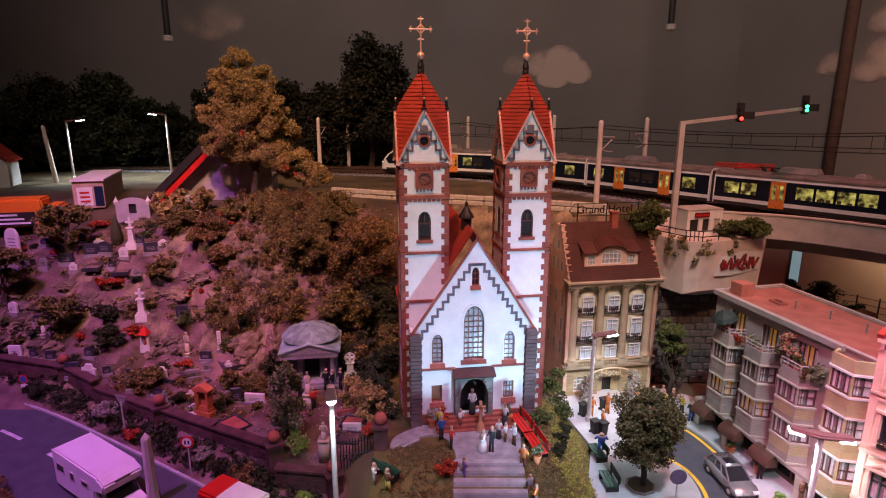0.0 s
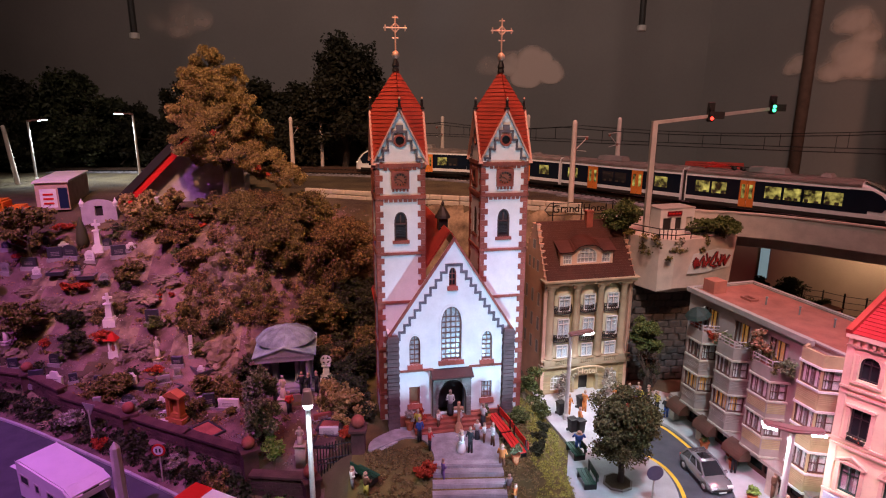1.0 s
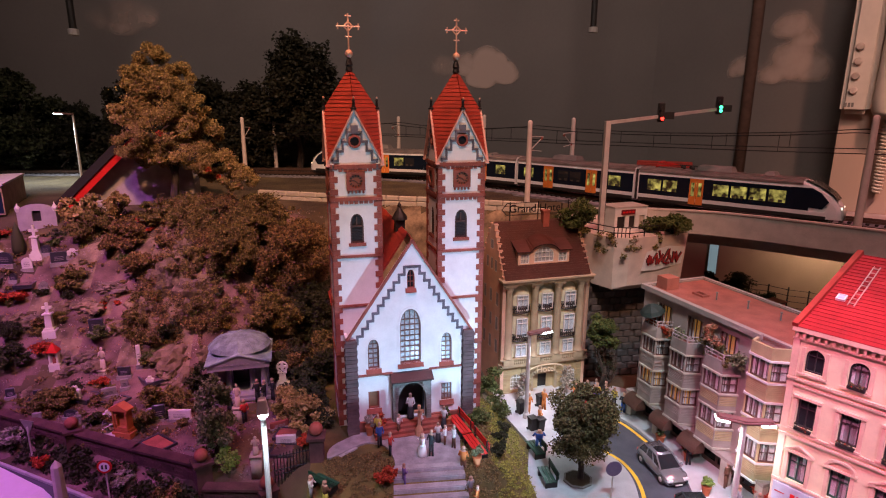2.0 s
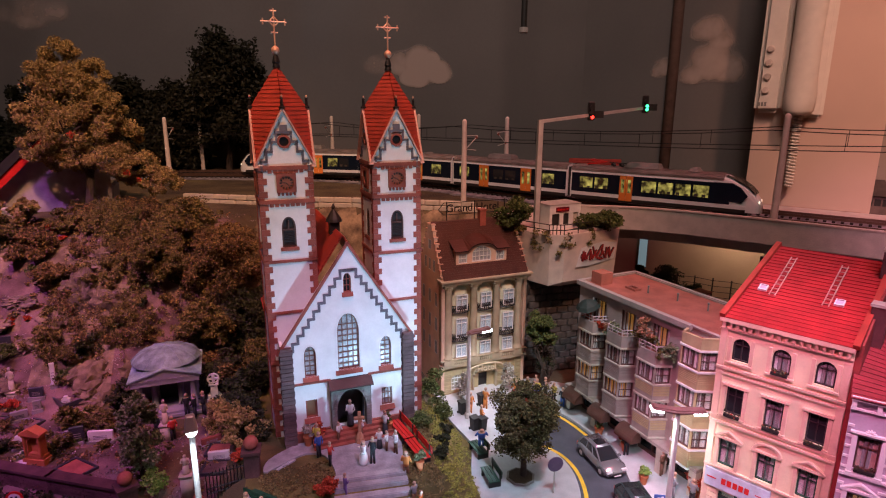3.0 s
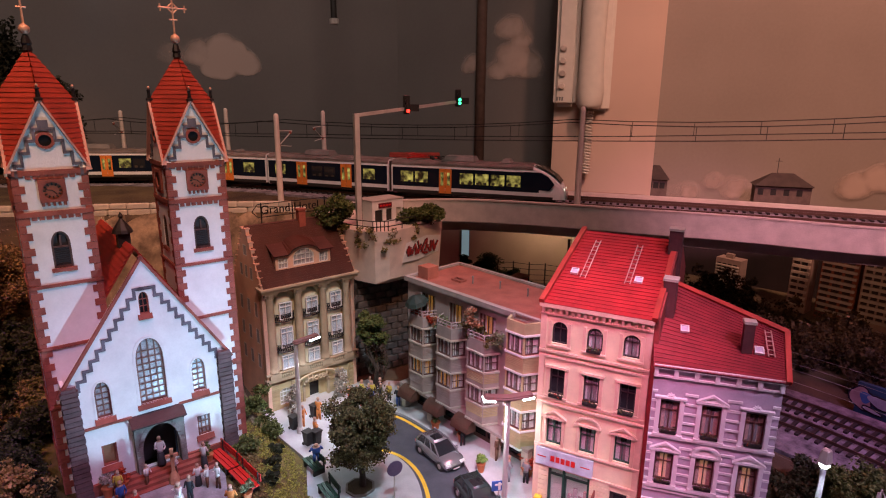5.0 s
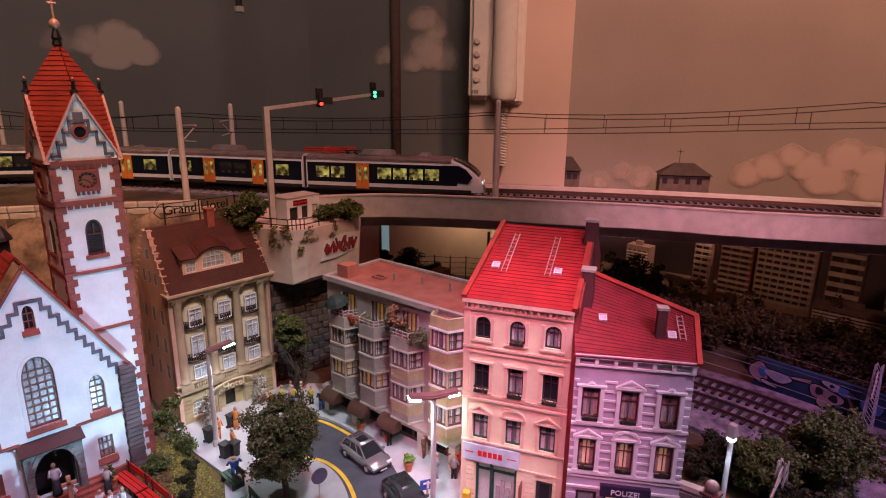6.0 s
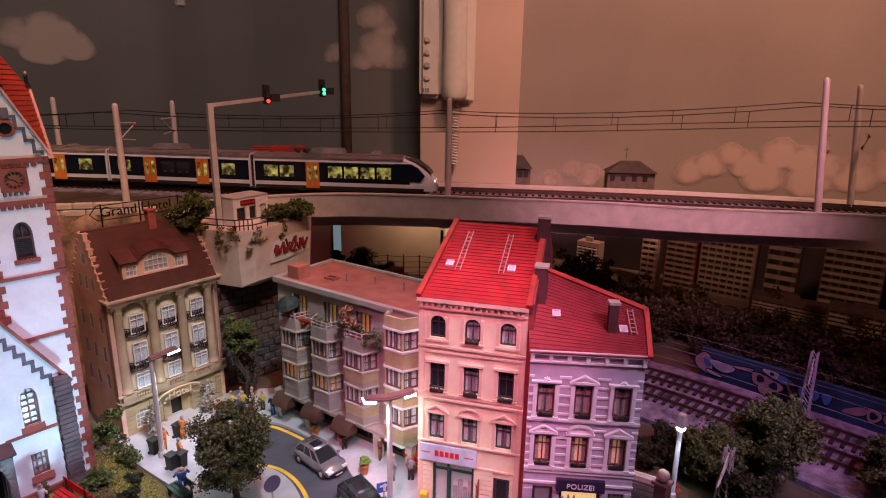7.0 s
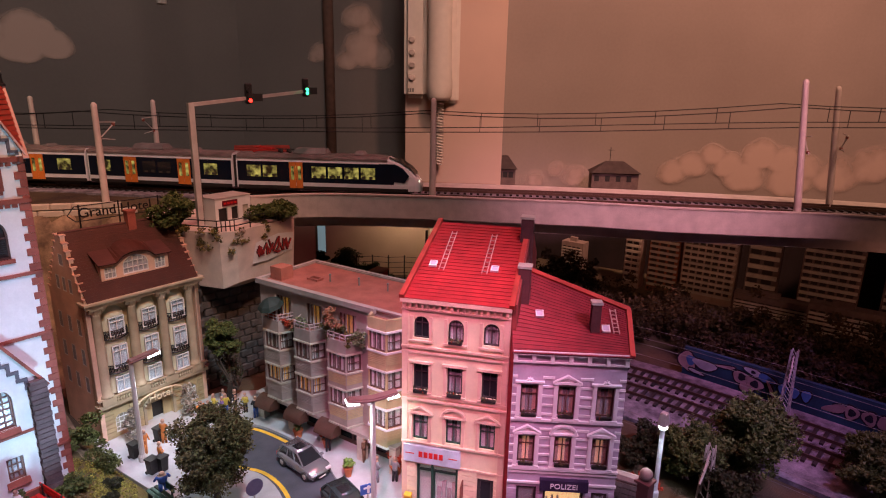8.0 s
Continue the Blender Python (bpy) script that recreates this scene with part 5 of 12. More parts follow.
# ---------- apartment block with stepped bays ----------
def apartment_block():
    h = thing("apartment_block", "taupe apartment block with polygonal bays and a flat red roof", "apartment block", 22.2, 44.2, 0, -76.7)
    L, top = 13.6, 7.55
    bm = BM()
    tops = [rect(x - 0.8, 4.9, x + 0.8, 6.6) for x in (2.2, 5.4, 8.6)]
    plate(bm, [(-0.4, -1.7), (L, -1.7), (L, top), (-0.4, top)], tops, 0, 0.3)
    part("front_wall", bm, TAUPE, h, "taupe plaster wall")
    bm = BM()
    box(bm, -0.4, 0.3, -4.1, -0.1, 6.0, top)
    box(bm, -0.4, 5.8, -4.1, L + 2.5, 6.1, top)
    part("side_wall", bm, paint("bare_side_wall", (0.33, 0.24, 0.19), 0.85, vary=0.25), h)
    bm = BM()
    box(bm, -0.4, 0.0, top - 0.35, L + 1.5, 6.1, top - 0.1)
    part("roof", bm, ROOF_GRAVEL, h, "flat roof of red gravel")
    bm = BM()
    box(bm, -0.55, -0.3, top - 0.3, 11.2, 0.02, top + 0.08)
    box(bm, -0.55, 0.02, top - 0.3, -0.2, 6.2, top + 0.08)
    box(bm, -0.2, 5.9, top - 0.3, L + 1.5, 6.2, top + 0.08)
    part("parapet", bm, TAUPE, h, "low parapet round the roof")
    bm = BM()
    box(bm, 0.1, 0.7, top - 0.1, 1.3, 1.9, top + 0.9)
    part("roof_hut", bm, paint("red_brick_hut", (0.38, 0.12, 0.08), 0.8, vary=0.25), h, "square red brick roof chimney")
    for x, y in ((4.4, 2.8), (6.8, 3.4), (9.4, 3.6)):
        bm = BM()
        rod(bm, (x, y, top - 0.1), (x, y, top + 0.45), 0.06)
        lathe(bm, [(0.1, top + 0.45), (0.1, top + 0.5), (0.02, top + 0.56)], 8, Matrix.Translation((x, y, 0)))
        part("vent_pipe", bm, GREY_STONE, h)
    bm = BM()
    ringo = rect(2.6, 2.2, 3.7, 2.9)
    plate(bm, ringo, [rect(2.75, 2.32, 3.55, 2.78)], 0, 0.18)
    hatch = part("roof_hatch", bm, RED_STONE, h)
    hatch.matrix_basis = Matrix.Translation(Vector((0, 5.0, top - 0.1)) * CM) @ Matrix.Rotation(radians(90), 4, "X")
    for o in tops:
        sash(h, o, 0.1, FRAME_BROWN, cloth=CURTAIN, gap=0.4, bars_x=(0.25, 0.5, 0.75), bars_z=(), dark=AMBER_LIT, label="set-back terrace window")
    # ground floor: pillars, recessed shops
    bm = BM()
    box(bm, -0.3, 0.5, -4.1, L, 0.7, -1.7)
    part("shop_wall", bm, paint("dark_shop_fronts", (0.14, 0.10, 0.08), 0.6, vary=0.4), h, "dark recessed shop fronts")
    bm = BM()
    box(bm, -0.4, -1.0, -1.95, L, 0.7, -1.72)
    part("soffit", bm, TAUPE, h)
    for x in (0.1, 3.4, 6.8, 10.4, 13.3):
        bm = BM()
        box(bm, x - 0.28, -1.0, -4.1, x + 0.28, -0.45, -1.95)
        part("pillar", bm, PALE_STONE, h, "stone ground-floor pillar")
    for x0, x1 in ((0.5, 3.0), (3.8, 6.4), (7.2, 10.0), (10.8, 13.0)):
        bm = BM()
        plate(bm, rect(x0, -4.0, x1, -1.9), [rect(x0 + 0.15, -3.6, (x0 + x1) / 2 - 0.1, -2.1), rect((x0 + x1) / 2 + 0.1, -3.6, x1 - 0.15, -2.1)], 0.3, 0.45)
        f = part("shop_front", bm, FRAME_BROWN, h, "brown shop front")
        bm = BM()
        box(bm, x0 + 0.1, 0.38, -3.9, x1 - 0.1, 0.4, -2.0)
        part("pane", bm, GLASS, f)
    # curved awnings
    for x0, x1 in ((0.3, 2.0), (3.5, 5.2), (6.7, 8.5)):
        bm = BM()
        n = 7
        pts = [(-1.0 - 0.95 * math.sin(i / n * math.pi / 2), -1.5 - 0.85 * (1 - math.cos(i / n * math.pi / 2))) for i in range(n + 1)]
        pts = [(y + 0.1, z - 0.1) for y, z in pts]
        a = [bm.verts.new((x0, y, z)) for y, z in pts]
        b = [bm.verts.new((x1, y, z)) for y, z in pts]
        for i in range(n):
            bm.faces.new((a[i], a[i + 1], b[i + 1], b[i]))
        for row in (a, b):
            e = bm.verts.new((row[0].co.x, -0.9, -2.55))
            bm.faces.new(row + [e])
        bmesh.ops.solidify(bm, geom=bm.faces[:], thickness=0.04)
        part("awning", bm, paint("brown_awning", (0.17, 0.085, 0.06), 0.7, vary=0.2), h, "curved brown awning")
    # bays
    bays = ((0.65, 1.1, 2.7, 3.2), (3.9, 4.35, 5.95, 6.5), (7.15, 7.65, 9.35, 9.9), (10.85, 11.35, 12.9, 13.5))
    for n, (a, b, c, d) in enumerate(bays):
        bay(h, n, a, b, c, d)


def bay(h, n, a, b, c, d):
    tall = n == 3
    bot, topz = (-2.0, 7.45) if tall else (-1.65, 5.0)
    rows = ((5.2, 6.5), (2.4, 3.7), (-0.45, 0.9)) if tall else ((2.7, 3.95), (0.0, 1.25))
    plan = [(a, 0.02), (b, -1.1), (c, -1.1), (d, 0.02)]
    body = None
    for i, ((x0, y0), (x1, y1)) in enumerate(zip(plan, plan[1:])):
        w = math.hypot(x1 - x0, y1 - y0)
        m = Matrix.Translation(Vector((x0, y0, 0)) * CM) @ Matrix.Rotation(math.atan2(y1 - y0, x1 - x0), 4, "Z")
        holes = [rect(0.1, z0, w - 0.1, z1) for z0, z1 in rows]
        bm = BM()
        plate(bm, rect(0, bot, w, topz), holes, 0, 0.18)
        bm.transform(Matrix.Diagonal((1, 1, 1, 1)))
        if body is None:
            body = part("bay", bm, TAUPE if n < 3 else SAND, h, "polygonal bay with window bands")
            body.matrix_basis = m
            rel = Matrix.Identity(4)
        else:
            f = part("bay_face", bm, TAUPE if n < 3 else SAND, body)
            rel = body.matrix_basis.inverted() @ m
            f.matrix_basis = rel
        for k, o in enumerate(holes):
            lit = AMBER_LIT if (not tall and k == 1 and n < 2) else DIM_ROOM
            win = sash(body, o, 0.05, FRAME_BROWN, rel, (0.33, 0.66) if i == 1 else (0.5,) if i == 2 else (), (0.5,) if i == 2 else (), CURTAIN, 0.25, lit, 0.07)
        bm = BM()
        for z in (bot, *(z1 + 0.02 for z0, z1 in rows), *(z0 - 0.16 for z0, z1 in rows)):
            box(bm, -0.04, -0.08, z, w + 0.04, 0.02, z + 0.14)
        pieces("bay_band", bm, OFFWHITE if tall else PALE_STONE, body, m=rel)
        bm = BM()
        for z0, z1 in rows:
            for q in range(6):
                box(bm, 0.06, -0.03, z0 - 0.95 + q * 0.125, w - 0.06, 0.02, z0 - 0.87 + q * 0.125)
        pieces("panel_board", bm, SAND if n > 1 else TAUPE, body, m=rel)
        if not tall:
            bm = BM()
            for z in (topz + 0.25, topz + 0.5):
                rod(bm, (0, 0.05, z), (w, 0.05, z), 0.035, 5)
            for q in range(4):
                rod(bm, (w * q / 3, 0.05, topz), (w * q / 3, 0.05, topz + 0.5), 0.03, 5)
            t = part("railing", bm, paint("pink_rail", (0.55, 0.42, 0.42), 0.5), body)
            t.matrix_basis = rel
    for z, nm, mat in ((topz - 0.5, "bay_floor", RED_STONE), (bot, "bay_underside", OFFWHITE)):
        bm = BM()
        v = [bm.verts.new((x, y + 0.1 * (y < -1), z)) for x, y in plan]
        f = bm.faces.new(v)
        e = bmesh.ops.extrude_face_region(bm, geom=[f])
        bmesh.ops.translate(bm, vec=(0, 0, 0.12), verts=[g for g in e["geom"] if isinstance(g, bmesh.types.BMVert)])
        t = part(nm, bm, mat, body)
        t.matrix_basis = body.matrix_basis.inverted()


apartment_block()


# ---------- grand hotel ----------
# NET_BACK: the net colour darkened, painting shade into the gap between curtains
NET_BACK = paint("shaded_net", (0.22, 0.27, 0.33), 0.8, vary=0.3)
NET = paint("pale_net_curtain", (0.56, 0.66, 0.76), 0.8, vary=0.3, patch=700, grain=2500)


def hotel():
    h = thing("hotel", "ochre hotel with giant columns, stepped gables and a brown roof", "hotel", 10.7, 48.4, 0, 10)
    W0, W1, eave, depth = 0.2, 8.75, 6.9, 5.4
    xs = (2.1, 4.5, 6.8)
    door = arch(3.5, -4.05, 5.7, -2.5, -1.9)
    lows = [arch(x - 0.5, -3.6, x + 0.5, -2.5, -2.1) for x in (1.75, 7.35)]
    bays = [arch(x - 0.78, -0.4, x + 0.78, 5.4, 6.35, 6) for x in xs]
    bm = BM()
    plate(bm, rect(W0, -4.1, W1, -1.2), [door, *lows], 0, 0.4)
    part("ground_floor_wall", bm, SAND, h, "banded ochre ground floor")
    bm = BM()
    for i in range(8):
        z = -4.05 + i * 0.36
        for a, b in ((W0, 1.15), (2.35, 3.3), (5.9, 6.75), (7.95, W1)):
            box(bm, a - 0.02, -0.08, z, b + 0.02, 0.02, z + 0.3)
    pieces("rustication_band", bm, SAND, h)
    bm = BM()
    plate(bm, rect(W0, -1.2, W1, eave), bays, 0.25, 0.5)
    part("upper_wall", bm, SAND, h, "ochre wall behind the columns")
    bm = BM()
    box(bm, W0 - 0.12, -0.35, -1.2, W1 + 0.12, 0.3, -0.95)
    box(bm, W0 - 0.12, -0.4, -0.5, W1 + 0.12, -0.15, -0.38)
    for x in (0.87, 3.36, 5.65, 7.93):
        box(bm, x - 0.5, -0.42, -0.95, x + 0.5, 0.26, -0.4)
    part("balustrade_base", bm, BUFF, h, "stone base of the columns")
    for i, x in enumerate(xs):
        bm = BM()
        for k in range(7):
            lathe(bm, [(0.06, -0.95), (0.1, -0.75), (0.05, -0.6), (0.07, -0.5)], 6, Matrix.Translation((x - 0.6 + k * 0.2, -0.28, 0)))
        part("balustrade", bm, BUFF, h, "row of stone balusters")
    for x in (0.87, 3.36, 5.65, 7.93):
        bm = BM()
        lathe(bm, [(0.46, -0.4), (0.46, -0.25), (0.38, -0.15), (0.36, 0.2), (0.34, 3.5), (0.30, 6.0), (0.34, 6.1)], 14, Matrix.Translation((x, -0.02, 0)))
        c = part("column", bm, BUFF, h, "tall round stone column", smooth=True)
        bm = BM()
        lathe(bm, [(0.32, 6.05), (0.40, 6.3), (0.52, 6.55)], 12, Matrix.Translation((x, -0.02, 0)))
        for sx in (-1, 1):
            lathe(bm, [(0.14, -0.35), (0.14, 0.35)], 8, Matrix.Translation((x + sx * 0.42, -0.02, 6.42)) @ Matrix.Rotation(radians(90), 4, "X"))
        box(bm, x - 0.55, -0.5, 6.52, x + 0.55, 0.26, 6.68)
        part("capital", bm, BUFF, c, "carved scroll capital")
    bm = BM()
    for x in (W0, W1 - 0.22):
        box(bm, x, -0.1, -0.95, x + 0.22, 0.3, 6.7)
    pieces("corner_strip", bm, CREAM, h)
    bm = BM()
    box(bm, W0 - 0.15, -0.55, 6.66, W1 + 0.15, 0.5, 6.95)
    box(bm, W0 - 0.25, -0.72, 6.95, W1 + 0.25, 0.5, 7.1)
    part("cornice", bm, BUFF, h, "projecting eaves cornice")
    # curved bay windows with iron balconies
    for i, x in enumerate(xs):
        bm = BM()
        for z0, z1 in ((-0.4, 1.05), (1.55, 3.55), (4.05, 5.45)):
            lathe_arc(bm, x, 0.42, 0.80, z0, z1, 0.42)
        dome = [(0.80, 5.45), (0.76, 5.8), (0.6, 6.1), (0.35, 6.28), (0.05, 6.35)]
        for (r0, z0), (r1, z1) in zip(dome, dome[1:]):
            lathe_arc(bm, x, 0.42, r0, z0, z1, 0.42, r1)
        for z0, z1 in ((1.05, 1.55), (3.55, 4.05)):
            lathe_arc(bm, x, 0.42, 0.80, z0, z1, 0.42)
        bmesh.ops.remove_doubles(bm, verts=bm.verts[:], dist=0.002)
        b = part("bay_window", bm, paint("cream_bay", (0.74, 0.70, 0.52), 0.6, vary=0.1), h, "round cream bay with curtained windows", smooth=True)
        for z0, z1 in ((-0.3, 0.95), (1.65, 3.4), (4.15, 5.6)):
            win = glazed(b, rect(x - 0.55, z0, x + 0.55, z1), -0.28, 0.07, OFFWHITE, (0.5,), (0.74,), GLASS_CLEAR)
            # Darkened plate on the bay wall, standing for the shaded room
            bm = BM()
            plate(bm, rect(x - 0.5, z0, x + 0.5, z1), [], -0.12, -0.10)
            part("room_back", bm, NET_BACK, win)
            bm = BM()
            drape(bm, x - 0.5, x - 0.08, z0 + 0.04, z1 - 0.04, -0.155, 4, 0.022)
            drape(bm, x + 0.08, x + 0.5, z0 + 0.04, z1 - 0.04, -0.155, 4, 0.022)
            pieces("curtain", bm, NET, win)
        for zb in (1.25, 3.95):
            bm = BM()
            seg = 14
            for k in range(seg + 1):
                a = math.pi * (k / seg)
                p = Vector((x - 0.92 * math.cos(a), 0.36 - 0.66 * math.sin(a), zb))
                rod(bm, p, p + Vector((0, 0, 0.62)), 0.022, 4)
                if k < seg:
                    a2 = math.pi * ((k + 1) / seg)
                    q = Vector((x - 0.92 * math.cos(a2), 0.36 - 0.66 * math.sin(a2), zb))
                    for dz, r in ((0.0, 0.07), (0.14, 0.03), (0.36, 0.05), (0.5, 0.03), (0.62, 0.045)):
                        rod(bm, p + Vector((0, 0, dz)), q + Vector((0, 0, dz)), r, 4)
                    rod(bm, p + Vector((0, 0, 0.14)), q + Vector((0, 0, 0.5)), 0.035, 4)
            part("balcony", bm, IRON, b, "curved black iron balcony")
    # entrance and ground-floor windows
    for o in lows:
        glazed(h, o, 0.08, 0.07, OFFWHITE, (0.33, 0.66), (0.25, 0.5, 0.75), paint("pale_pane", (0.42, 0.40, 0.30), 0.3), label="white-barred arched window")
    bm = BM()
    plate(bm, arch(3.3, -4.1, 5.9, -2.4, -1.65), [[(x, z + 0.01) for x, z in door]], -0.2, 0.0)
    for k in range(9):
        a = math.pi * (k + 0.5) / 9
        lathe(bm, [(0.1, 0), (0.12, 0.1), (0.02, 0.16)], 6, Matrix.Translation((4.6 - 1.2 * math.cos(a), -0.2, -2.4 + 0.7 * math.sin(a))) @ Matrix.Rotation(radians(90), 4, "X"))
    e = part("entrance", bm, BUFF, h, "carved stone entrance arch")
    bm = BM()
    plate(bm, door, [rect(4.15, -4.0, 5.05, -2.5)], 0.3, 0.4)
    part("door", bm, SAND, e, "recessed double door")
    bm = BM()
    box(bm, 3.6, 0.55, -4.1, 5.6, 0.6, -1.9)
    part("hall", bm, DARK, e)
    bm = BM()
    tube(bm, [(4.6 - 1.75 * math.cos(math.pi * i / 12), -0.45, -1.75 + 0.5 * math.sin(math.pi * i / 12)) for i in range(13)], 0.07, 5)
    hs = part("door_sign", bm, CREAM, e, "curved sign frame above the door")
    letters("Hotel", 0.85, 0.03, CREAM, hs, Matrix.Translation((4.6, -0.45, -1.72)) @ UPRIGHT)
    # roof with dormer and stepped gables
    ry, rz = 2.75, 11.75
    bm = BM()
    courses(bm, (W0 + 0.1, -0.45, 7.0), (W1 - 0.1, -0.45, 7.0), (W1 - 0.1, ry, rz), (W0 + 0.1, ry, rz), 30, 0.03)
    part("roof", bm, HOTEL_TILES, h, "steep brown tiled roof")
    bm = BM()
    sheet(bm, [(W0 + 0.1, ry, rz), (W1 - 0.1, ry, rz), (W1 - 0.1, depth + 0.4, 7.05), (W0 + 0.1, depth + 0.4, 7.05)], 0.15)
    part("roof", bm, HOTEL_TILES, h)
    for x, nm in ((W0, "gable_wall"), (W1 - 0.3, "gable_wall")):
        bm = BM()
        n = 9
        out = [(-0.1, -4.1), (depth, -4.1)]
        right = []
        for i in range(n):
            y = depth + 0.1 - i * (depth / 2 - 0.1) / n
            z = 7.3 + i * 4.75 / n
            right += [(y, z), (y - (depth / 2 - 0.1) / n, z)]
        leftp = [(depth - 0.0 - y, z) for y, z in reversed(right)]
        wins = [rect(y - 0.3, z, y + 0.3, z + 1.3) for z in (-0.2, 2.0, 4.3) for y in (1.2, 2.7, 4.2)] + [rect(y - 0.28, 7.4, y + 0.28, 8.5) for y in (1.7, 2.7, 3.7)] + [rect(2.35, 9.3, 3.05, 10.2)]
        plate(bm, out + right + leftp, wins if x == W0 else [], 0, 0.3)
        gm = Matrix.Translation(Vector((x + 0.3, 0, 0)) * CM) @ Matrix.Rotation(radians(90), 4, "Z")
        g = part(nm, bm, APRICOT, h, "apricot stepped gable wall")
        g.matrix_basis = gm
        bm = BM()
        for i in range(n):
            z = 7.3 + i * 4.75 / n
            for y0 in (right[2 * i][0], depth - right[2 * i][0]):
                s = -1 if y0 > depth / 2 else 1
                ya, yb = sorted((y0 - s * 0.06, y0 + s * 0.34))
                box(bm, ya, -0.06, z, yb, 0.36, z + 0.1)
        pieces("coping_stone", bm, paint("salmon_coping", (0.62, 0.36, 0.27), 0.7), g)
        if x == W0:
            for o in wins:
                glazed(g, o, 0.18, 0.06, OFFWHITE, (0.5,), (0.65,), paint("pale_side_pane", (0.25, 0.26, 0.28), 0.3))
    bm = BM()
    box(bm, W0 + 0.3, depth - 0.3, -4.1, W1 - 0.3, depth, 7)
    part("back_wall", bm, APRICOT, h)
    # dormer
    dx0, dx1 = 1.75, 6.75
    yf = 0.35
    dcx = (dx0 + dx1) / 2
    curve = [(dx1, 9.35), (dcx + 1.45, 9.4)] + [(dcx + 1.3 * math.cos(a), 9.4 + 0.62 * math.sin(a)) for a in [math.pi * k / 10 for k in range(1, 10)]] + [(dcx - 1.45, 9.4), (dx0, 9.35)]
    big = arch(dcx - 0.95, 8.35, dcx + 0.95, 9.0, 9.75, 6)
    sm = [rect(x - 0.42, 8.3, x + 0.42, 9.15) for x in (dx0 + 0.65, dx1 - 0.65)]
    bm = BM()
    plate(bm, [(dx0, 7.95), (dx1, 7.95), *curve], [big, *sm], yf, yf + 0.2)
    d = part("dormer", bm, APRICOT, h, "wide apricot dormer with an eyebrow roof")
    bm = BM()
    top = [(dx0 - 0.2, 9.4), *reversed(curve[1:-1]), (dx1 + 0.2, 9.4)]
    for (xa, za), (xb, zb) in zip(top, top[1:]):
        ya, yb = 2.0, 2.0
        v = [(xa, yf - 0.25, za + 0.05), (xb, yf - 0.25, zb + 0.05), (xb, yb, max(zb + 0.6, 10.35)), (xa, ya, max(za + 0.6, 10.35))]
        sheet(bm, v, 0.1)
    bmesh.ops.remove_doubles(bm, verts=bm.verts[:], dist=0.002)
    part("dormer_roof", bm, HOTEL_TILES, d)
    bm = BM()
    for x in (dx0, dx1 - 0.15):
        v = [bm.verts.new(p) for p in ((x, yf + 0.1, 7.95), (x + 0.15, yf + 0.1, 7.95), (x, yf + 0.1, 9.35), (x + 0.15, yf + 0.1, 9.35), (x, 1.4, 9.4), (x + 0.15, 1.4, 9.4))]
        for f in ((0, 2, 4), (1, 5, 3), (2, 3, 5, 4), (0, 1, 3, 2), (0, 4, 5, 1)):
            bm.faces.new([v[q] for q in f])
    part("dormer_cheek", bm, APRICOT, d)
    glazed(d, big, yf + 0.02, 0.07, OFFWHITE, (0.2, 0.4, 0.6, 0.8), (0.33, 0.66), paint("pale_dormer_pane", (0.42, 0.42, 0.44), 0.3), label="arched dormer window")
    for o in sm:
        glazed(d, o, yf + 0.02, 0.07, OFFWHITE, (0.33, 0.66), (0.5,), paint("pale_dormer_pane", (0.42, 0.42, 0.44), 0.3))
    chimney(h, 5.3, 2.6, 10.5, 12.5, 0.6, RED_STONE, RED_STONE)
    # roof sign on an iron frame
    bm = BM()
    for x in (2.0, 4.8, 7.9):
        rod(bm, (x, 3.1, 11.4), (x, 3.1, 13.4), 0.06)
    for z in (12.2, 13.3):
        rod(bm, (1.7, 3.1, z), (8.1, 3.1, z), 0.04)
    for a, b in (((1.7, 12.2), (1.2, 12.7)), ((1.2, 12.7), (1.7, 13.3)), ((8.1, 12.2), (8.6, 12.7)), ((8.6, 12.7), (8.1, 13.3))):
        rod(bm, (a[0], 3.1, a[1]), (b[0], 3.1, b[1]), 0.04)
    s = part("roof_sign", bm, IRON, h, "iron roof sign with script letters")
    letters("Grand Hotel", 1.05, 0.03, IRON, s, Matrix.Translation((4.6, 3.05, 12.75)) @ UPRIGHT)


def lathe_arc(bm, cx, cy, r, z0, z1, flat, r1=None, n=10):
    """Half a round wall that bulges towards the street."""
    r1 = r if r1 is None else r1
    k = flat / 0.80 * 1.2
    a = [bm.verts.new((cx - r * math.cos(math.pi * i / n), cy - r * k * math.sin(math.pi * i / n), z0)) for i in range(n + 1)]
    b = [bm.verts.new((cx - r1 * math.cos(math.pi * i / n), cy - r1 * k * math.sin(math.pi * i / n), z1)) for i in range(n + 1)]
    for i in range(n):
        bm.faces.new((a[i], a[i + 1], b[i + 1], b[i]))


hotel()
# ---------- railway furniture, train, room fittings ----------
RAIL_TOP = DECK + 0.67
TRACK_LEN = arc_lengths(TRACK)
HEAD = min(range(len(TRACK)), key=lambda i: math.dist(TRACK[i], (44.0, 49.8)))


def train_section(bm, x, top, half, low=0.55):
    pts = [(-half, low), (-half * 1.02, 1.2), (-half, top - 0.75), (-half * 0.93, top - 0.35), (-half * 0.7, top - 0.08), (0, top), (half * 0.7, top - 0.08), (half * 0.93, top - 0.35), (half, top - 0.75), (half * 1.02, 1.2), (half, low)]
    return [bm.verts.new((x, y, z)) for y, z in pts]


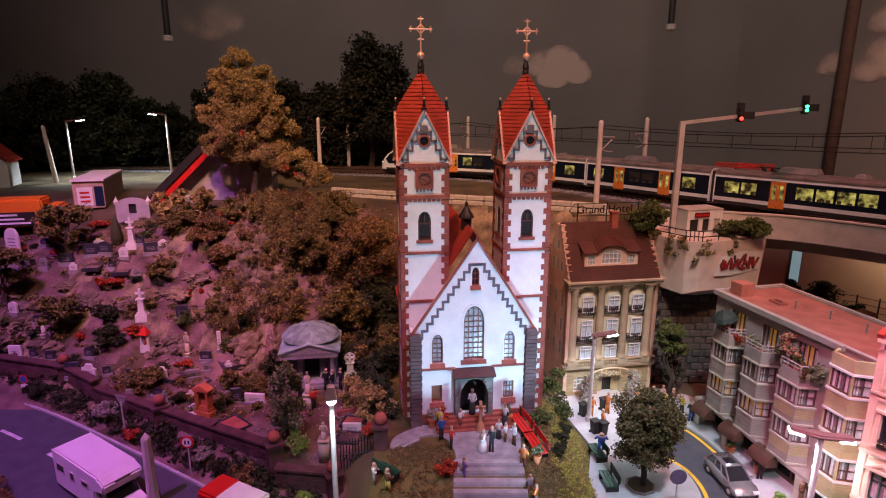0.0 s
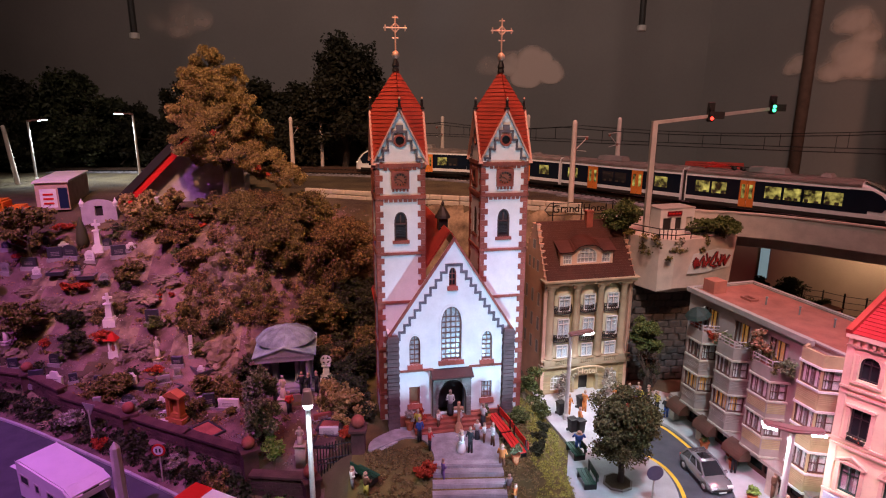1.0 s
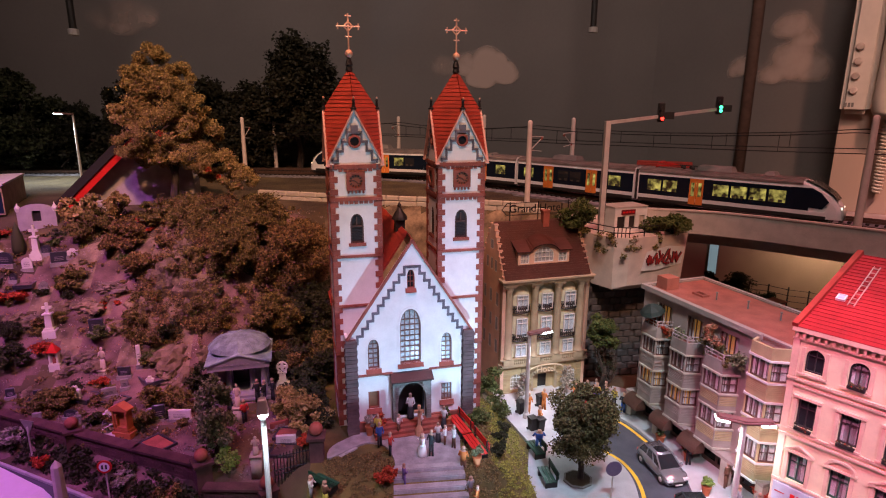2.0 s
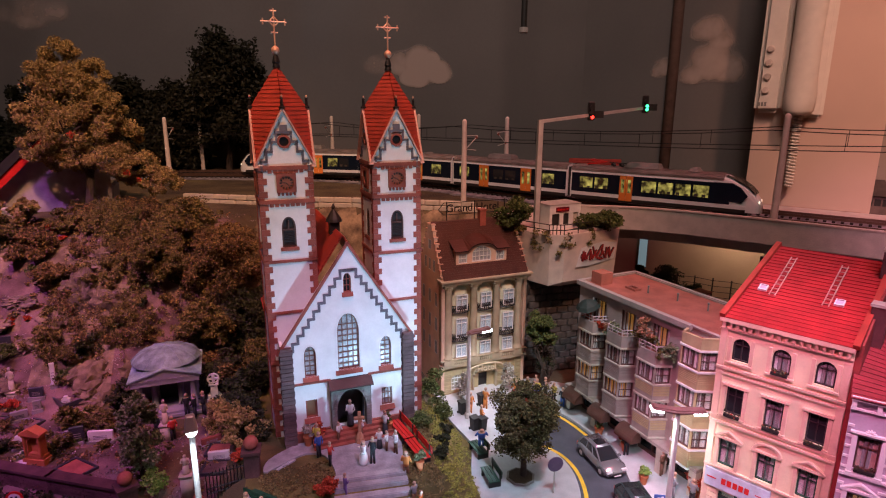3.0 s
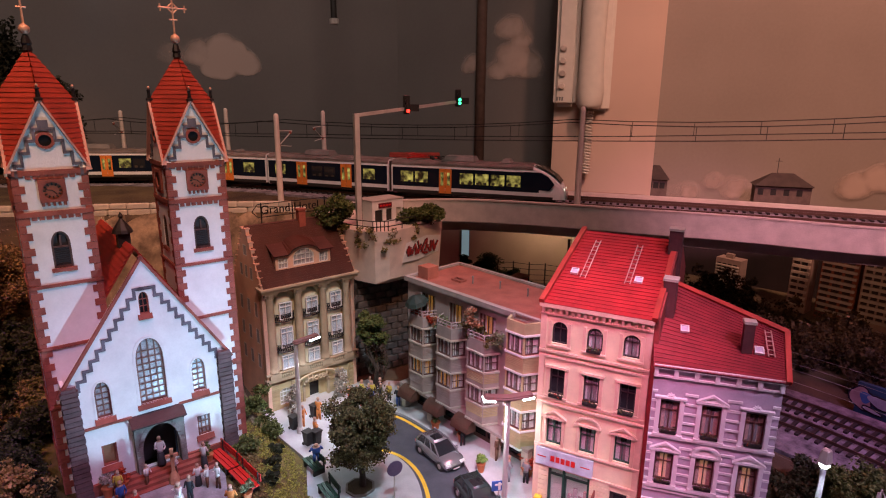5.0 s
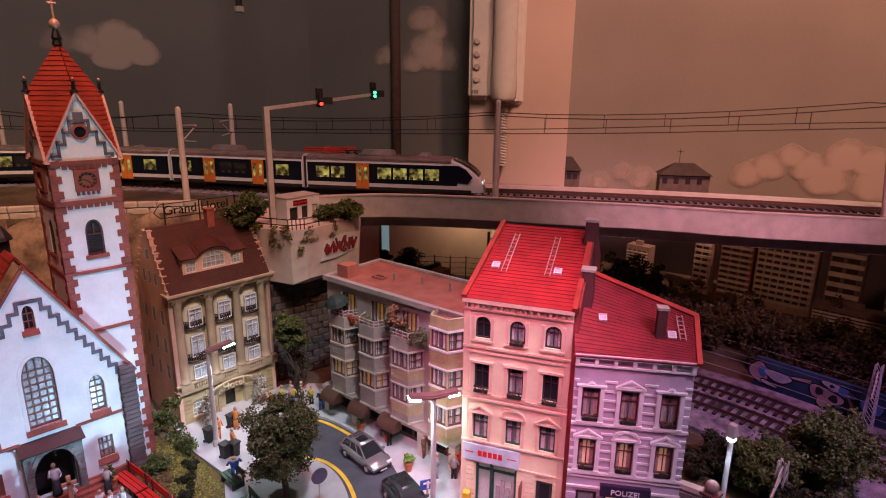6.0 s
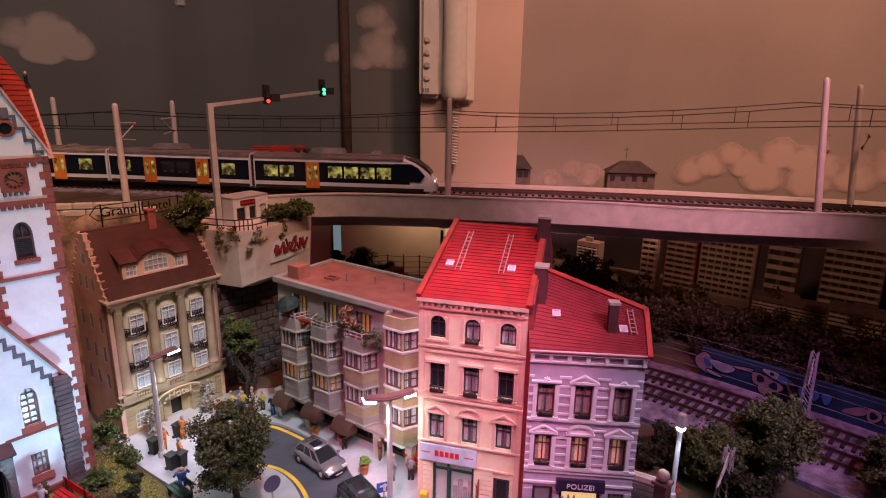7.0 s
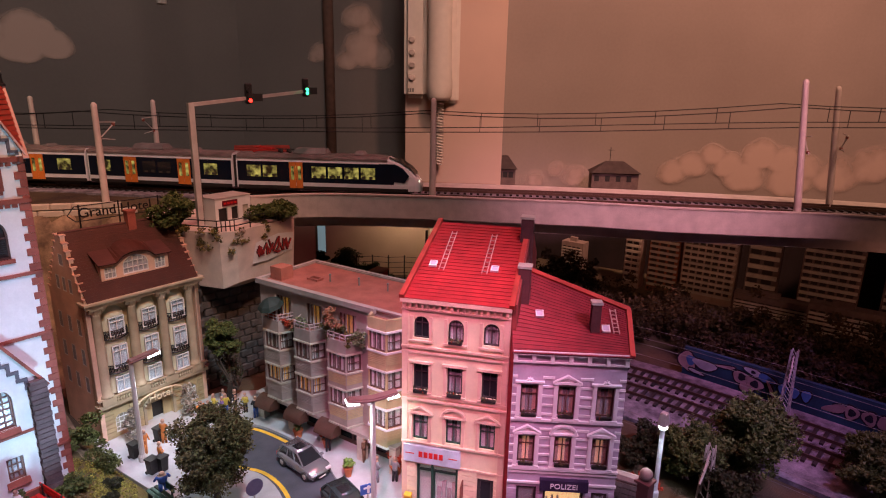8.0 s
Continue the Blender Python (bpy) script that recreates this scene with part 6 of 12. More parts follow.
def train_car(length, nose=0, pantograph=False, label=""):
    """One car, its middle at the origin, heading +x. nose: +1 cab in front, -1 cab behind."""
    car = thing("train_car", label, "train car", group="cars of the train")
    L = length / 2
    bm = BM()
    rows = []
    stations = [(-L, 4.15, 1.5), (L, 4.15, 1.5)]
    cab = [(L - 4.2, 4.15, 1.5), (L - 3.2, 4.05, 1.5), (L - 2.2, 3.7, 1.46), (L - 1.2, 3.05, 1.36), (L - 0.5, 2.35, 1.2), (L - 0.1, 1.75, 0.95), (L + 0.1, 1.2, 0.7)]
    if nose > 0:
        stations = [(-L, 4.15, 1.5)] + cab
    elif nose < 0:
        stations = [(-x, t, h) for x, t, h in cab[::-1]] + [(L, 4.15, 1.5)]
    for x, t, h in stations:
        rows.append(train_section(bm, x, t, h))
    for a, b in zip(rows, rows[1:]):
        for i in range(len(a) - 1):
            bm.faces.new((a[i], b[i], b[i + 1], a[i + 1]))
        bm.faces.new((a[0], a[-1], b[-1], b[0]))
    bm.faces.new(rows[0])
    bm.faces.new(rows[-1][::-1])
    body = part("body", bm, WHITE_GLOSS, car, "white car body")
    bm = BM()
    ends = (-L + (3.4 if nose < 0 else 0.05), L - (3.4 if nose > 0 else 0.05))
    cap = [(-1.5, 3.62), (-1.44, 3.86), (-1.1, 4.14), (0, 4.22), (1.1, 4.14), (1.44, 3.86), (1.5, 3.62)]
    a, b = ([bm.verts.new((x, y, z)) for y, z in cap] for x in ends)
    for i in range(6):
        bm.faces.new((a[i], b[i], b[i + 1], a[i + 1]))
    bmesh.ops.solidify(bm, geom=bm.faces[:], thickness=0.03)
    part("roof", bm, paint("train_roof_grey", (0.30, 0.25, 0.23), 0.6), car, "grey roof")
    x0, x1 = -L + (1.2 if nose < 0 else 0.15), L - (1.2 if nose > 0 else 0.15)
    for s in (-1, 1):
        bm = BM()
        ya, yb = sorted((s * 1.5, s * 1.545))
        box(bm, x0 + (1.5 if nose < 0 else 0), ya, 1.25, x1 - (1.5 if nose > 0 else 0), yb, 3.36)
        band = part("window_band", bm, TRAIN_BAND, car, "dark blue window band")
        bm = BM()
        ya, yb = sorted((s * 1.5, s * 1.55))
        box(bm, x0, ya, 0.86, x1, yb, 1.2)
        part("lower_stripe", bm, WHITE_GLOSS, car)
        bm = BM()
        box(bm, x0, ya, 0.5, x1, yb, 0.84)
        part("skirt", bm, DARK, car, "black skirt panel")
        doors = (-length * 0.2, length * 0.17) if not nose else (-0.17 * nose * length,)
        rnd = random.Random(int(length * 10) + nose)
        x = x0 + 1.0 + (2.0 if nose < 0 else 0)
        while x < x1 - 2.0 - (2.4 if nose > 0 else 0):
            if all(abs(x + 0.75 - d) > 1.6 for d in doors):
                bm = BM()
                ya, yb = sorted((s * 1.53, s * 1.565))
                box(bm, x, ya, 1.75, x + 1.5, yb, 2.95)
                w = part("window", bm, TRAIN_LIT if rnd.random() < (0.9 if nose > 0 else 0.6) else GLASS, band, "lit carriage window")
                bm = BM()
                ya, yb = sorted((s * 1.55, s * 1.58))
                for k in range(2):
                    xx = x + 0.12 + k * 0.8 + rnd.uniform(-0.08, 0.08)
                    box(bm, xx, ya, 1.76, xx + 0.36, yb, 1.92 + rnd.uniform(0, 0.16))
                pieces("seat_back", bm, paint("dim_seat", (0.05, 0.04, 0.03), 0.8), w)
            x += 1.75
        for d in doors:
            bm = BM()
            ya, yb = sorted((s * 1.5, s * 1.59))
            for k in (-0.72, 0.02):
                plate_box = rect(d + k, 0.62, d + k + 0.70, 3.35)
                plate(bm, plate_box, [rect(d + k + 0.17, 1.5, d + k + 0.53, 2.95)], ya, yb)
            dr = part("door", bm, ORANGE, car, "orange double door")
            bm = BM()
            ya, yb = sorted((s * 1.53, s * 1.56))
            box(bm, d - 0.6, ya, 1.45, d + 0.6, yb, 3.0)
            part("pane", bm, TRAIN_LIT, dr)
    for x in ((-L + 2.6, L - 2.6) if length > 8 else (0,)):
        bm = BM()
        box(bm, x - 1.6, -1.25, 0.12, x + 1.6, 1.25, 0.55)
        for k in (-1.0, 1.0):
            for s in (-1, 1):
                lathe(bm, [(0.5, -0.1), (0.5, 0.1)], 14, Matrix.Translation((x + k, s * 0.85, 0.5)) @ Matrix.Rotation(radians(90), 4, "X"))
        part("bogie", bm, DARK, car, "black bogie with wheels")
    bm = BM()
    box(bm, -L + 0.5, -1.2, 0.35, L - (1.5 if nose > 0 else 0.5), 1.2, 0.6)
    part("underframe", bm, DARK, car)
    for x, w, top in (((-length * 0.2, 3.6, 4.72), (length * 0.2, 0.5, 4.42)) if not nose else ((-0.1 * nose * length - 1.8, 3.6, 4.72), (0.14 * nose * length, 1.1, 4.55))):
        bm = BM()
        v = box(bm, x, -0.95, 4.2, x + w, 0.95, top)
        for q in v:
            if q.co.z > 4.4:
                q.co.y *= 0.72
                q.co.x += 0.2 if q.co.x < x + w / 2 else -0.2
        part("roof_unit", bm, paint("roof_unit_grey", (0.20, 0.18, 0.17), 0.6), car, "grey roof equipment box")
    if pantograph:
        bm = BM()
        x = -length * 0.42
        for s in (-0.5, 0.5):
            rod(bm, (x, s, 4.3), (x + 2.0, s, 4.55), 0.06, 5)
            rod(bm, (x + 2.0, s, 4.55), (x + 0.3, s, 4.75), 0.06, 5)
        rod(bm, (x + 0.3, -0.9, 4.78), (x + 0.3, 0.9, 4.78), 0.06, 5)
        rod(bm, (x + 0.1, -0.7, 4.3), (x + 0.1, 0.7, 4.3), 0.1, 5)
        part("pantograph", bm, RED_PAINT, car, "folded red pantograph")
        bm = BM()
        for k in range(4):
            lathe(bm, [(0.16, 4.2), (0.2, 4.35), (0.12, 4.55)], 8, Matrix.Translation((x + 2.6 + k * 0.45, 0.35 * (-1) ** k, 0)))
        box(bm, x + 2.4, -0.08, 4.5, x + 4.3, 0.08, 4.6)
        pieces("roof_insulator", bm, DARK, car)
    if nose:
        k = nose
        bm = BM()
        v = [(L - 3.3, 1.2, 4.0), (L - 2.2, 1.3, 3.66), (L - 1.0, 1.2, 2.9), (L - 0.45, 1.05, 2.32), (L - 0.45, -1.05, 2.32), (L - 1.0, -1.2, 2.9), (L - 2.2, -1.3, 3.66), (L - 3.3, -1.2, 4.0)]
        vs = [bm.verts.new((k * x, y, z + 0.06)) for x, y, z in v]
        for i in range(3):
            bm.faces.new((vs[i], vs[i + 1], vs[6 - i], vs[7 - i]))
        bmesh.ops.solidify(bm, geom=bm.faces[:], thickness=0.05)
        part("windscreen", bm, GLASS, car, "black sloping windscreen")
        for s in (-1, 1):
            bm = BM()
            pts = [(L - 4.3, 1.6), (L - 1.6, 1.5), (L - 1.1, 2.2), (L - 1.8, 3.0), (L - 2.6, 3.4), (L - 4.3, 3.4)]
            ya, yb = sorted((s * 1.42, s * 1.54))
            plate(bm, [(k * x, z) for x, z in pts], [], ya, yb)
            part("cab_side", bm, TRAIN_BAND, car)
            bm = BM()
            lathe(bm, [(0.14, 0), (0.14, 0.08), (0.03, 0.1)], 8, Matrix.Translation((k * (L - 0.15), s * 0.72, 1.6)) @ Matrix.Rotation(radians(90 * k), 4, "Y"))
            part("headlight", bm, glow("headlight_glow", (1, 0.9, 0.7), 1.5), car)
    return car


def train():
    n, gap = 4, 0.35
    s = TRACK_LEN[HEAD]
    for i in range(n):
        length = 19.6 if i in (0, n - 1) else 16.6
        a = place_on(TRACK, TRACK_LEN, s)
        b = place_on(TRACK, TRACK_LEN, s - length)
        car = train_car(length, 1 if i == 0 else -1 if i == n - 1 else 0, i == 0, ("leading" if i == 0 else "trailing" if i == n - 1 else "middle") + " white and dark blue railcar with orange doors")
        mid = (a + b) / 2
        d = a - b
        car.matrix_basis = pose(mid.x * CM, mid.y * CM, RAIL_TOP * CM, 0, 0, math.degrees(math.atan2(d.y, d.x)))
        s -= length + gap
        if i < n - 1:
            bm = BM()
            box(bm, -length / 2 - gap - 0.2, -1.2, 0.6, -length / 2 + 0.2, 1.2, 3.9)
            part("gangway", bm, DARK, car, "black gangway bellows")


train()


MAST_PALE = paint("pale_mast_paint", (0.62, 0.52, 0.46), 0.6, vary=0.12)


def mast(x, y, z1, z0=10.4, lean=(0, 0), arm=None):
    m = thing("catenary_mast", "pale tapered catenary mast with a rounded top", "catenary mast", x, y, z0, 0, "catenary masts")
    bm = BM()
    h = z1 - z0
    lathe(bm, [(0.36, 0), (0.34, 0.3), (0.31, h * 0.5), (0.27, h - 0.5), (0.27, h - 0.2), (0.15, h - 0.04), (0.02, h)], 10)
    for v in bm.verts:
        v.co.x += lean[0] * v.co.z / h
        v.co.y += lean[1] * v.co.z / h
    part("post", bm, MAST_PALE, m, "pale tapered post", smooth=True)
    bm = BM()
    box(bm, -0.55, -0.55, -0.1, 0.55, 0.55, 0.12)
    part("base_plate", bm, CONCRETE, m)
    if arm:
        bm = BM()
        ax, ay = arm
        rod(bm, (0, 0, 6.4), (ax, ay, 8.0), 0.06, 5)
        rod(bm, (0, 0, 8.1), (ax, ay, 8.0), 0.05, 5)
        rod(bm, (0, 0, 6.6), (ax * 0.9, ay * 0.9, 6.35), 0.05, 5)
        part("bracket_arm", bm, STEEL, m, "thin bracket arm")
        bm = BM()
        for t in (0.12, 0.88):
            lathe(bm, [(0.13, -0.15), (0.17, 0), (0.13, 0.15)], 8, Matrix.Translation((ax * t, ay * t, 6.4 + 1.6 * t)))
        part("insulator", bm, RED_STONE, m)
    return m


WIRE = IRON
mast(17.5, 66.0, 20.3, arm=(2.0, 1.4))
mast(25.9, 75.7, 20.4, arm=(-1.8, -1.4))
mast(16.5, 88.5, 20.5)
mast(-19.4, 92.3, 20.0, arm=(0.6, 2.5))
mast(-17.2, 107, 20.2)
mast(4.2, 100.5, 20.0, arm=(-1.2, -2.4))
mast(42.8, 47.1, 21.3, arm=(1.6, 1.6))
mast(65.8, 19.6, 23.7, lean=(-0.30, 1.20), arm=(2.2, 1.2))
mast(75.2, 19.1, 23.3, lean=(-0.30, 1.10), arm=(-1.6, -0.8))
mast(-57.5, 86.5, 18.9, lean=(-0.8, 0.0))


def catenary(line, label):
    """Carrying wire above, contact wire below, droppers between."""
    c = thing("overhead_wire", label, "overhead wire")
    rise = [(20, -0.6), (38, -0.2), (45, 0.05), (53, 0.45), (60, 1.0), (66, 1.45), (80, 2.4)]
    lens = arc_lengths(line)
    hung = ((-62, 104), (-40, 103), (-19, 98), (3, 95), (19, 79), (43.5, 50), (66.5, 21), (79, -2))
    spans = [min(range(len(line)), key=lambda i: math.hypot(line[i][0] - x, line[i][1] - y)) for x, y in hung]
    spans = [lens[i] for i in spans]
    bm, b2, over, under = BM(), BM(), [], []
    for a, b in zip(spans, spans[1:]):
        if b > lens[-1]:
            break
        pa, pb = place_on(line, lens, a), place_on(line, lens, b)
        n = 6
        for i in range(n + 1):
            t = i / n
            p = pa.lerp(pb, t)
            low = 17.75 + along(rise, p.x)
            q = Vector((p.x, p.y, low + 1.9 - 0.6 * 4 * t * (1 - t)))
            if not over or (over[-1] - q).length > 0.01:
                over.append(q)
                under.append((p.x, p.y, low))
            if 0 < i < n:
                b3 = BM()
                rod(b3, q, (p.x, p.y, low), 0.04, 4)
                part("dropper", b3, WIRE, c)
    tube(bm, over, 0.045)
    tube(b2, under, 0.045)
    part("carrying_wire", bm, WIRE, c)
    part("contact_wire", b2, WIRE, c)


catenary(TRACK, "thin black overhead wire above the track")
catenary(offset(TRACK, 5.2), "second thin black overhead wire")


# ---------- bastion with signal, kiosk ----------
def bastion():
    b = thing("bastion", "painted concrete bastion on a stone pier", "bastion", kind="structure")
    top = [(17.0, 54.5), (20.9, 48.7), (22.2, 48.3), (28.6, 50.2), (29.5, 56), (20, 62)]
    low = [(18.0, 54.5), (21.2, 49.2), (22.4, 48.8), (28.4, 50.4), (28.8, 56), (20.5, 61)]
    bm = BM()
    a = [bm.verts.new((x, y, 10.6)) for x, y in top]
    c = [bm.verts.new((x, y, 5.9 - 0.25 * math.sin(i * 2.0))) for i, (x, y) in enumerate(low)]
    d = [bm.verts.new((x + (23.5 - x) * 0.25, y + (54 - y) * 0.25, 5.3)) for x, y in low]
    for i in range(6):
        j = (i + 1) % 6
        bm.faces.new((c[i], c[j], a[j], a[i]))
        bm.faces.new((d[i], d[j], c[j], c[i]))
    bm.faces.new(a)
    bm.faces.new(d[::-1])
    part("parapet_body", bm, paint("apricot_concrete", (0.60, 0.50, 0.43), 0.85, vary=0.15, bump=0.3), b, "pale plastered bastion wall")
    rnd = random.Random(3)
    for face in range(2):
        for r in range(16):
            z = STREET + r * 0.68
            for k in range(5):
                w = 1.15
                off = (r % 2) * 0.5
                bm = BM() if (face, r, k) == (0, 0, 0) else None
                if bm:
                    box(bm, 0, 0, 0, 1.1, 0.5, 0.62)
                    bmesh.ops.bevel(bm, geom=bm.edges[:], offset=0.06, segments=1, affect="EDGES")
                    first = part("stone", bm, paint("dark_pier_stone", (0.12, 0.095, 0.085), 0.9, vary=0.45, bump=0.5), b)
                    st = first
                else:
                    st = sibling(first, "stone", b)
                if face == 0:
                    p, rz = (20.4 + k * w - off, 51.5 + rnd.uniform(-0.06, 0.06)), 8
                else:
                    p, rz = (20.2 + rnd.uniform(-0.06, 0.06) - k * 0.75, 51.5 + k * 0.9 - off * 0.6), 130
                st.matrix_basis = pose(p[0] * CM, p[1] * CM, z * CM, 0, 0, rz)
    bm = BM()
    box(bm, 20.2, 51.9, STREET, 26, 60, 6)
    part("pier_core", bm, DARK, b)
    # painted tag, drawn as plain strokes
    bm = BM()
    plate(bm, [(-0.4, -0.3), (1.4, -0.35), (4.3, 0.0), (4.5, 1.6), (2.6, 1.85), (0.0, 1.5)], [], 0.0, 0.02)
    t = part("tag_patch", bm, OFFWHITE, b, "pale patch behind the sprayed tag")
    t.matrix_basis = pose(24.1 * CM, 49.0 * CM, 7.7 * CM, 4, 0, 16.5)
    bm = BM()
    rnd = random.Random(8)
    for i in range(7):
        x = i * 0.56
        for j in range(4):
            p = Vector((x + rnd.uniform(-0.1, 0.35), -0.02, rnd.uniform(0.0, 0.6)))
            q = p + Vector((rnd.choice((-0.3, 0.0, 0.42, 0.5)), 0, rnd.choice((0.05, 0.5, 0.9))))
            rod(bm, p, q, 0.075, 5)
    t = part("painted_tag", bm, paint("dull_red_spray", (0.30, 0.015, 0.015), 0.7), b, "red and black sprayed tag without readable letters")
    t.matrix_basis = pose(24.2 * CM, 48.96 * CM, 7.85 * CM, 4, 0, 16.5)
    bm = BM()
    rnd = random.Random(8)
    for i in range(7):
        x = i * 0.56
        for j in range(4):
            p = Vector((x + rnd.uniform(-0.1, 0.35), 0.05, rnd.uniform(0.0, 0.6)))
            q = p + Vector((rnd.choice((-0.3, 0.0, 0.42, 0.5)), 0, rnd.choice((0.05, 0.5, 0.9))))
            rod(bm, p, q, 0.13, 5)
    t = part("tag_shadow", bm, DARK, b)
    t.matrix_basis = pose(24.2 * CM, 48.98 * CM, 7.85 * CM, 4, 0, 16.5)
    # railing
    bm = BM()
    line = [(17.3, 54.2), (20.9, 48.9), (22.2, 48.55), (28.5, 50.4)]
    for p, q in zip(line, line[1:]):
        for z in (11.0, 11.5):
            rod(bm, (*p, z), (*q, z), 0.05, 5)
        n = 4
        for i in range(n + 1):
            x, y = p[0] + (q[0] - p[0]) * i / n, p[1] + (q[1] - p[1]) * i / n
            rod(bm, (x, y, 10.6), (x, y, 11.5), 0.045, 5)
    part("railing", bm, IRON, b, "thin black railing")


bastion()


def kiosk():
    k = thing("kiosk", "small white lineside kiosk with posters", "kiosk", 21.6, 50.6, 10.6, 14)
    bm = BM()
    plate(bm, rect(0, 0, 3.6, 2.3), [rect(0.3, 0.4, 1.2, 1.5), rect(1.6, 0.4, 2.3, 1.5), rect(2.75, 0.1, 3.35, 1.5)], 0, 0.15)
    box(bm, 0, 0.15, 0, 0.15, 2.2, 2.3)
    box(bm, 3.45, 0.15, 0, 3.6, 2.2, 2.3)
    box(bm, 0.15, 2.05, 0, 3.45, 2.2, 2.3)
    part("wall", bm, OFFWHITE, k, "white kiosk wall")
    bm = BM()
    box(bm, -0.04, -0.05, 2.3, 3.64, 2.25, 2.38)
    part("roof", bm, STEEL, k)
    for x0, x1, mat in ((0.3, 1.2, DARK), (1.6, 2.3, DARK), (2.75, 3.35, PALE_STONE)):
        bm = BM()
        box(bm, x0 + 0.05, 0.08, 0.42, x1 - 0.05, 0.12, 1.45)
        part("poster", bm, mat, k)
    bm = BM()
    box(bm, 0.7, -0.08, 1.65, 2.2, 0.0, 2.1)
    part("sign", bm, paint("dark_red_sign", (0.16, 0.01, 0.02), 0.5), k, "dark red sign with plain bars")
    bm = BM()
    for i in range(4):
        box(bm, 0.8 + i * 0.34, -0.1, 1.8, 1.05 + i * 0.34, -0.08, 1.95)
    part("sign_bar", bm, RED_PAINT, k)


kiosk()


def signal_gantry():
    g = thing("signal_gantry", "grey bracket gantry with a red and a green signal", "railway signal", 20.65, 51.45, 10.6)
    bm = BM()
    box(bm, -0.22, -0.22, 0, 0.22, 0.22, 10.0)
    part("pole", bm, STEEL, g, "square steel pole")
    bm = BM()
    d = Vector((13.75, 5.55, 1.2))
    m = Matrix.Translation((0, 0, 9.85)) @ Matrix.Rotation(math.atan2(d.y, d.x), 4, "Z") @ Matrix.Rotation(-math.atan2(d.z, 14.8), 4, "Y")
    box(bm, -0.2, -0.14, -0.14, 14.4, 0.14, 0.14, m)
    part("arm", bm, STEEL, g, "long steel arm")
    bm = BM()
    rod(bm, (0.28, -0.05, 0), (0.28, -0.05, 9.7), 0.05, 5)
    part("cable", bm, DARK, g)
    for t, lit, nm in ((0.44, SIGNAL_RED, "red"), (0.99, SIGNAL_GREEN, "green")):
        p = d * t + Vector((0, 0, 9.9))
        bm = BM()
        box(bm, -0.32, -0.35, -0.55, 0.32, 0.0, 1.2)
        bmesh.ops.bevel(bm, geom=bm.edges[:], offset=0.08, segments=1, affect="EDGES")
        for z in (-0.25, 0.2, 0.65):
            lathe(bm, [(0.2, 0), (0.22, 0.3)], 8, Matrix.Translation((0, -0.35, z)) @ Matrix.Rotation(radians(90), 4, "X"))
        s = part("signal_head", bm, DARK, g, "black signal head lit " + nm)
        s.matrix_basis = pose(p.x * CM, p.y * CM, p.z * CM, 0, 0, -12)
        bm = BM()
        for z in ((-0.25,) if nm == "red" else (-0.2, 0.15)):
            lathe(bm, [(0.17, 0), (0.15, 0.1), (0.03, 0.14)], 10, Matrix.Translation((0.05, -0.62, z)) @ Matrix.Rotation(radians(90), 4, "X"))
        part("lens", bm, lit, s)
        bm = BM()
        box(bm, 0.35, -0.3, -0.3, 1.2, 0.1, 0.35)
        part("signal_box", bm, DARK, s)


signal_gantry()

# stone retaining wall with an arch behind the church
wall_line = [(-14.5, 74.6), (-4, 70.2), (8, 66.3), (17.5, 62.0)]
rw = thing("retaining_wall", "pale stone retaining wall of the railway", "retaining wall", kind="structure")
rnd = random.Random(11)
seg_a = None
for (x0, y0), (x1, y1) in zip(wall_line, wall_line[1:]):
    L = math.hypot(x1 - x0, y1 - y0)
    rz = math.degrees(math.atan2(y1 - y0, x1 - x0))
    bm = BM()
    holes = [arch(L * 0.1 + 0.4, 3.0, L * 0.1 + 6.0, 6.4, 9.0, 8)] if y0 == 70.2 else []
    plate(bm, rect(0, 1, L, 11.4), holes, 0.35, 1.2)
    w = part("wall_core", bm, PALE_STONE, rw)
    w.matrix_basis = pose(x0 * CM, y0 * CM, 0, 0, 0, rz)
    for r in range(7):
        x = -0.8 * (r % 2)
        while x < L - 0.3:
            wd = rnd.uniform(1.5, 2.6)
            z = 11.6 - (r + 1) * 0.62
            if not (holes and z < 9.2 and x + wd > L * 0.1 and x < L * 0.1 + 6.4):
                if seg_a is None:
                    bm = BM()
                    box(bm, 0.03, 0, 0.03, 1.0, 0.5, 0.59)
                    bmesh.ops.bevel(bm, geom=bm.edges[:], offset=0.07, segments=1, affect="EDGES")
                    seg_a = part("stone", bm, PALE_STONE, rw)
                    st = seg_a
                else:
                    st = sibling(seg_a, "stone", rw)
                c, s = math.cos(radians(rz)), math.sin(radians(rz))
                st.matrix_basis = pose((x0 + c * x) * CM, (y0 + s * x) * CM, z * CM, rnd.uniform(-1, 1), 0, rz + rnd.uniform(-1, 1)) @ Matrix.Diagonal((wd, 1, 1, 1))
            x += wd
bm = BM()
L = math.hypot(12, 3.9)
for i in range(13):
    a = math.pi * (i + 0.5) / 13
    m = Matrix.Translation((L * 0.1 + 3.2 - 3.15 * math.cos(a), 0.1, 6.2 + 3.0 * math.sin(a))) @ Matrix.Rotation(a - math.pi / 2, 4, "Y")
    box(bm, -0.36, -0.1, -0.35, 0.36, 0.5, 0.35, m)
t = part("arch_stone", bm, paint("red_arch_stone", (0.36, 0.13, 0.08), 0.8, vary=0.3), rw, "red wedge stones of the tunnel arch")
t.matrix_basis = pose(-4 * CM, 70.2 * CM, 0, 0, 0, math.degrees(math.atan2(-3.9, 12)))


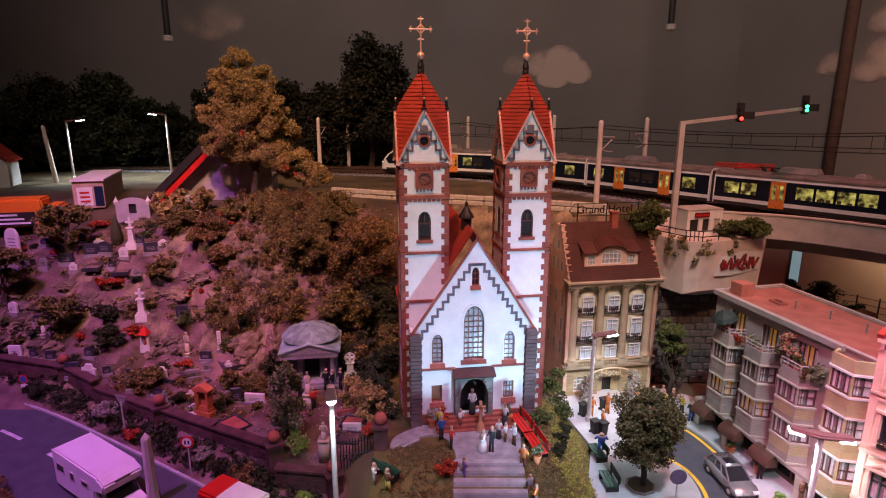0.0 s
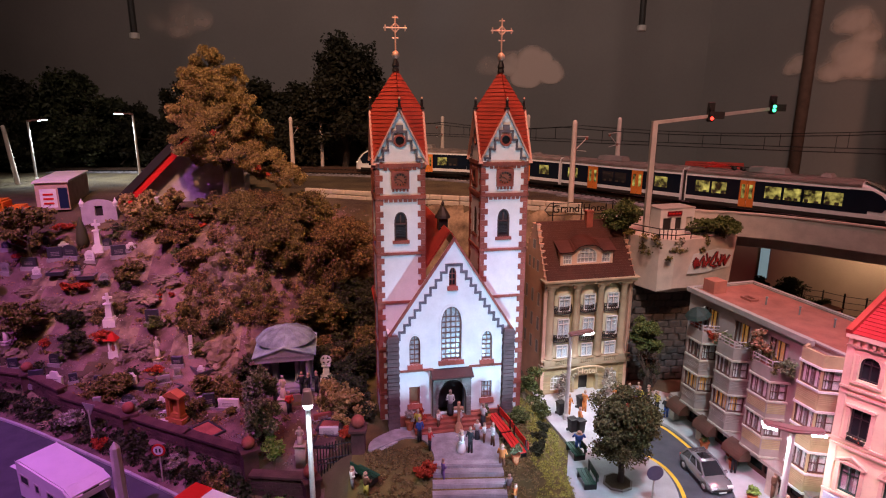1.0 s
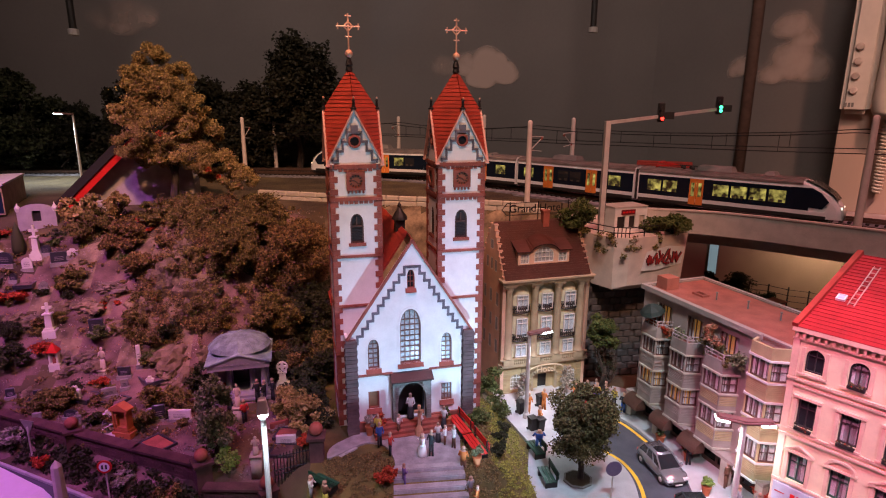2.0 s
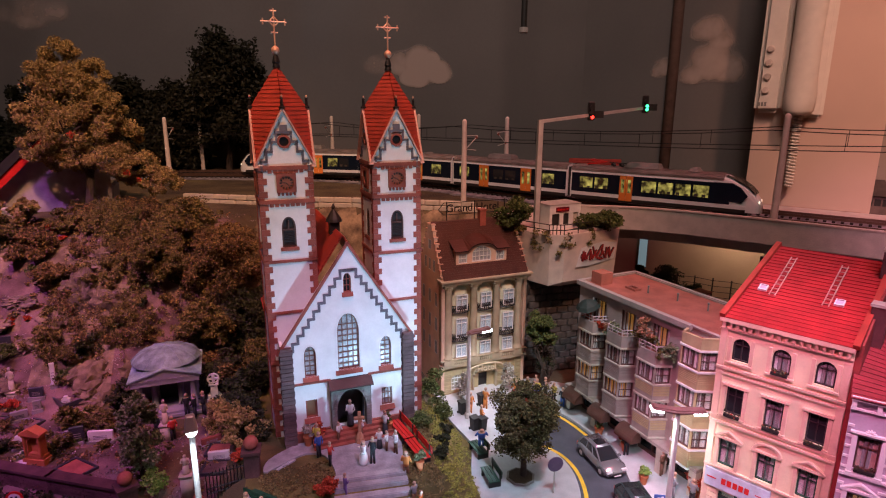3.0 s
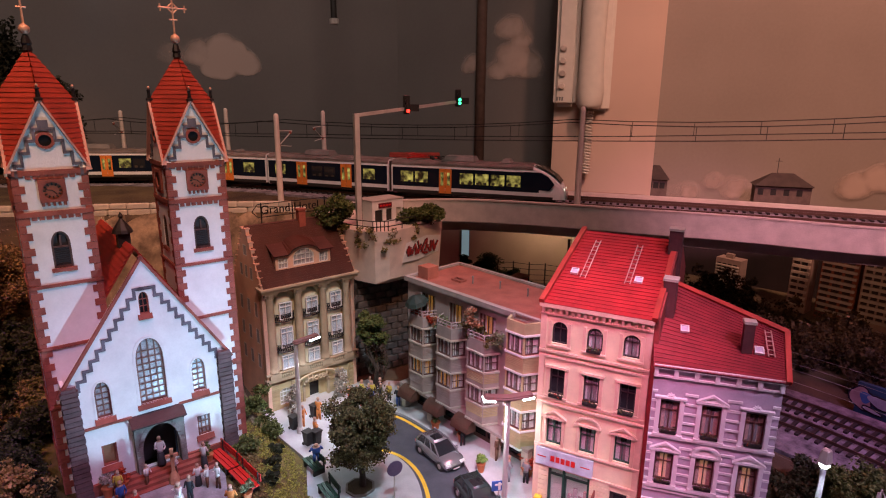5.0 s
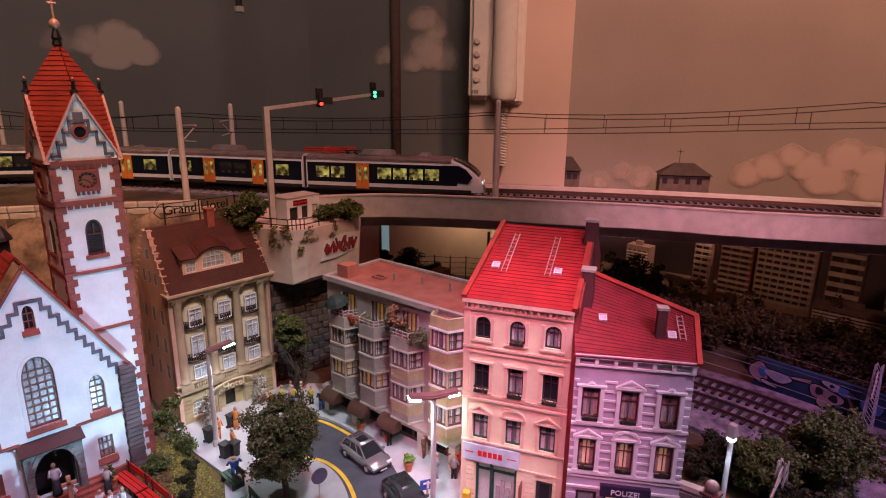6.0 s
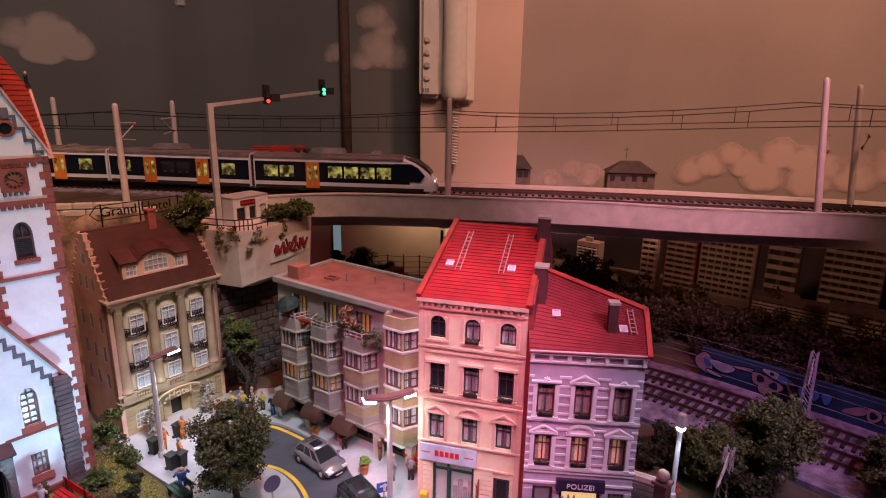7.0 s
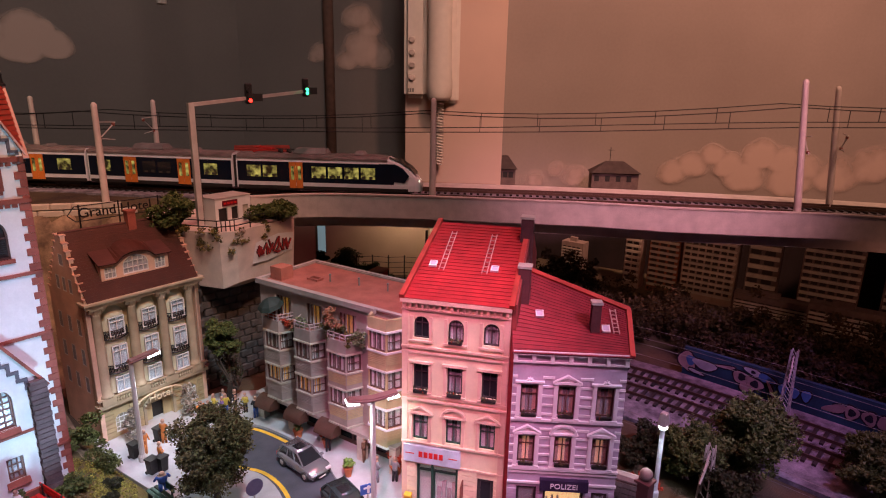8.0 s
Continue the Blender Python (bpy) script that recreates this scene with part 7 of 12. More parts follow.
# ---------- fittings on the room walls ----------
def soft_cloud(name, colour):
    """Sprayed cloud: dense where the paint lies thick, with frayed edges."""
    m, n, l, b = shader(name)
    co, no, at = n.new("ShaderNodeTexCoord"), n.new("ShaderNodeTexNoise"), n.new("ShaderNodeAttribute")
    at.attribute_name = "thickness"
    no.inputs["Scale"].default_value, no.inputs["Detail"].default_value = 30, 7
    l.new(co.outputs["Object"], no.inputs["Vector"])
    add = n.new("ShaderNodeMath")
    add.operation = "MULTIPLY_ADD"
    add.inputs[1].default_value = 0.42
    l.new(no.outputs[0], add.inputs[0])
    l.new(at.outputs["Fac"], add.inputs[2])
    mr = n.new("ShaderNodeMapRange")
    mr.interpolation_type = "SMOOTHSTEP"
    mr.inputs[1].default_value, mr.inputs[2].default_value, mr.inputs[4].default_value = 0.40, 0.82, 0.8
    l.new(add.outputs[0], mr.inputs[0])
    l.new(mr.outputs[0], b.inputs["Alpha"])
    b.inputs["Base Color"].default_value = (*colour, 1)
    b.inputs["Roughness"].default_value = 0.9
    return m


SOFT_CLOUD = soft_cloud("sprayed_cloud", (0.56, 0.42, 0.36))


def wall_cloud(x, y, z, rz, lobes_of):
    """A cloud sprayed on a wall; lobes_of: rows of place across, place up, radius and thickness of the paint."""
    x0, x1 = min(a - r for a, b, r, k in lobes_of) - 1, max(a + r for a, b, r, k in lobes_of) + 1
    z0, z1 = min(b - r for a, b, r, k in lobes_of) - 1, max(b + r for a, b, r, k in lobes_of) + 1
    nx, nz = int((x1 - x0) / 0.35) + 1, int((z1 - z0) / 0.35) + 1
    bm = BM()
    grid = [[bm.verts.new((x0 + (x1 - x0) * i / nx, 0, z0 + (z1 - z0) * j / nz)) for i in range(nx + 1)] for j in range(nz + 1)]
    paint_in = []
    for row in grid:
        for v in row:
            d = 0.0
            for a, b, r, k in lobes_of:
                up = v.co.z - b
                q = math.hypot(v.co.x - a, up * (1.0 if up > 0 else 1.7)) / r
                d = max(d, k * max(0.0, 1 - q * q) ** 0.5)
            edge = min(v.co.x - x0, x1 - v.co.x, v.co.z - z0, z1 - v.co.z)
            paint_in.append(d * 0.75 - 0.2 + 0.2 * min(1, edge) - 0.25 * (d <= 0))
    for j in range(nz):
        for i in range(nx):
            bm.faces.new((grid[j][i], grid[j][i + 1], grid[j + 1][i + 1], grid[j + 1][i]))
    ob = solo("painted_cloud", bm, SOFT_CLOUD, "pale cloud sprayed on the room wall", "painted cloud", x, y, z, rz, "painted clouds")
    ob.data.attributes.new("thickness", "FLOAT", "POINT").data.foreach_set("value", paint_in)


NORTH = math.degrees(math.atan2(112 - 124, 54 + 130))
EAST = math.degrees(math.atan2(-0.743, 0.669))
wall_cloud(19.2, 114.1, 28.3, NORTH, ((2.5, 0.6, 4.2, 1.0), (5.8, -1.0, 3.2, 1.0), (4.2, 1.4, 2.4, 1.0), (-1.5, 0.4, 3.4, 0.8), (-5.5, 0.2, 3.2, 0.55), (1.5, -1.6, 3.6, 1.0)))
wall_cloud(-44.2, 118.1, 35.6, NORTH, ((0, 0, 4.2, 0.6), (3.5, 1.0, 3.6, 0.55), (-4, 0.6, 3.4, 0.5), (0.5, 2.4, 4.0, 0.5)))
wall_cloud(68.5, 95.5, 28.0, EAST, ((0.5, 6.2, 3.6, 0.75), (2.6, 4.2, 3.4, 0.7), (1.6, 0.6, 5.2, 0.8), (4.4, -0.6, 3.6, 0.7), (-1.5, -1.0, 3.0, 0.7), (-6.2, 0.2, 2.8, 0.7), (-7.4, -0.4, 2.0, 0.6)))
wall_cloud(114.0, 44.9, 9.0, EAST, ((-9, -1.0, 3.4, 0.8), (-5.5, 0.5, 3.6, 0.85), (-2.0, 2.4, 3.2, 0.85), (1.0, 0.6, 3.6, 0.9), (6.5, 2.6, 4.2, 0.95), (10.5, 1.6, 3.8, 0.9), (14.5, 0.5, 3.6, 0.85), (4.0, -1.5, 4.5, 0.9), (12, -2, 5, 0.9), (20, -1, 5, 0.8), (26, 1, 5, 0.8)))
wall_cloud(96.0, 64.7, 6.5, EAST, ((-7, -0.5, 3.0, 0.6), (-3.5, 1.6, 2.6, 0.65), (0, 0.4, 3.4, 0.65), (4, -0.6, 3.6, 0.6), (8, 0.2, 3.4, 0.6), (-10, -1, 2.6, 0.5)))
wall_cloud(71.5, 92.1, 9.0, EAST, ((0, 0, 3.0, 0.4), (3, 0.8, 2.6, 0.4), (-3, -0.4, 2.4, 0.35)))
bm = BM()
rod(bm, (65.0, 98.8, -20), (65.0, 98.8, 120), 0.95, 14)
solo("wall_pipe", bm, PIPE_BROWN, "brown painted pipe running up the wall", "pipe", kind="structure", smooth=True)
for x, y, z in ((-42.0, 94, 31.2), (34.7, 94.5, 33.0)):
    h = thing("hanging_rod", "dark metal rod hanging from the ceiling", "ceiling rod", x, y, z, 0, "hanging rods")
    bm = BM()
    rod(bm, (0, 0, 0.2), (0, 0, 190 - z), 0.5, 8)
    part("rod", bm, DARK, h)
    bm = BM()
    lathe(bm, [(0.5, 0), (0.72, 0.1), (0.72, 0.8), (0.5, 0.9)], 10)
    part("end_cap", bm, STEEL, h)


def pilaster_and_phone():
    bm = BM()
    v = box(bm, 0.7, 0, -20, 17.5, 9, 120)
    solo("wall_pilaster", bm, paint("peach_pilaster", (0.60, 0.42, 0.34), 0.85, vary=0.08, patch=8), "peach painted wall pilaster", "pilaster", 68.6, 82.6, 0, EAST, kind="structure")
    p = thing("wall_telephone", "ivory wall telephone with a hanging handset", "telephone", 68.6, 82.6, 1.3, EAST)
    bm = BM()
    box(bm, 0.6, -1.8, 19.6, 4.4, 0, 42)
    bmesh.ops.bevel(bm, geom=bm.edges[:], offset=0.7, segments=3, affect="EDGES")
    part("base_plate", bm, PHONE_WHITE, p, "ivory base plate")
    for i in range(4):
        bm = BM()
        lathe(bm, [(0.52, 0), (0.52, 0.25), (0.4, 0.35)], 14, Matrix.Translation((2.0, -1.8, 22.9 + i * 2.0)) @ Matrix.Rotation(radians(90), 4, "X"))
        part("button", bm, paint("button_ivory", (0.62, 0.5, 0.44), 0.4, bump=0), p, "round button")
    bm = BM()
    for a, b in ((20.6, 21.2),):
        for k in range(3):
            box(bm, 1.2 + k * 0.42, -1.84, a, 1.5 + k * 0.42, -1.79, b)
    part("maker_mark", bm, GREY_STONE, p)
    bm = BM()
    pts = [(22.0, 2.0), (20.2, 1.9), (19.4, 1.5)]
    sections = [(19.3, 1.6, 3.4), (20.0, 2.1, 3.9), (22.0, 2.2, 3.2), (24.5, 2.0, 2.2), (30, 1.9, 1.9), (36, 2.0, 2.2), (40, 2.2, 3.4), (42, 1.8, 3.0)]
    rows = []
    for z, hw, dpt in sections:
        rows.append([bm.verts.new((6.6 + hw * math.cos(a), -2.6 - dpt * 0.62 * math.sin(a) + (0.9 if z < 24 or z > 38 else 0.2), z)) for a in [2 * math.pi * i / 14 for i in range(14)]])
    for a, b in zip(rows, rows[1:]):
        for i in range(14):
            bm.faces.new((a[i], a[(i + 1) % 14], b[(i + 1) % 14], b[i]))
    bm.faces.new(rows[0][::-1])
    bm.faces.new(rows[-1])
    part("handset", bm, PHONE_WHITE, p, "ivory handset", smooth=True)
    bm = BM()
    box(bm, 4.6, -0.9, 18.9, 9.8, 0, 42)
    bmesh.ops.bevel(bm, geom=bm.edges[:], offset=0.5, segments=2, affect="EDGES")
    part("cradle", bm, PHONE_WHITE, p)
    bm = BM()
    n = 22 * 10
    ringp = [Vector((6.8 + 0.55 * math.cos(i * 2 * math.pi / 10), -1.6 + 0.55 * math.sin(i * 2 * math.pi / 10), 19.2 - i * 0.048)) for i in range(n)]
    for a, b in zip(ringp, ringp[1:]):
        rod(bm, a, b, 0.16, 4)
    part("coiled_cord", bm, PHONE_WHITE, p, "ivory coiled cord", smooth=True)


pilaster_and_phone()


def far_house(x, y, w, eave, ridge, label):
    """A dim house beyond the viaduct, its roof and top storey above the deck."""
    h = thing("far_house", label, "house", x, y, STREET, EAST, "far houses")
    z0, z1 = eave - STREET, ridge - STREET
    bm = BM()
    box(bm, 0.3, 0, 0, w - 0.3, 3, z0)
    part("wall", bm, paint("dusky_house_wall", (0.16, 0.11, 0.095), 0.85, vary=0.3), h)
    bm = BM()
    a = [bm.verts.new(p) for p in ((0, -0.5, z0), (w, -0.5, z0), (w, 3.5, z0), (0, 3.5, z0))]
    b = [bm.verts.new(p) for p in ((w * 0.32, 1.2, z1), (w * 0.68, 1.2, z1), (w * 0.68, 1.8, z1), (w * 0.32, 1.8, z1))]
    bm.faces.new(a[::-1])
    bm.faces.new(b)
    for i in range(4):
        bm.faces.new((a[i], a[(i + 1) % 4], b[(i + 1) % 4], b[i]))
    part("roof", bm, paint("dusky_roof", (0.05, 0.032, 0.028), 0.8, vary=0.3), h, "dark hipped roof")
    for k in range(4):
        bm = BM()
        box(bm, 0.7 + k * (w - 1.2) / 4, -0.05, z0 - 1.5, 0.7 + k * (w - 1.2) / 4 + 0.8, 0.05, z0 - 0.5)
        part("window", bm, DARK, h)
    bm = BM()
    rod(bm, (w * 0.4, 1.5, z1), (w * 0.4, 1.5, z1 + 2.4), 0.05, 5)
    rod(bm, (w * 0.4 - 0.5, 1.5, z1 + 1.9), (w * 0.4 + 0.5, 1.5, z1 + 1.9), 0.04, 5)
    part("aerial", bm, IRON, h)


far_house(79.4, 71.9, 5.2, 9.2, 11.4, "dusky gabled house beyond the viaduct")
far_house(91.4, 58.6, 8.6, 9.0, 10.9, "dusky flat-roofed villa with an aerial")

# ---------- low railway line, painted wall and city backdrop under the viaduct ----------
LOW = curve_points([(40, 60), (47.5, 38), (51.0, 26.7), (52.0, 16), (52.2, 6), (51, -8), (48, -25)], 8)
LOW2 = offset(LOW, 4.2)
slab("track_bed", offset(LOW, 3.2)[::-1] + offset(LOW, -8.0), STREET - 0.1, STREET + 0.25, BALLAST, "pale ballast of the lower railway line", "track bed")
railway(LOW, STREET + 0.25, "lower railway track on pale ballast", half=0.825)
railway(offset(LOW, -3.5), STREET + 0.25, "second lower railway track")
wl = [p for p in offset(LOW, 3.75) if p[1] < 25.6]
bm = BM()
for a, b in zip(wl, wl[1:]):
    d = Vector((b[0] - a[0], b[1] - a[1], 0))
    m = Matrix.Translation((*a, 0)) @ Matrix.Rotation(math.atan2(d.y, d.x), 4, "Z")
    box(bm, 0, 0, STREET - 0.3, d.length, 0.4, -1.3, m)
solo("graffiti_wall", bm, paint("blue_sprayed_wall", (0.012, 0.035, 0.075), 0.8, vary=0.5, patch=18, tint=(0.03, 0.09, 0.15)), "blue sprayed concrete wall along the lower track", "wall", kind="structure")
SPRAY_PINK, SPRAY_WHITE = paint("graffiti_pink", (0.32, 0.20, 0.19), 0.8), paint("graffiti_white", (0.36, 0.34, 0.36), 0.8)
SPRAY_BLACK, SPRAY_BLUE = paint("graffiti_black", (0.010, 0.010, 0.016), 0.8), paint("graffiti_blue", (0.05, 0.12, 0.28), 0.8)


def blob(cx, cz, rx, rz, turn=0.0, wob=0.14, seed=0):
    """A wavy closed outline on the wall."""
    rnd = random.Random(seed)
    ph = rnd.uniform(0, 6.28)
    out = []
    for i in range(18):
        a = i / 18 * 2 * math.pi
        k = 1 + wob * math.sin(3 * a + ph)
        x, z = rx * k * math.cos(a), rz * k * math.sin(a)
        out.append((cx + x * math.cos(turn) - z * math.sin(turn), cz + x * math.sin(turn) + z * math.cos(turn)))
    return out


def sprayed(at_y, shapes, label):
    """Flat sprayed shapes, each with a dark outline, on the wall where it passes at_y."""
    i = min(range(len(wl) - 1), key=lambda j: abs(wl[j][1] - at_y))
    a, b = wl[i], wl[i + 1]
    g = thing("graffiti", label, "graffiti", a[0], a[1], 0, math.degrees(math.atan2(b[1] - a[1], b[0] - a[0])), "graffiti on the blue wall")
    for k, (mat, cx, cz, rx, rz, turn) in enumerate(shapes):
        for m, grow, y in ((SPRAY_BLACK, 0.13, -0.05), (mat, 0.0, -0.08)):
            bm = BM()
            plate(bm, blob(cx, cz, rx + grow, rz + grow, turn, 0.12, k), [], y - 0.012 * k, 0.0)
            part("outline" if m is SPRAY_BLACK and grow else "fill", bm, m, g)


sprayed(23.6, ((SPRAY_PINK, -1.1, -2.7, 0.75, 1.0, 0.4), (SPRAY_BLUE, -0.75, -2.5, 0.45, 0.5, 0.2), (SPRAY_WHITE, 0.5, -2.6, 1.1, 0.45, -0.1), (SPRAY_WHITE, -0.2, -3.5, 0.7, 0.14, -0.2)), "pink and white sprayed figure on the blue wall")
sprayed(19.0, ((SPRAY_PINK, -1.9, -2.2, 0.95, 0.13, 0.15), (SPRAY_PINK, -0.4, -2.7, 0.75, 0.55, 0.0), (SPRAY_PINK, 0.7, -2.9, 0.8, 0.5, -0.3), (SPRAY_PINK, 0.1, -3.5, 0.6, 0.4, 0.0), (SPRAY_BLACK, -0.35, -2.65, 0.22, 0.22, 0.0), (SPRAY_BLACK, 0.75, -2.95, 0.22, 0.22, 0.0), (SPRAY_WHITE, 0.5, -1.85, 0.75, 0.28, -0.2), (SPRAY_BLACK, 0.5, -1.85, 0.2, 0.16, 0.0), (SPRAY_BLUE, 1.6, -2.1, 0.7, 0.35, -0.2), (SPRAY_PINK, 2.1, -3.0, 0.9, 0.13, -1.1)), "pink sprayed shapes with black rings on the blue wall")
sprayed(14.6, ((SPRAY_BLUE, -0.9, -2.6, 0.35, 0.5, 0.0), (SPRAY_BLUE, 0.0, -2.6, 0.35, 0.5, 0.2), (SPRAY_BLUE, 0.9, -2.6, 0.35, 0.5, 0.0)), "row of blue sprayed shapes on the blue wall")
sprayed(10.0, ((SPRAY_PINK, -1.9, -2.9, 0.9, 0.35, 0.4), (SPRAY_PINK, -0.7, -2.8, 0.5, 0.6, 0.0), (SPRAY_PINK, 0.5, -2.8, 0.5, 0.6, 0.3), (SPRAY_PINK, 1.6, -2.8, 0.6, 0.55, -0.2), (SPRAY_BLACK, -0.7, -2.8, 0.15, 0.2, 0.0), (SPRAY_BLACK, 0.5, -2.8, 0.15, 0.2, 0.0)), "row of pink sprayed shapes on the blue wall")
bm = BM()
for a, b in zip(offset(LOW, 36), offset(LOW, 36)[1:]):
    d = Vector((b[0] - a[0], b[1] - a[1], 0))
    m = Matrix.Translation((*a, 0)) @ Matrix.Rotation(math.atan2(d.y, d.x), 4, "Z")
    box(bm, -0.5, 0, STREET - 0.3, d.length + 0.5, 0.5, 5.0, m)
solo("backdrop", bm, paint("night_backdrop", (0.030, 0.018, 0.018), 0.9, vary=0.5, patch=15), "dark painted night backdrop behind the lower line", "backdrop", kind="structure")


def far_block(x, y, w, d, h, rz, floors, bays, colour, label):
    t = thing("tower_block", label, "tower block", x, y, STREET, rz, "tower blocks of the backdrop")
    bm = BM()
    box(bm, 0, 0, 0, w, d, h)
    part("wall", bm, colour, t)
    for f in range(floors):
        z = 1.0 + f * (h - 1.6) / floors
        bm = BM()
        box(bm, 0.15, -0.28, z, w - 0.15, 0, z + 0.42 * (h - 1.6) / floors)
        part("balcony", bm, PALE_STONE, t)
        bm = BM()
        for b in range(bays):
            x0 = 0.25 + b * (w - 0.5) / bays
            box(bm, x0, -0.04, z + 0.46 * (h - 1.6) / floors, x0 + (w - 0.5) / bays * 0.72, 0.02, z + 0.9 * (h - 1.6) / floors)
        pieces("window", bm, DARK, t)
    bm = BM()
    box(bm, w * 0.3, d * 0.3, h, w * 0.6, d * 0.6, h + 0.6)
    part("roof_hut", bm, colour, t)


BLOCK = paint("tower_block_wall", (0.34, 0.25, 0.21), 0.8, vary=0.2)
# BLOCK_DIM is the block wall colour darkened, with the dim light painted in
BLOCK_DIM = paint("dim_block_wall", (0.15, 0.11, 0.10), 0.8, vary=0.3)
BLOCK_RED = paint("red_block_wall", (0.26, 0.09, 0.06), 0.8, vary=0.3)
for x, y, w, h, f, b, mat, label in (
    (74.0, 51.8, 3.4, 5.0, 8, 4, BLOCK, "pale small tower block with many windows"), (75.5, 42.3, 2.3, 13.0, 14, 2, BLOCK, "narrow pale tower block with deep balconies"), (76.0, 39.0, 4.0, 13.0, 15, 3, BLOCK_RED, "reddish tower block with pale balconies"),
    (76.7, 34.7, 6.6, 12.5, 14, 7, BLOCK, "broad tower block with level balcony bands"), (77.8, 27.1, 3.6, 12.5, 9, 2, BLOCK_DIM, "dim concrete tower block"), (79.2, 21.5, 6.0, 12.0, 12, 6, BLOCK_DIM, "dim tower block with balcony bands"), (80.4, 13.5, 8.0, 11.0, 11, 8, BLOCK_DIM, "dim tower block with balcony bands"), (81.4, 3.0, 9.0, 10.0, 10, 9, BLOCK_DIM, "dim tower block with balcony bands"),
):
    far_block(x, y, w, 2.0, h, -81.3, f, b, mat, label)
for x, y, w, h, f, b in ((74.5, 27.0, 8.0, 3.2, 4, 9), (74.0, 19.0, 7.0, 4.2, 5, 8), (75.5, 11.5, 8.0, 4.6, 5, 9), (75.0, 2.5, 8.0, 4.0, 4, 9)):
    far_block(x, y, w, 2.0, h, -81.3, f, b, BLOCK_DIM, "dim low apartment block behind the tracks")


# ---------- plain wall, lit poster and masts seen under the viaduct ----------
bm = BM()
box(bm, 0, 0, -12, 31, 0.6, 9.6)
solo("inner_wall", bm, paint("bare_plaster", (0.36, 0.27, 0.20), 0.9, vary=0.35, patch=9), "bare warm plaster wall under the viaduct", "wall", 43.5, 80.0, 0, -49, kind="structure")
bm = BM()
box(bm, 0, 0, -1.2, 1.3, 0.1, 4.6)
f = solo("lit_poster", bm, paint("poster_frame", (0.12, 0.12, 0.14), 0.6), "pale blue lit poster on the wall", "poster", 46.6, 75.4, 0, -49)
bm = BM()
box(bm, 0.08, -0.06, -1.0, 1.22, 0.0, 4.5)
part("poster_sheet", bm, glow("poster_blue", (0.34, 0.55, 0.62), 0.30), f)
bm = BM()
lathe(bm, [(0.35, -0.09), (0.35, -0.07)], 14, Matrix.Translation((0.65, 0, 3.0)) @ Matrix.Rotation(radians(90), 4, "X"))
part("poster_mark", bm, NAVY, f)
for x, y, r in ((46.6, 52.0, 0.16), (46.0, 47.2, 0.3)):
    m = thing("dark_mast", "dark slim mast on the lower line", "mast", x, y, STREET, -40, "lower masts")
    bm = BM()
    rod(bm, (0, 0, 0), (0, 0, 10.5), r, 8)
    part("pole", bm, DARK, m)
    bm = BM()
    for z in (9.6, 8.6):
        rod(bm, (0, 0, z), (2.4, 0, z + 0.5), 0.06, 5)
    part("arm", bm, DARK, m)
fence = thing("wire_fence", "thin dark wire fence beside the lower line", "fence")
fa, fb = Vector((44.5, 66.5, -3.5)), Vector((56.5, 54.5, -3.5))
for i in range(9):
    p = fa.lerp(fb, i / 8)
    bm = BM()
    rod(bm, p, p + Vector((0, 0, 4.4)), 0.09, 6)
    part("post", bm, DARK, fence)
for k in range(6):
    bm = BM()
    tube(bm, [fa.lerp(fb, i / 8) + Vector((0, 0, 0.6 + 0.72 * k - 0.12 * (i % 2))) for i in range(9)], 0.035)
    part("wire", bm, IRON, fence)
crate = thing("red_crate", "red crate beside the wire fence", "crate", 46.3, 60.6, -3.8, 20)
bm = BM()
box(bm, -1.0, -0.8, 0, 1.0, 0.8, 3.4)
bmesh.ops.bevel(bm, geom=bm.edges[:], offset=0.12, segments=2, affect="EDGES")
part("body", bm, RED_PAINT, crate)
bm = BM()
box(bm, -1.1, -0.9, 3.4, 1.1, 0.9, 3.6)
part("lid", bm, RED_STONE, crate)
bp = thing("wall_pilaster", "pale plaster pilaster on the inner wall", "pilaster", 57.6, 63.2, 0, -49, kind="structure")
bm = BM()
box(bm, 0, -0.5, -12, 1.6, 0.3, 9.6)
part("shaft", bm, CONCRETE, bp)
# ---------- trees, shrubs, undergrowth ----------
def leaf_cloud(name, clumps, leaf, material, parent=None, seed=0, label="", category="", kind="", flat=0.35, group=""):
    """Many small leaves in uneven clumps. clumps: rows of x, y, z, rx, ry, rz, count."""
    rng = np.random.default_rng(seed)
    cen = []
    for x, y, z, rx, ry, rz, count in clumps:
        d = rng.normal(size=(count, 3))
        d /= np.linalg.norm(d, axis=1, keepdims=True)
        r = rng.uniform(0.15, 1.12, (count, 1)) ** 0.7
        cen.append(d * r * (rx, ry, rz) + (x, y, z))
    c = np.concatenate(cen)
    n = len(c)
    a = rng.normal(size=(n, 3))
    a[:, 2] *= 0.7
    a /= np.linalg.norm(a, axis=1, keepdims=True)
    b = np.cross(a, rng.normal(size=(n, 3)))
    b /= np.linalg.norm(b, axis=1, keepdims=True)
    s = leaf * rng.uniform(0.6, 1.4, (n, 1))
    v = np.stack([c - a * s, c + b * s * 0.6, c + a * s, c - b * s * 0.6], 1).reshape(-1, 3) * CM
    me = bpy.data.meshes.new(name)
    me.from_pydata(v.tolist(), [], np.arange(4 * n).reshape(-1, 4).tolist())
    me.materials.append(material)
    ob = new(name, me)
    if parent:
        ob.parent = parent
    return tagged(ob, label, category, group, kind)


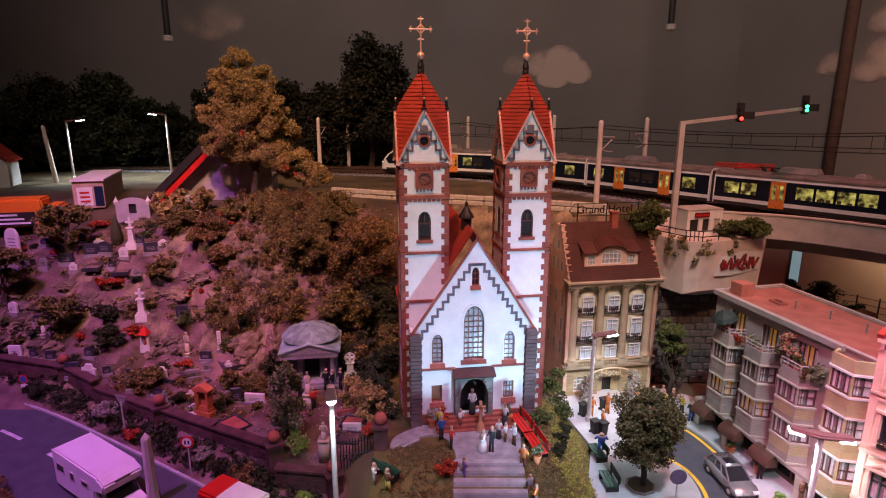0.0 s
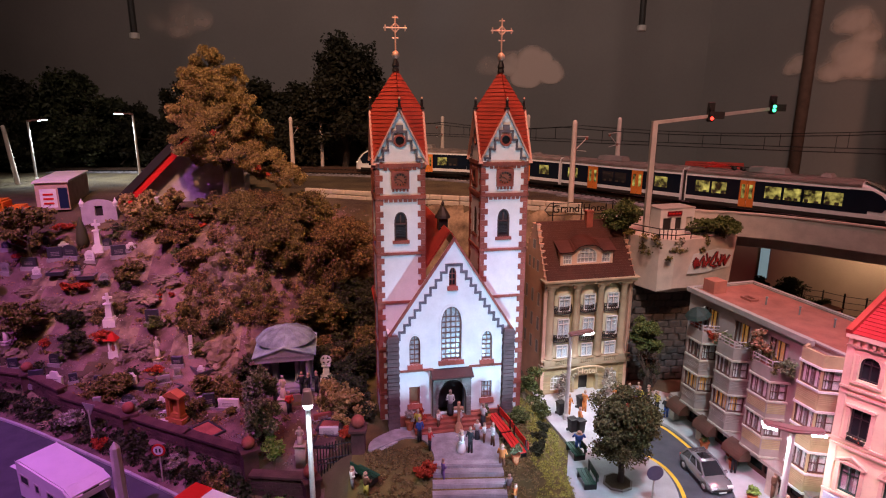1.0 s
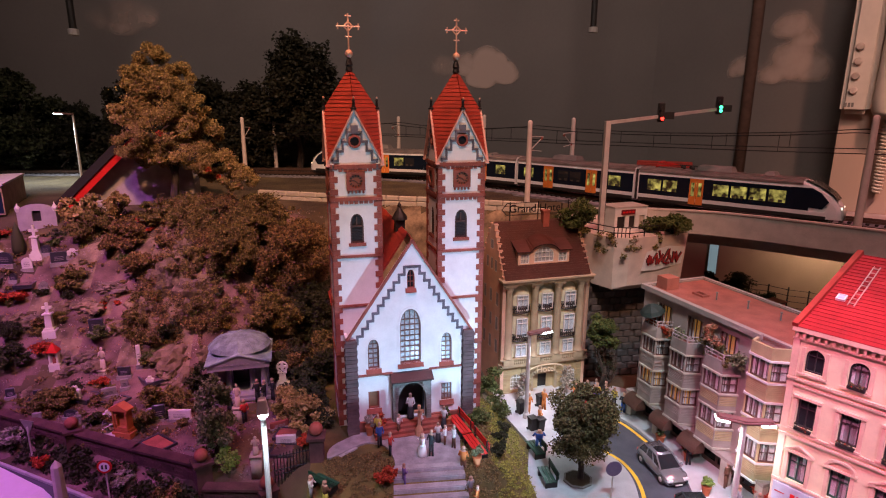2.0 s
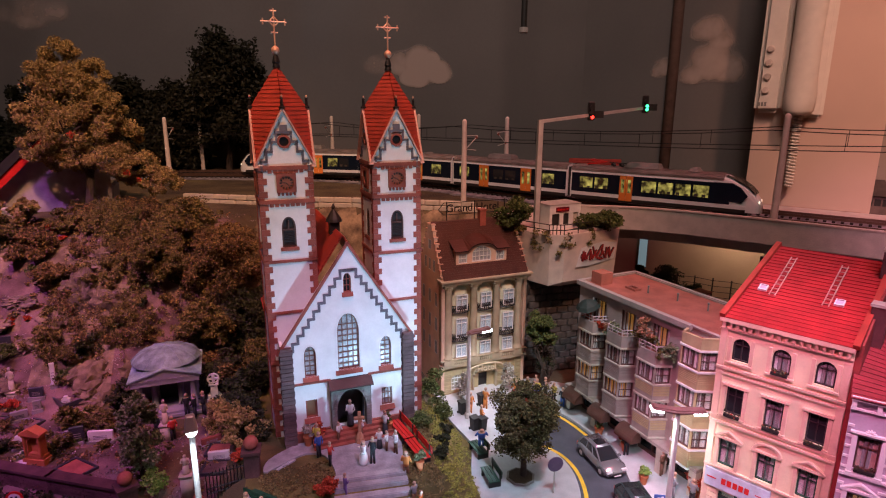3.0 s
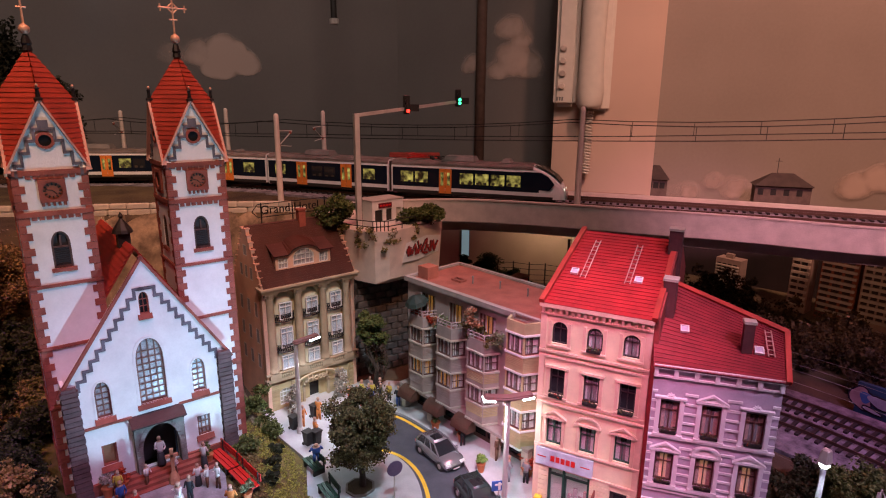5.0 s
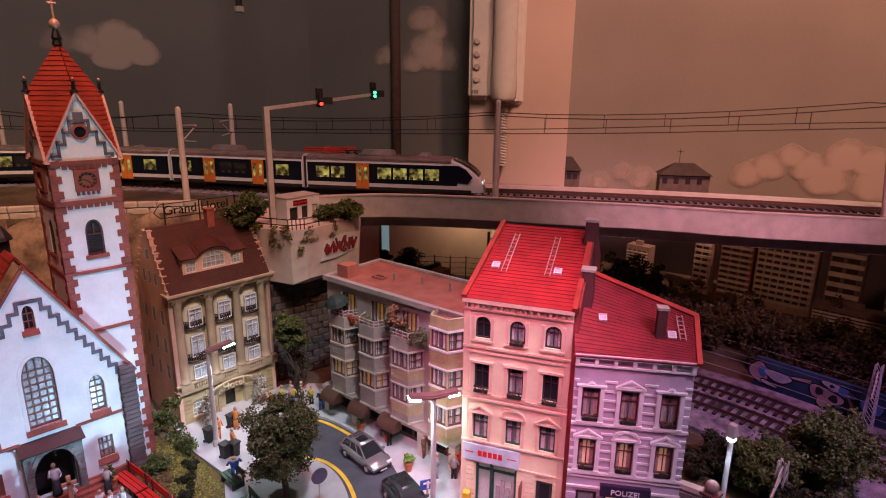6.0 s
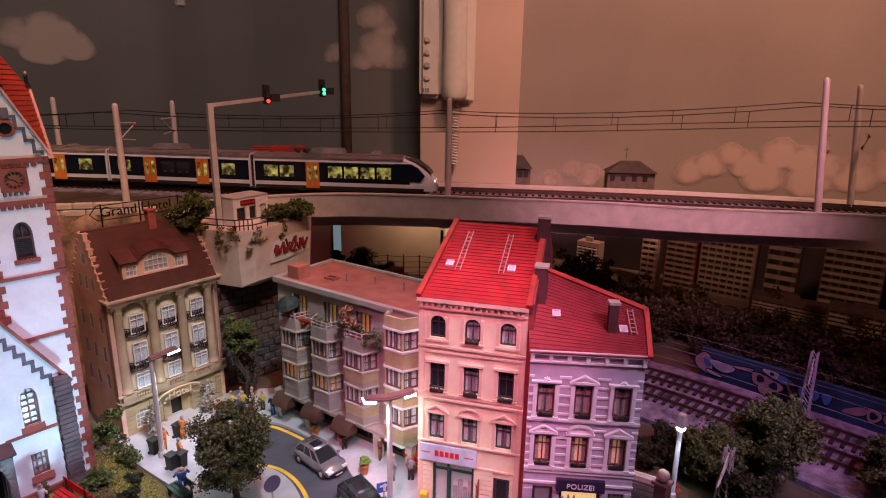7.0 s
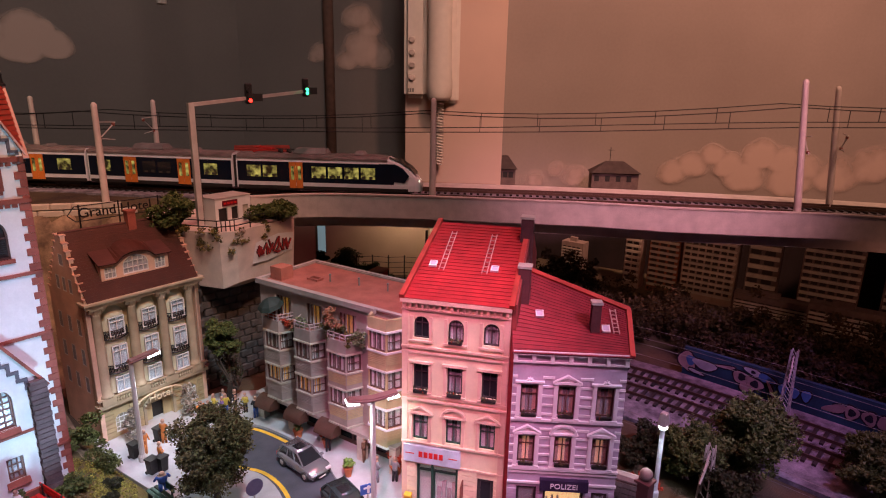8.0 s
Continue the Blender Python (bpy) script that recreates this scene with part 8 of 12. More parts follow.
def leafy(name, colour, colour2, rough=0.65):
    """Foliage whose leaves differ one from another."""
    m, n, l, b = shader(name)
    geo = n.new("ShaderNodeNewGeometry")
    mix = n.new("ShaderNodeMix")
    mix.data_type = "RGBA"
    mix.inputs[6].default_value, mix.inputs[7].default_value = (*colour, 1), (*colour2, 1)
    l.new(geo.outputs["Random Per Island"], mix.inputs[0])
    l.new(mix.outputs[2], b.inputs["Base Color"])
    b.inputs["Roughness"].default_value = rough
    b.inputs["Specular IOR Level"].default_value = 0.3
    return m


F_OLIVE = leafy("olive_leaves", (0.05, 0.042, 0.013), (0.24, 0.18, 0.055))
F_BROWN = leafy("brown_leaves", (0.035, 0.022, 0.010), (0.28, 0.175, 0.06))
F_TAN = leafy("tan_leaves", (0.15, 0.10, 0.03), (0.46, 0.34, 0.13))
F_DARK = leafy("dark_leaves", (0.012, 0.014, 0.006), (0.05, 0.055, 0.022))
F_DARKGREEN = leafy("dark_green_leaves", (0.03, 0.028, 0.010), (0.17, 0.15, 0.055))
F_SAGE = leafy("grey_green_leaves", (0.07, 0.08, 0.04), (0.26, 0.28, 0.15))
F_GREEN = leafy("green_leaves", (0.035, 0.05, 0.012), (0.13, 0.16, 0.045))
F_BRIGHT = leafy("bright_green_leaves", (0.10, 0.18, 0.03), (0.24, 0.36, 0.08))
F_NIGHT = leafy("night_tree_leaves", (0.006, 0.006, 0.003), (0.03, 0.028, 0.012))
F_RED = leafy("red_leaves", (0.22, 0.02, 0.012), (0.55, 0.08, 0.03))
F_GREY = leafy("pale_dry_leaves", (0.18, 0.16, 0.13), (0.45, 0.40, 0.34))
F_MOSS = leafy("moss_tufts", (0.08, 0.075, 0.018), (0.42, 0.40, 0.08))


def lobes(x, y, z, rx, rz, n, count, seed, size=0.45):
    """Clumps spread over a rounded crown, uneven in size, with gaps."""
    rnd = random.Random(seed)
    out = []
    for i in range(n + 1):
        a, t = rnd.uniform(0, 6.283), rnd.uniform(-0.8, 1.0)
        k = math.sqrt(max(0, 1 - t * t)) * rnd.uniform(0.45, 0.95) if i < n else 0.0
        s = size * rnd.uniform(0.5, 1.15)
        c = Vector((x + rx * k * math.cos(a), y + rx * k * math.sin(a), z + (rz * t * 0.85 if i < n else 0)))
        r, h = rx * s, (rx * 0.4 + rz * 0.6) * s * 0.8
        for j in range(6):
            d = Vector((rnd.gauss(0, 1), rnd.gauss(0, 1), rnd.gauss(0.1, 1))).normalized() * rnd.uniform(0.45, 0.95)
            q = rnd.uniform(0.38, 0.7)
            out.append((c.x + d.x * r, c.y + d.y * r, c.z + d.z * h, r * q, r * q, h * q, max(4, count // 6)))
    return out


def tree(x, y, z0, height, radius, crown_h, fol, label, seed, leaves=9000, leaf=0.17, lobes_n=22, trunk=0.3, bend=0.3, category="tree", low=0.0):
    """A tapered trunk, forking limbs and a crown of leaf clumps."""
    t = thing("tree", label, category, x, y, z0)
    rnd = random.Random(seed)
    bm = BM()
    top = height - crown_h * 0.45
    pts = [Vector((0, 0, -0.3))]
    for i in range(1, 6):
        pts.append(Vector((rnd.uniform(-bend, bend), rnd.uniform(-bend, bend), top * i / 5)))
    for i, (p, q) in enumerate(zip(pts, pts[1:])):
        rod(bm, p, q, trunk * (1 - i * 0.15), 8, trunk * (1 - (i + 1) * 0.15))
    for i in range(9):
        s = pts[rnd.randint(2, 5)]
        a = rnd.uniform(0, 6.283)
        e = Vector((radius * 0.75 * math.cos(a), radius * 0.75 * math.sin(a), height - crown_h * rnd.uniform(0.25, 0.8)))
        m = s.lerp(e, 0.5) + Vector((rnd.uniform(-0.3, 0.3), rnd.uniform(-0.3, 0.3), rnd.uniform(0, 0.4)))
        rod(bm, s, m, trunk * 0.4, 5, trunk * 0.28)
        rod(bm, m, e, trunk * 0.28, 5, trunk * 0.08)
    part("trunk", bm, BARK, t, "tapered trunk with limbs")
    cl = lobes(0, 0, height - crown_h / 2, radius, crown_h / 2, lobes_n, max(30, leaves // (lobes_n + 1)), seed)
    leaf_cloud("crown", cl, leaf, fol, t, seed)
    return t


def shrub(x, y, r, h, fol, label, seed, leaves=900, leaf=0.12, z=None, group=""):
    z = ground_z(x, y) if z is None else z
    ob = leaf_cloud("shrub", lobes(0, 0, h * 0.48, r, h * 0.5, 8, leaves // 9, seed, 0.55), leaf, fol, None, seed, label, "shrub", group=group)
    ob.matrix_basis = pose(x * CM, y * CM, z * CM)
    return ob


# the wooded slope between cemetery and railway
rnd = random.Random(31)
clumps = []
for i in range(400):
    x, y = rnd.uniform(-22, 2.5), rnd.uniform(50.0, 68.5)
    if (y > 62.0 and x > -13) or (x < -8 and y < 51.5) or (-20 < x < -16.2 and 53 < y < 60 and rnd.random() < 0.2):
        continue
    h = ground_z(x, y)
    if h < -1.0:
        continue
    s = rnd.uniform(0.7, 1.6)
    for k in range(7):
        d = Vector((rnd.gauss(0, 1), rnd.gauss(0, 1), rnd.gauss(0.2, 0.8))).normalized() * s * rnd.uniform(0.4, 0.95)
        q = s * rnd.uniform(0.22, 0.45)
        clumps.append((x + d.x, y + d.y, h + s * 0.4 + d.z, q, q, q * rnd.uniform(0.8, 1.3), int(150 * q + 24)))
half = [c for i, c in enumerate(clumps) if noise.noise(Vector((c[0] * 0.25, c[1] * 0.25, 5))) > 0.05]
rest = [c for c in clumps if c not in half]
leaf_cloud("woodland_undergrowth", half, 0.10, F_BROWN, None, 1, "dense brown autumn undergrowth on the slope", "undergrowth", "stuff")
leaf_cloud("woodland_undergrowth", rest, 0.10, F_OLIVE, None, 2, "dense olive undergrowth on the slope", "undergrowth", "stuff")
# moss and roots that hang in streaks down the cliff
hanging = []
for i in range(150):
    x, y = rnd.uniform(-22, -9), rnd.uniform(50.5, 62)
    h = ground_z(x, y)
    if h > -0.5:
        for k in range(6):
            hanging.append((x + rnd.uniform(-0.15, 0.15), y - 0.25, h + 0.9 - k * 0.42, 0.16, 0.12, 0.34, 16))
leaf_cloud("hanging_moss", hanging, 0.085, leafy("dry_moss_strands", (0.05, 0.036, 0.014), (0.34, 0.24, 0.10)), None, 3, "dry moss hanging in streaks down the cliff", "moss", "stuff")
for i, (x, y, h, r, ch, fol) in enumerate(((-8.5, 57.0, 7.4, 3.4, 6.5, F_BROWN), (-6.5, 55.0, 7.0, 2.4, 6.0, F_DARK), (-11.5, 59.0, 4.6, 2.6, 4.0, F_OLIVE), (-7.6, 60.5, 3.4, 2.8, 2.8, F_BROWN), (-13.5, 56.0, 5.0, 2.2, 4.4, F_OLIVE), (-4.0, 57.5, 6.0, 2.4, 5.2, F_DARK), (-9.5, 53.5, 5.0, 2.0, 4.5, F_OLIVE))):
    tree(x, y, ground_z(x, y), h, r, ch, fol, "bushy brown tree on the wooded slope", 200 + i, 24000, 0.105, 40, 0.28)

# dark woods between the lower line and the far town
rnd = random.Random(33)
woods = []
for i in range(380):
    y = rnd.uniform(-6, 50)
    x = rnd.uniform(57.5, 70) + 0.1 * (50 - y) * 0.6
    top = rnd.uniform(0.8, 3.0) + (2.6 if 44 < y < 48 or rnd.random() < 0.1 else 0)
    for k in range(4):
        q = rnd.uniform(0.5, 1.0)
        woods.append((x + rnd.uniform(-1, 1), y + rnd.uniform(-1, 1), STREET + top * rnd.uniform(0.2, 1.0), q, q, q * 0.9, 70))
leaf_cloud("far_woods", woods, 0.2, leafy("night_leaves", (0.012, 0.010, 0.005), (0.085, 0.055, 0.025)), None, 34, "dark autumn woods behind the lower line", "woods", "stuff")

# large autumn tree on the hill and dark trees behind
BIG_TREE = ((-0.6, 16.2, 2.0, 1.6), (-2.0, 14.6, 1.9, 1.7), (1.4, 14.4, 2.0, 1.6), (-0.2, 12.6, 3.2, 2.2), (2.6, 11.4, 2.4, 1.9), (-3.2, 11.0, 2.2, 1.9), (3.2, 8.8, 2.6, 1.9), (-1.2, 9.0, 3.6, 2.2), (-3.4, 7.6, 2.2, 1.5), (2.0, 6.6, 3.4, 1.9), (5.0, 5.2, 2.4, 1.7), (7.0, 3.8, 1.9, 1.5), (-1.2, 6.4, 2.2, 1.2))
big = tree(-22.2, 67.6, 9.9, 16.0, 4.4, 12.0, F_TAN, "large autumn tree with tan leaves", 5, 300, 0.15, 6, 0.55, 0.6)
rnd = random.Random(55)
cl = []
for x, z, r, hz in BIG_TREE:
    for k in range(16):
        a, t, u = rnd.uniform(0, 6.283), rnd.uniform(-0.9, 1), rnd.uniform(0.22, 0.42)
        q = math.sqrt(1 - t * t) * rnd.uniform(0.6, 0.95)
        cl.append((x + r * q * math.cos(a), r * q * math.sin(a) * 0.9, z + hz * t * 0.9, r * u, r * u, hz * u * 1.1, int(1700 * u)))
leaf_cloud("crown", cl, 0.095, F_TAN, big, 56)
for k, twig in enumerate(((0.3, -2.9, 9.0, 0.35, 0.2, 0.3, 40), (4.5, -2.0, 5.2, 0.4, 0.2, 0.3, 50), (5.4, -1.4, 4.4, 0.3, 0.2, 0.25, 40))):
    leaf_cloud("red_twig", [twig], 0.12, F_RED, big, 57 + k)
for i, (x, y, h, r, ch) in enumerate(((-69, 104, 18, 9, 16), (-58.5, 106, 18.5, 7, 16), (-80, 98, 15, 8, 14), (-39, 107, 18, 5.5, 15), (-13, 108.5, 25, 7, 22), (-22, 109.5, 16.5, 6, 15), (-6, 108, 17, 5, 15), (-28, 110, 17, 5.0, 15), (-50, 108, 13, 5, 12))):
    tree(x, y, 8.0, h, r, ch, F_NIGHT if i != 1 else F_DARK, "dark tall tree before the night sky", 300 + i, 26000, 0.3, 46, 0.7)
tree(14.0, 35.5, STREET + 0.3, 7.1, 2.15, 5.2, F_DARKGREEN, "dark green street tree in a round planting bed", 9, 40000, 0.09, 60, 0.24, 0.15)
tree(20.0, 47.4, STREET, 7.8, 1.45, 2.9, F_GREEN, "twisted dark tree beside the stone pier", 10, 9000, 0.11, 26, 0.26, 0.9)
tree(20.8, 48.4, STREET, 4.8, 1.3, 3.4, F_DARK, "leafless dark shrub tree by the pier", 12, 900, 0.1, 10, 0.2, 0.9)
tree(-11.2, 38.0, -2.2, 6.4, 1.35, 5.6, F_SAGE, "slim grey-green cemetery tree", 13, 7000, 0.11, 22, 0.16, 0.3)
tree(-36.8, 52.0, 0.0, 4.6, 1.7, 3.0, F_OLIVE, "small cemetery tree with a bare trunk", 14, 4000, 0.14, 14, 0.18, 0.3)
tree(-40.0, 60.0, 5.6, 6.0, 2.6, 3.8, F_OLIVE, "olive cemetery tree on the upper terrace", 15, 6000, 0.16, 16, 0.22, 0.3)
tree(-43.5, 55.0, 2.5, 6.0, 2.4, 4.0, F_OLIVE, "olive cemetery tree beside the path", 16, 5000, 0.16, 14, 0.2, 0.3)
tree(-30.6, 64.5, 9.0, 3.6, 1.9, 2.9, F_TAN, "rounded autumn tree on the hill", 17, 6000, 0.17, 16, 0.2)
tree(-26.6, 64.5, 9.0, 3.8, 1.4, 3.2, F_TAN, "rounded autumn tree on the hill", 18, 5000, 0.17, 14, 0.2)
tree(42.4, 13.9, STREET, 6.3, 2.3, 5.6, F_GREEN, "dark green tree beside the lower line", 19, 26000, 0.11, 44, 0.26)
tree(47.0, 7.0, STREET, 4.5, 2.6, 3.8, F_GREEN, "small dark tree beside the lower line", 20, 14000, 0.12, 26, 0.2)
tree(39.6, 17.0, STREET, 4.1, 2.0, 3.8, F_GREEN, "dark bushy tree behind the lamp", 23, 14000, 0.11, 26, 0.2)

SHRUBS = (
    (-25.8, 45.9, 1.7, 1.5, F_OLIVE, "low olive cemetery shrub"), (-27.5, 43.4, 1.1, 1.5, F_GREY, "pale dry shrub by the cemetery wall"), (-24.6, 41.3, 0.6, 0.8, F_RED, "red-leaved shrub at the roadside"),
    (-14.0, 35.7, 1.0, 1.3, F_BROWN, "round autumn shrub below the wall"), (-7.0, 42.9, 1.5, 2.6, F_TAN, "tall tan cemetery shrub"), (-5.6, 40.6, 1.4, 2.4, F_TAN, "tan shrub beside the church"),
    (-10.3, 36.6, 0.9, 1.5, F_BRIGHT, "bright green climbing shrub"), (-17.6, 38.0, 0.9, 0.7, F_GREY, "pale dry ground cover"), (-31.5, 51.2, 1.4, 1.3, F_DARK, "dark low cemetery shrub"),
    (-29.2, 52.0, 0.9, 1.0, F_RED, "small red-leaved grave shrub"), (-24.8, 52.6, 1.0, 1.1, F_GREEN, "low green grave shrub"), (-21.0, 53.0, 1.4, 1.8, F_OLIVE, "olive shrub below the rock"), (-18.2, 51.5, 1.0, 2.0, F_DARK, "dark shrub below the rock"),
    (-33.0, 53.5, 1.3, 1.0, F_DARK, "dark rounded shrub on the terrace"), (-17.5, 45.5, 1.2, 2.2, F_OLIVE, "tall olive shrub beside the path"), (-20.8, 44.3, 1.0, 1.0, F_BROWN, "low brown grave shrub"), (-28.5, 62.5, 2.0, 2.6, F_OLIVE, "olive shrub on the hill"),
    (-25.5, 60.5, 2.4, 2.6, F_BROWN, "brown shrub on the hill"), (-22.5, 62.5, 2.2, 2.4, F_OLIVE, "olive shrub on the hill"), (-22.8, 57.5, 1.8, 1.8, F_BROWN, "brown shrub on the rocks"), (-29.0, 57.8, 1.6, 1.6, F_OLIVE, "olive shrub on the rocks"),
    (-38.2, 64.2, 1.1, 0.7, F_RED, "bed of red flowers"), (-23.6, 63.6, 1.0, 0.6, F_RED, "bed of red flowers"), (-31.8, 66.2, 0.8, 0.6, F_RED, "bed of red flowers"), (-34.2, 57.2, 1.3, 0.9, F_RED, "bed of red flowers"), (-41.5, 62.0, 1.3, 0.7, F_RED, "bed of red flowers"),
    (-23.4, 48.8, 0.6, 0.5, F_RED, "small bed of red flowers"), (-13.3, 47.3, 0.7, 0.9, F_RED, "red flowers beside the tomb"), (-5.2, 38.2, 0.8, 0.6, F_RED, "small bright red flower bed"), (0.2, 33.7, 0.85, 0.9, F_RED, "round dark red lawn shrub"),
    (8.7, 38.2, 0.5, 0.8, F_DARK, "round dark lawn shrub"), (7.9, 35.6, 0.5, 0.8, F_DARK, "round dark lawn shrub"), (9.6, 41.2, 0.55, 0.85, F_DARK, "round dark lawn shrub"), 
    (7.4, 39.9, 0.9, 0.7, F_GREEN, "low green shrub at the church wall"), (9.9, 44.0, 1.1, 2.1, F_GREEN, "tall green shrub between church and hotel"), (9.2, 46.2, 1.3, 2.6, F_GREEN, "tall green shrub between church and hotel"), (-4.0, 40.5, 1.0, 1.0, F_DARK, "dark shrub at the tower foot"),
    (12.9, 47.6, 0.7, 2.6, F_GREY, "pale potted palm at the hotel door"), (17.0, 48.2, 0.7, 2.6, F_GREY, "pale potted palm at the hotel door"),
    (18.6, 52.0, 1.9, 2.6, F_GREEN, "dense green bush on the bastion"), (26.0, 50.4, 1.9, 1.9, F_GREEN, "trailing green bush on the bastion"), (28.2, 51.6, 1.3, 1.4, F_GREEN, "trailing green bush on the bastion"),
    (44.5, 2.5, 1.8, 2.0, F_BROWN, "brown shrub beside the ballast"), (39.5, 20.6, 2.0, 2.0, F_DARK, "dark shrub behind the stone wall"), (36.6, 21.8, 1.8, 1.7, F_DARK, "dark shrub behind the stone wall"), (42.0, 17.6, 1.9, 1.8, F_BROWN, "brown shrub behind the stone wall"), (38.6, 14.4, 1.7, 2.2, F_DARK, "dark shrub beside the lower line"), (36.2, 18.6, 1.0, 1.0, F_RED, "low red-leaved shrub behind the stone wall"), (46.5, 67.0, 3.6, 4.4, F_DARK, "dark tall bush under the viaduct"), (48.5, 63.5, 2.8, 3.4, F_DARK, "dark bush under the viaduct"), (43.6, 70.5, 3.2, 4.0, F_DARK, "dark bush under the viaduct"), (34.0, 47.0, 2.6, 3.4, F_DARK, "dark shrub under the viaduct"), (38.5, 41.5, 2.2, 2.6, F_DARK, "dark shrub under the viaduct"),
    (-12.2, 33.0, 1.0, 0.8, F_GREEN, "green shrub at the low stone wall"), (-9.3, 33.4, 0.8, 1.0, F_BRIGHT, "pale green shrub at the low stone wall"), (-36.2, 47.6, 1.1, 1.0, F_DARK, "low dark roadside shrub"), (-31.3, 45.5, 0.8, 0.8, F_DARK, "low dark roadside shrub"), (-21.3, 39.9, 0.9, 0.8, F_DARK, "low dark roadside shrub"), (-16.2, 36.9, 0.8, 0.7, F_DARK, "low dark roadside shrub"),
    (-6.0, 44.4, 1.5, 2.2, F_DARK, "dark shrub beside the church tower"), (-7.0, 49.0, 1.7, 2.6, F_BROWN, "brown shrub behind the tombs"), (-5.4, 47.4, 1.8, 3.0, F_DARK, "dark tall shrub beside the church tower"), (-8.4, 50.2, 2.0, 3.2, F_DARK, "dark tall shrub behind the tombs"), (-5.2, 50.6, 1.9, 3.2, F_OLIVE, "olive tall shrub beside the church tower"), (-4.9, 42.4, 1.0, 1.5, F_DARK, "dark shrub beside the church tower"), (-9.0, 51.4, 1.2, 2.0, F_DARK, "dark shrub behind the temple tomb"), (-14.6, 47.6, 1.3, 2.4, F_DARK, "dark shrub beside the temple tomb"), (-15.6, 45.0, 1.1, 1.6, F_OLIVE, "olive shrub beside the path"),
    (-30.5, 33.0, 2.0, 2.0, F_BROWN, "brown roadside shrub near the van"), (-2.0, 41.2, 0.8, 0.7, F_DARK, "low dark shrub at the church plinth"),
)
for i, (x, y, r, h, fol, label) in enumerate(SHRUBS):
    up = 10.5 if label.endswith("bastion") else (STREET + 0.2 if x > 12 else None)
    shrub(x, y, r, h, fol, label, 400 + i, int(1500 * max(1.0, r * r * 1.2)), 0.09 if r < 1.2 else 0.12, up)
# many small plants between the graves
rnd = random.Random(41)
planted = 0
while planted < 70:
    x, y = rnd.uniform(-47, -12), rnd.uniform(41, 64)
    z = ground_z(x, y)
    if z < -2.0 or noise.noise(Vector((x * 0.22, y * 0.3, 4))) < -0.12 or math.hypot(x + 11.6, y - 47.6) < 5:
        continue
    r = rnd.uniform(0.35, 0.95)
    kind = rnd.choice((F_DARK, F_DARK, F_OLIVE, F_OLIVE, F_BROWN, F_GREEN, F_RED))
    word = {id(F_DARK): "dark", id(F_OLIVE): "olive", id(F_BROWN): "brown", id(F_GREEN): "green", id(F_RED): "red"}[id(kind)]
    shrub(x, y, r * (0.7 if kind is F_RED else 1), r * rnd.uniform(0.8, 1.6) * (0.6 if kind is F_RED else 1), kind, f"small {word} plant between the graves", 800 + planted, 500, 0.1, None, "small cemetery plants")
    planted += 1
# ivy over the bastion edge
rnd = random.Random(77)
ivy = []
for i in range(12):
    t = rnd.random()
    x, y = 21.5 + 7.0 * t, 48.35 + 2.0 * t
    d = rnd.random() ** 3 * 1.8
    ivy.append((x, y - 0.1, 10.6 - d, 0.35, 0.2, 0.3, 45))
for i in range(20):
    t = rnd.random()
    ivy.append((17.2 + 3.7 * t, 54.2 - 5.5 * t, 10.7 - rnd.random() ** 3 * 1.5, 0.4, 0.4, 0.35, 45))
leaf_cloud("trailing_ivy", ivy, 0.13, F_OLIVE, None, 78, "ivy trailing over the bastion edge", "ivy", "stuff")

# grass tufts on the lawns and weeds in the cemetery
lawn, dry, weeds, verge = [], [], [], []
rnd = random.Random(90)
for i in range(2600):
    x, y = rnd.uniform(-4, 11), rnd.uniform(29.5, 44)
    if (0.6 < x < 5.4 and y < 41) or (y > 36.4 and x < 5.6):
        continue
    green = x > 7.6 + 0.9 * noise.noise(Vector((x, y, 0))) or (x > 5.6 and y > 40)
    (lawn if green else dry).append((x, y, ground_z(x, y) + 0.0, 0.25, 0.25, 0.06, 30))
for i in range(700):
    x, y = rnd.uniform(-48, -6), rnd.uniform(36, 66)
    z = ground_z(x, y)
    if z < -2.3 or noise.noise(Vector((x * 0.35, y * 0.35, 2))) < 0.0:
        continue
    weeds.append((x, y, z + 0.08, 0.5, 0.5, 0.14, 26))
for i in range(420):
    t = rnd.random()
    x = -48 + 40 * t
    y = along([(-50, 52.5), (-40, 48.6), (-33, 45.2), (-24, 40.2), (-18, 36.8), (-12, 33.4), (-8, 32.0)], x) + rnd.uniform(0.5, 2.2)
    verge.append((x, y, ground_z(x, y) + 0.15, 0.4, 0.4, 0.25, 26))
leaf_cloud("lawn_grass", lawn, 0.06, F_MOSS, None, 91, "short mossy green lawn grass", "grass", "stuff")
leaf_cloud("dry_lawn_grass", dry, 0.055, leafy("dry_grass", (0.06, 0.04, 0.016), (0.26, 0.18, 0.07)), None, 97, "short dry brown lawn grass", "grass", "stuff")
leaf_cloud("cemetery_weeds", weeds, 0.13, F_BROWN, None, 92, "low weeds among the graves", "weeds", "stuff")
leaf_cloud("verge_grass", verge, 0.14, F_DARK, None, 93, "dark grass on the road verge", "grass", "stuff")


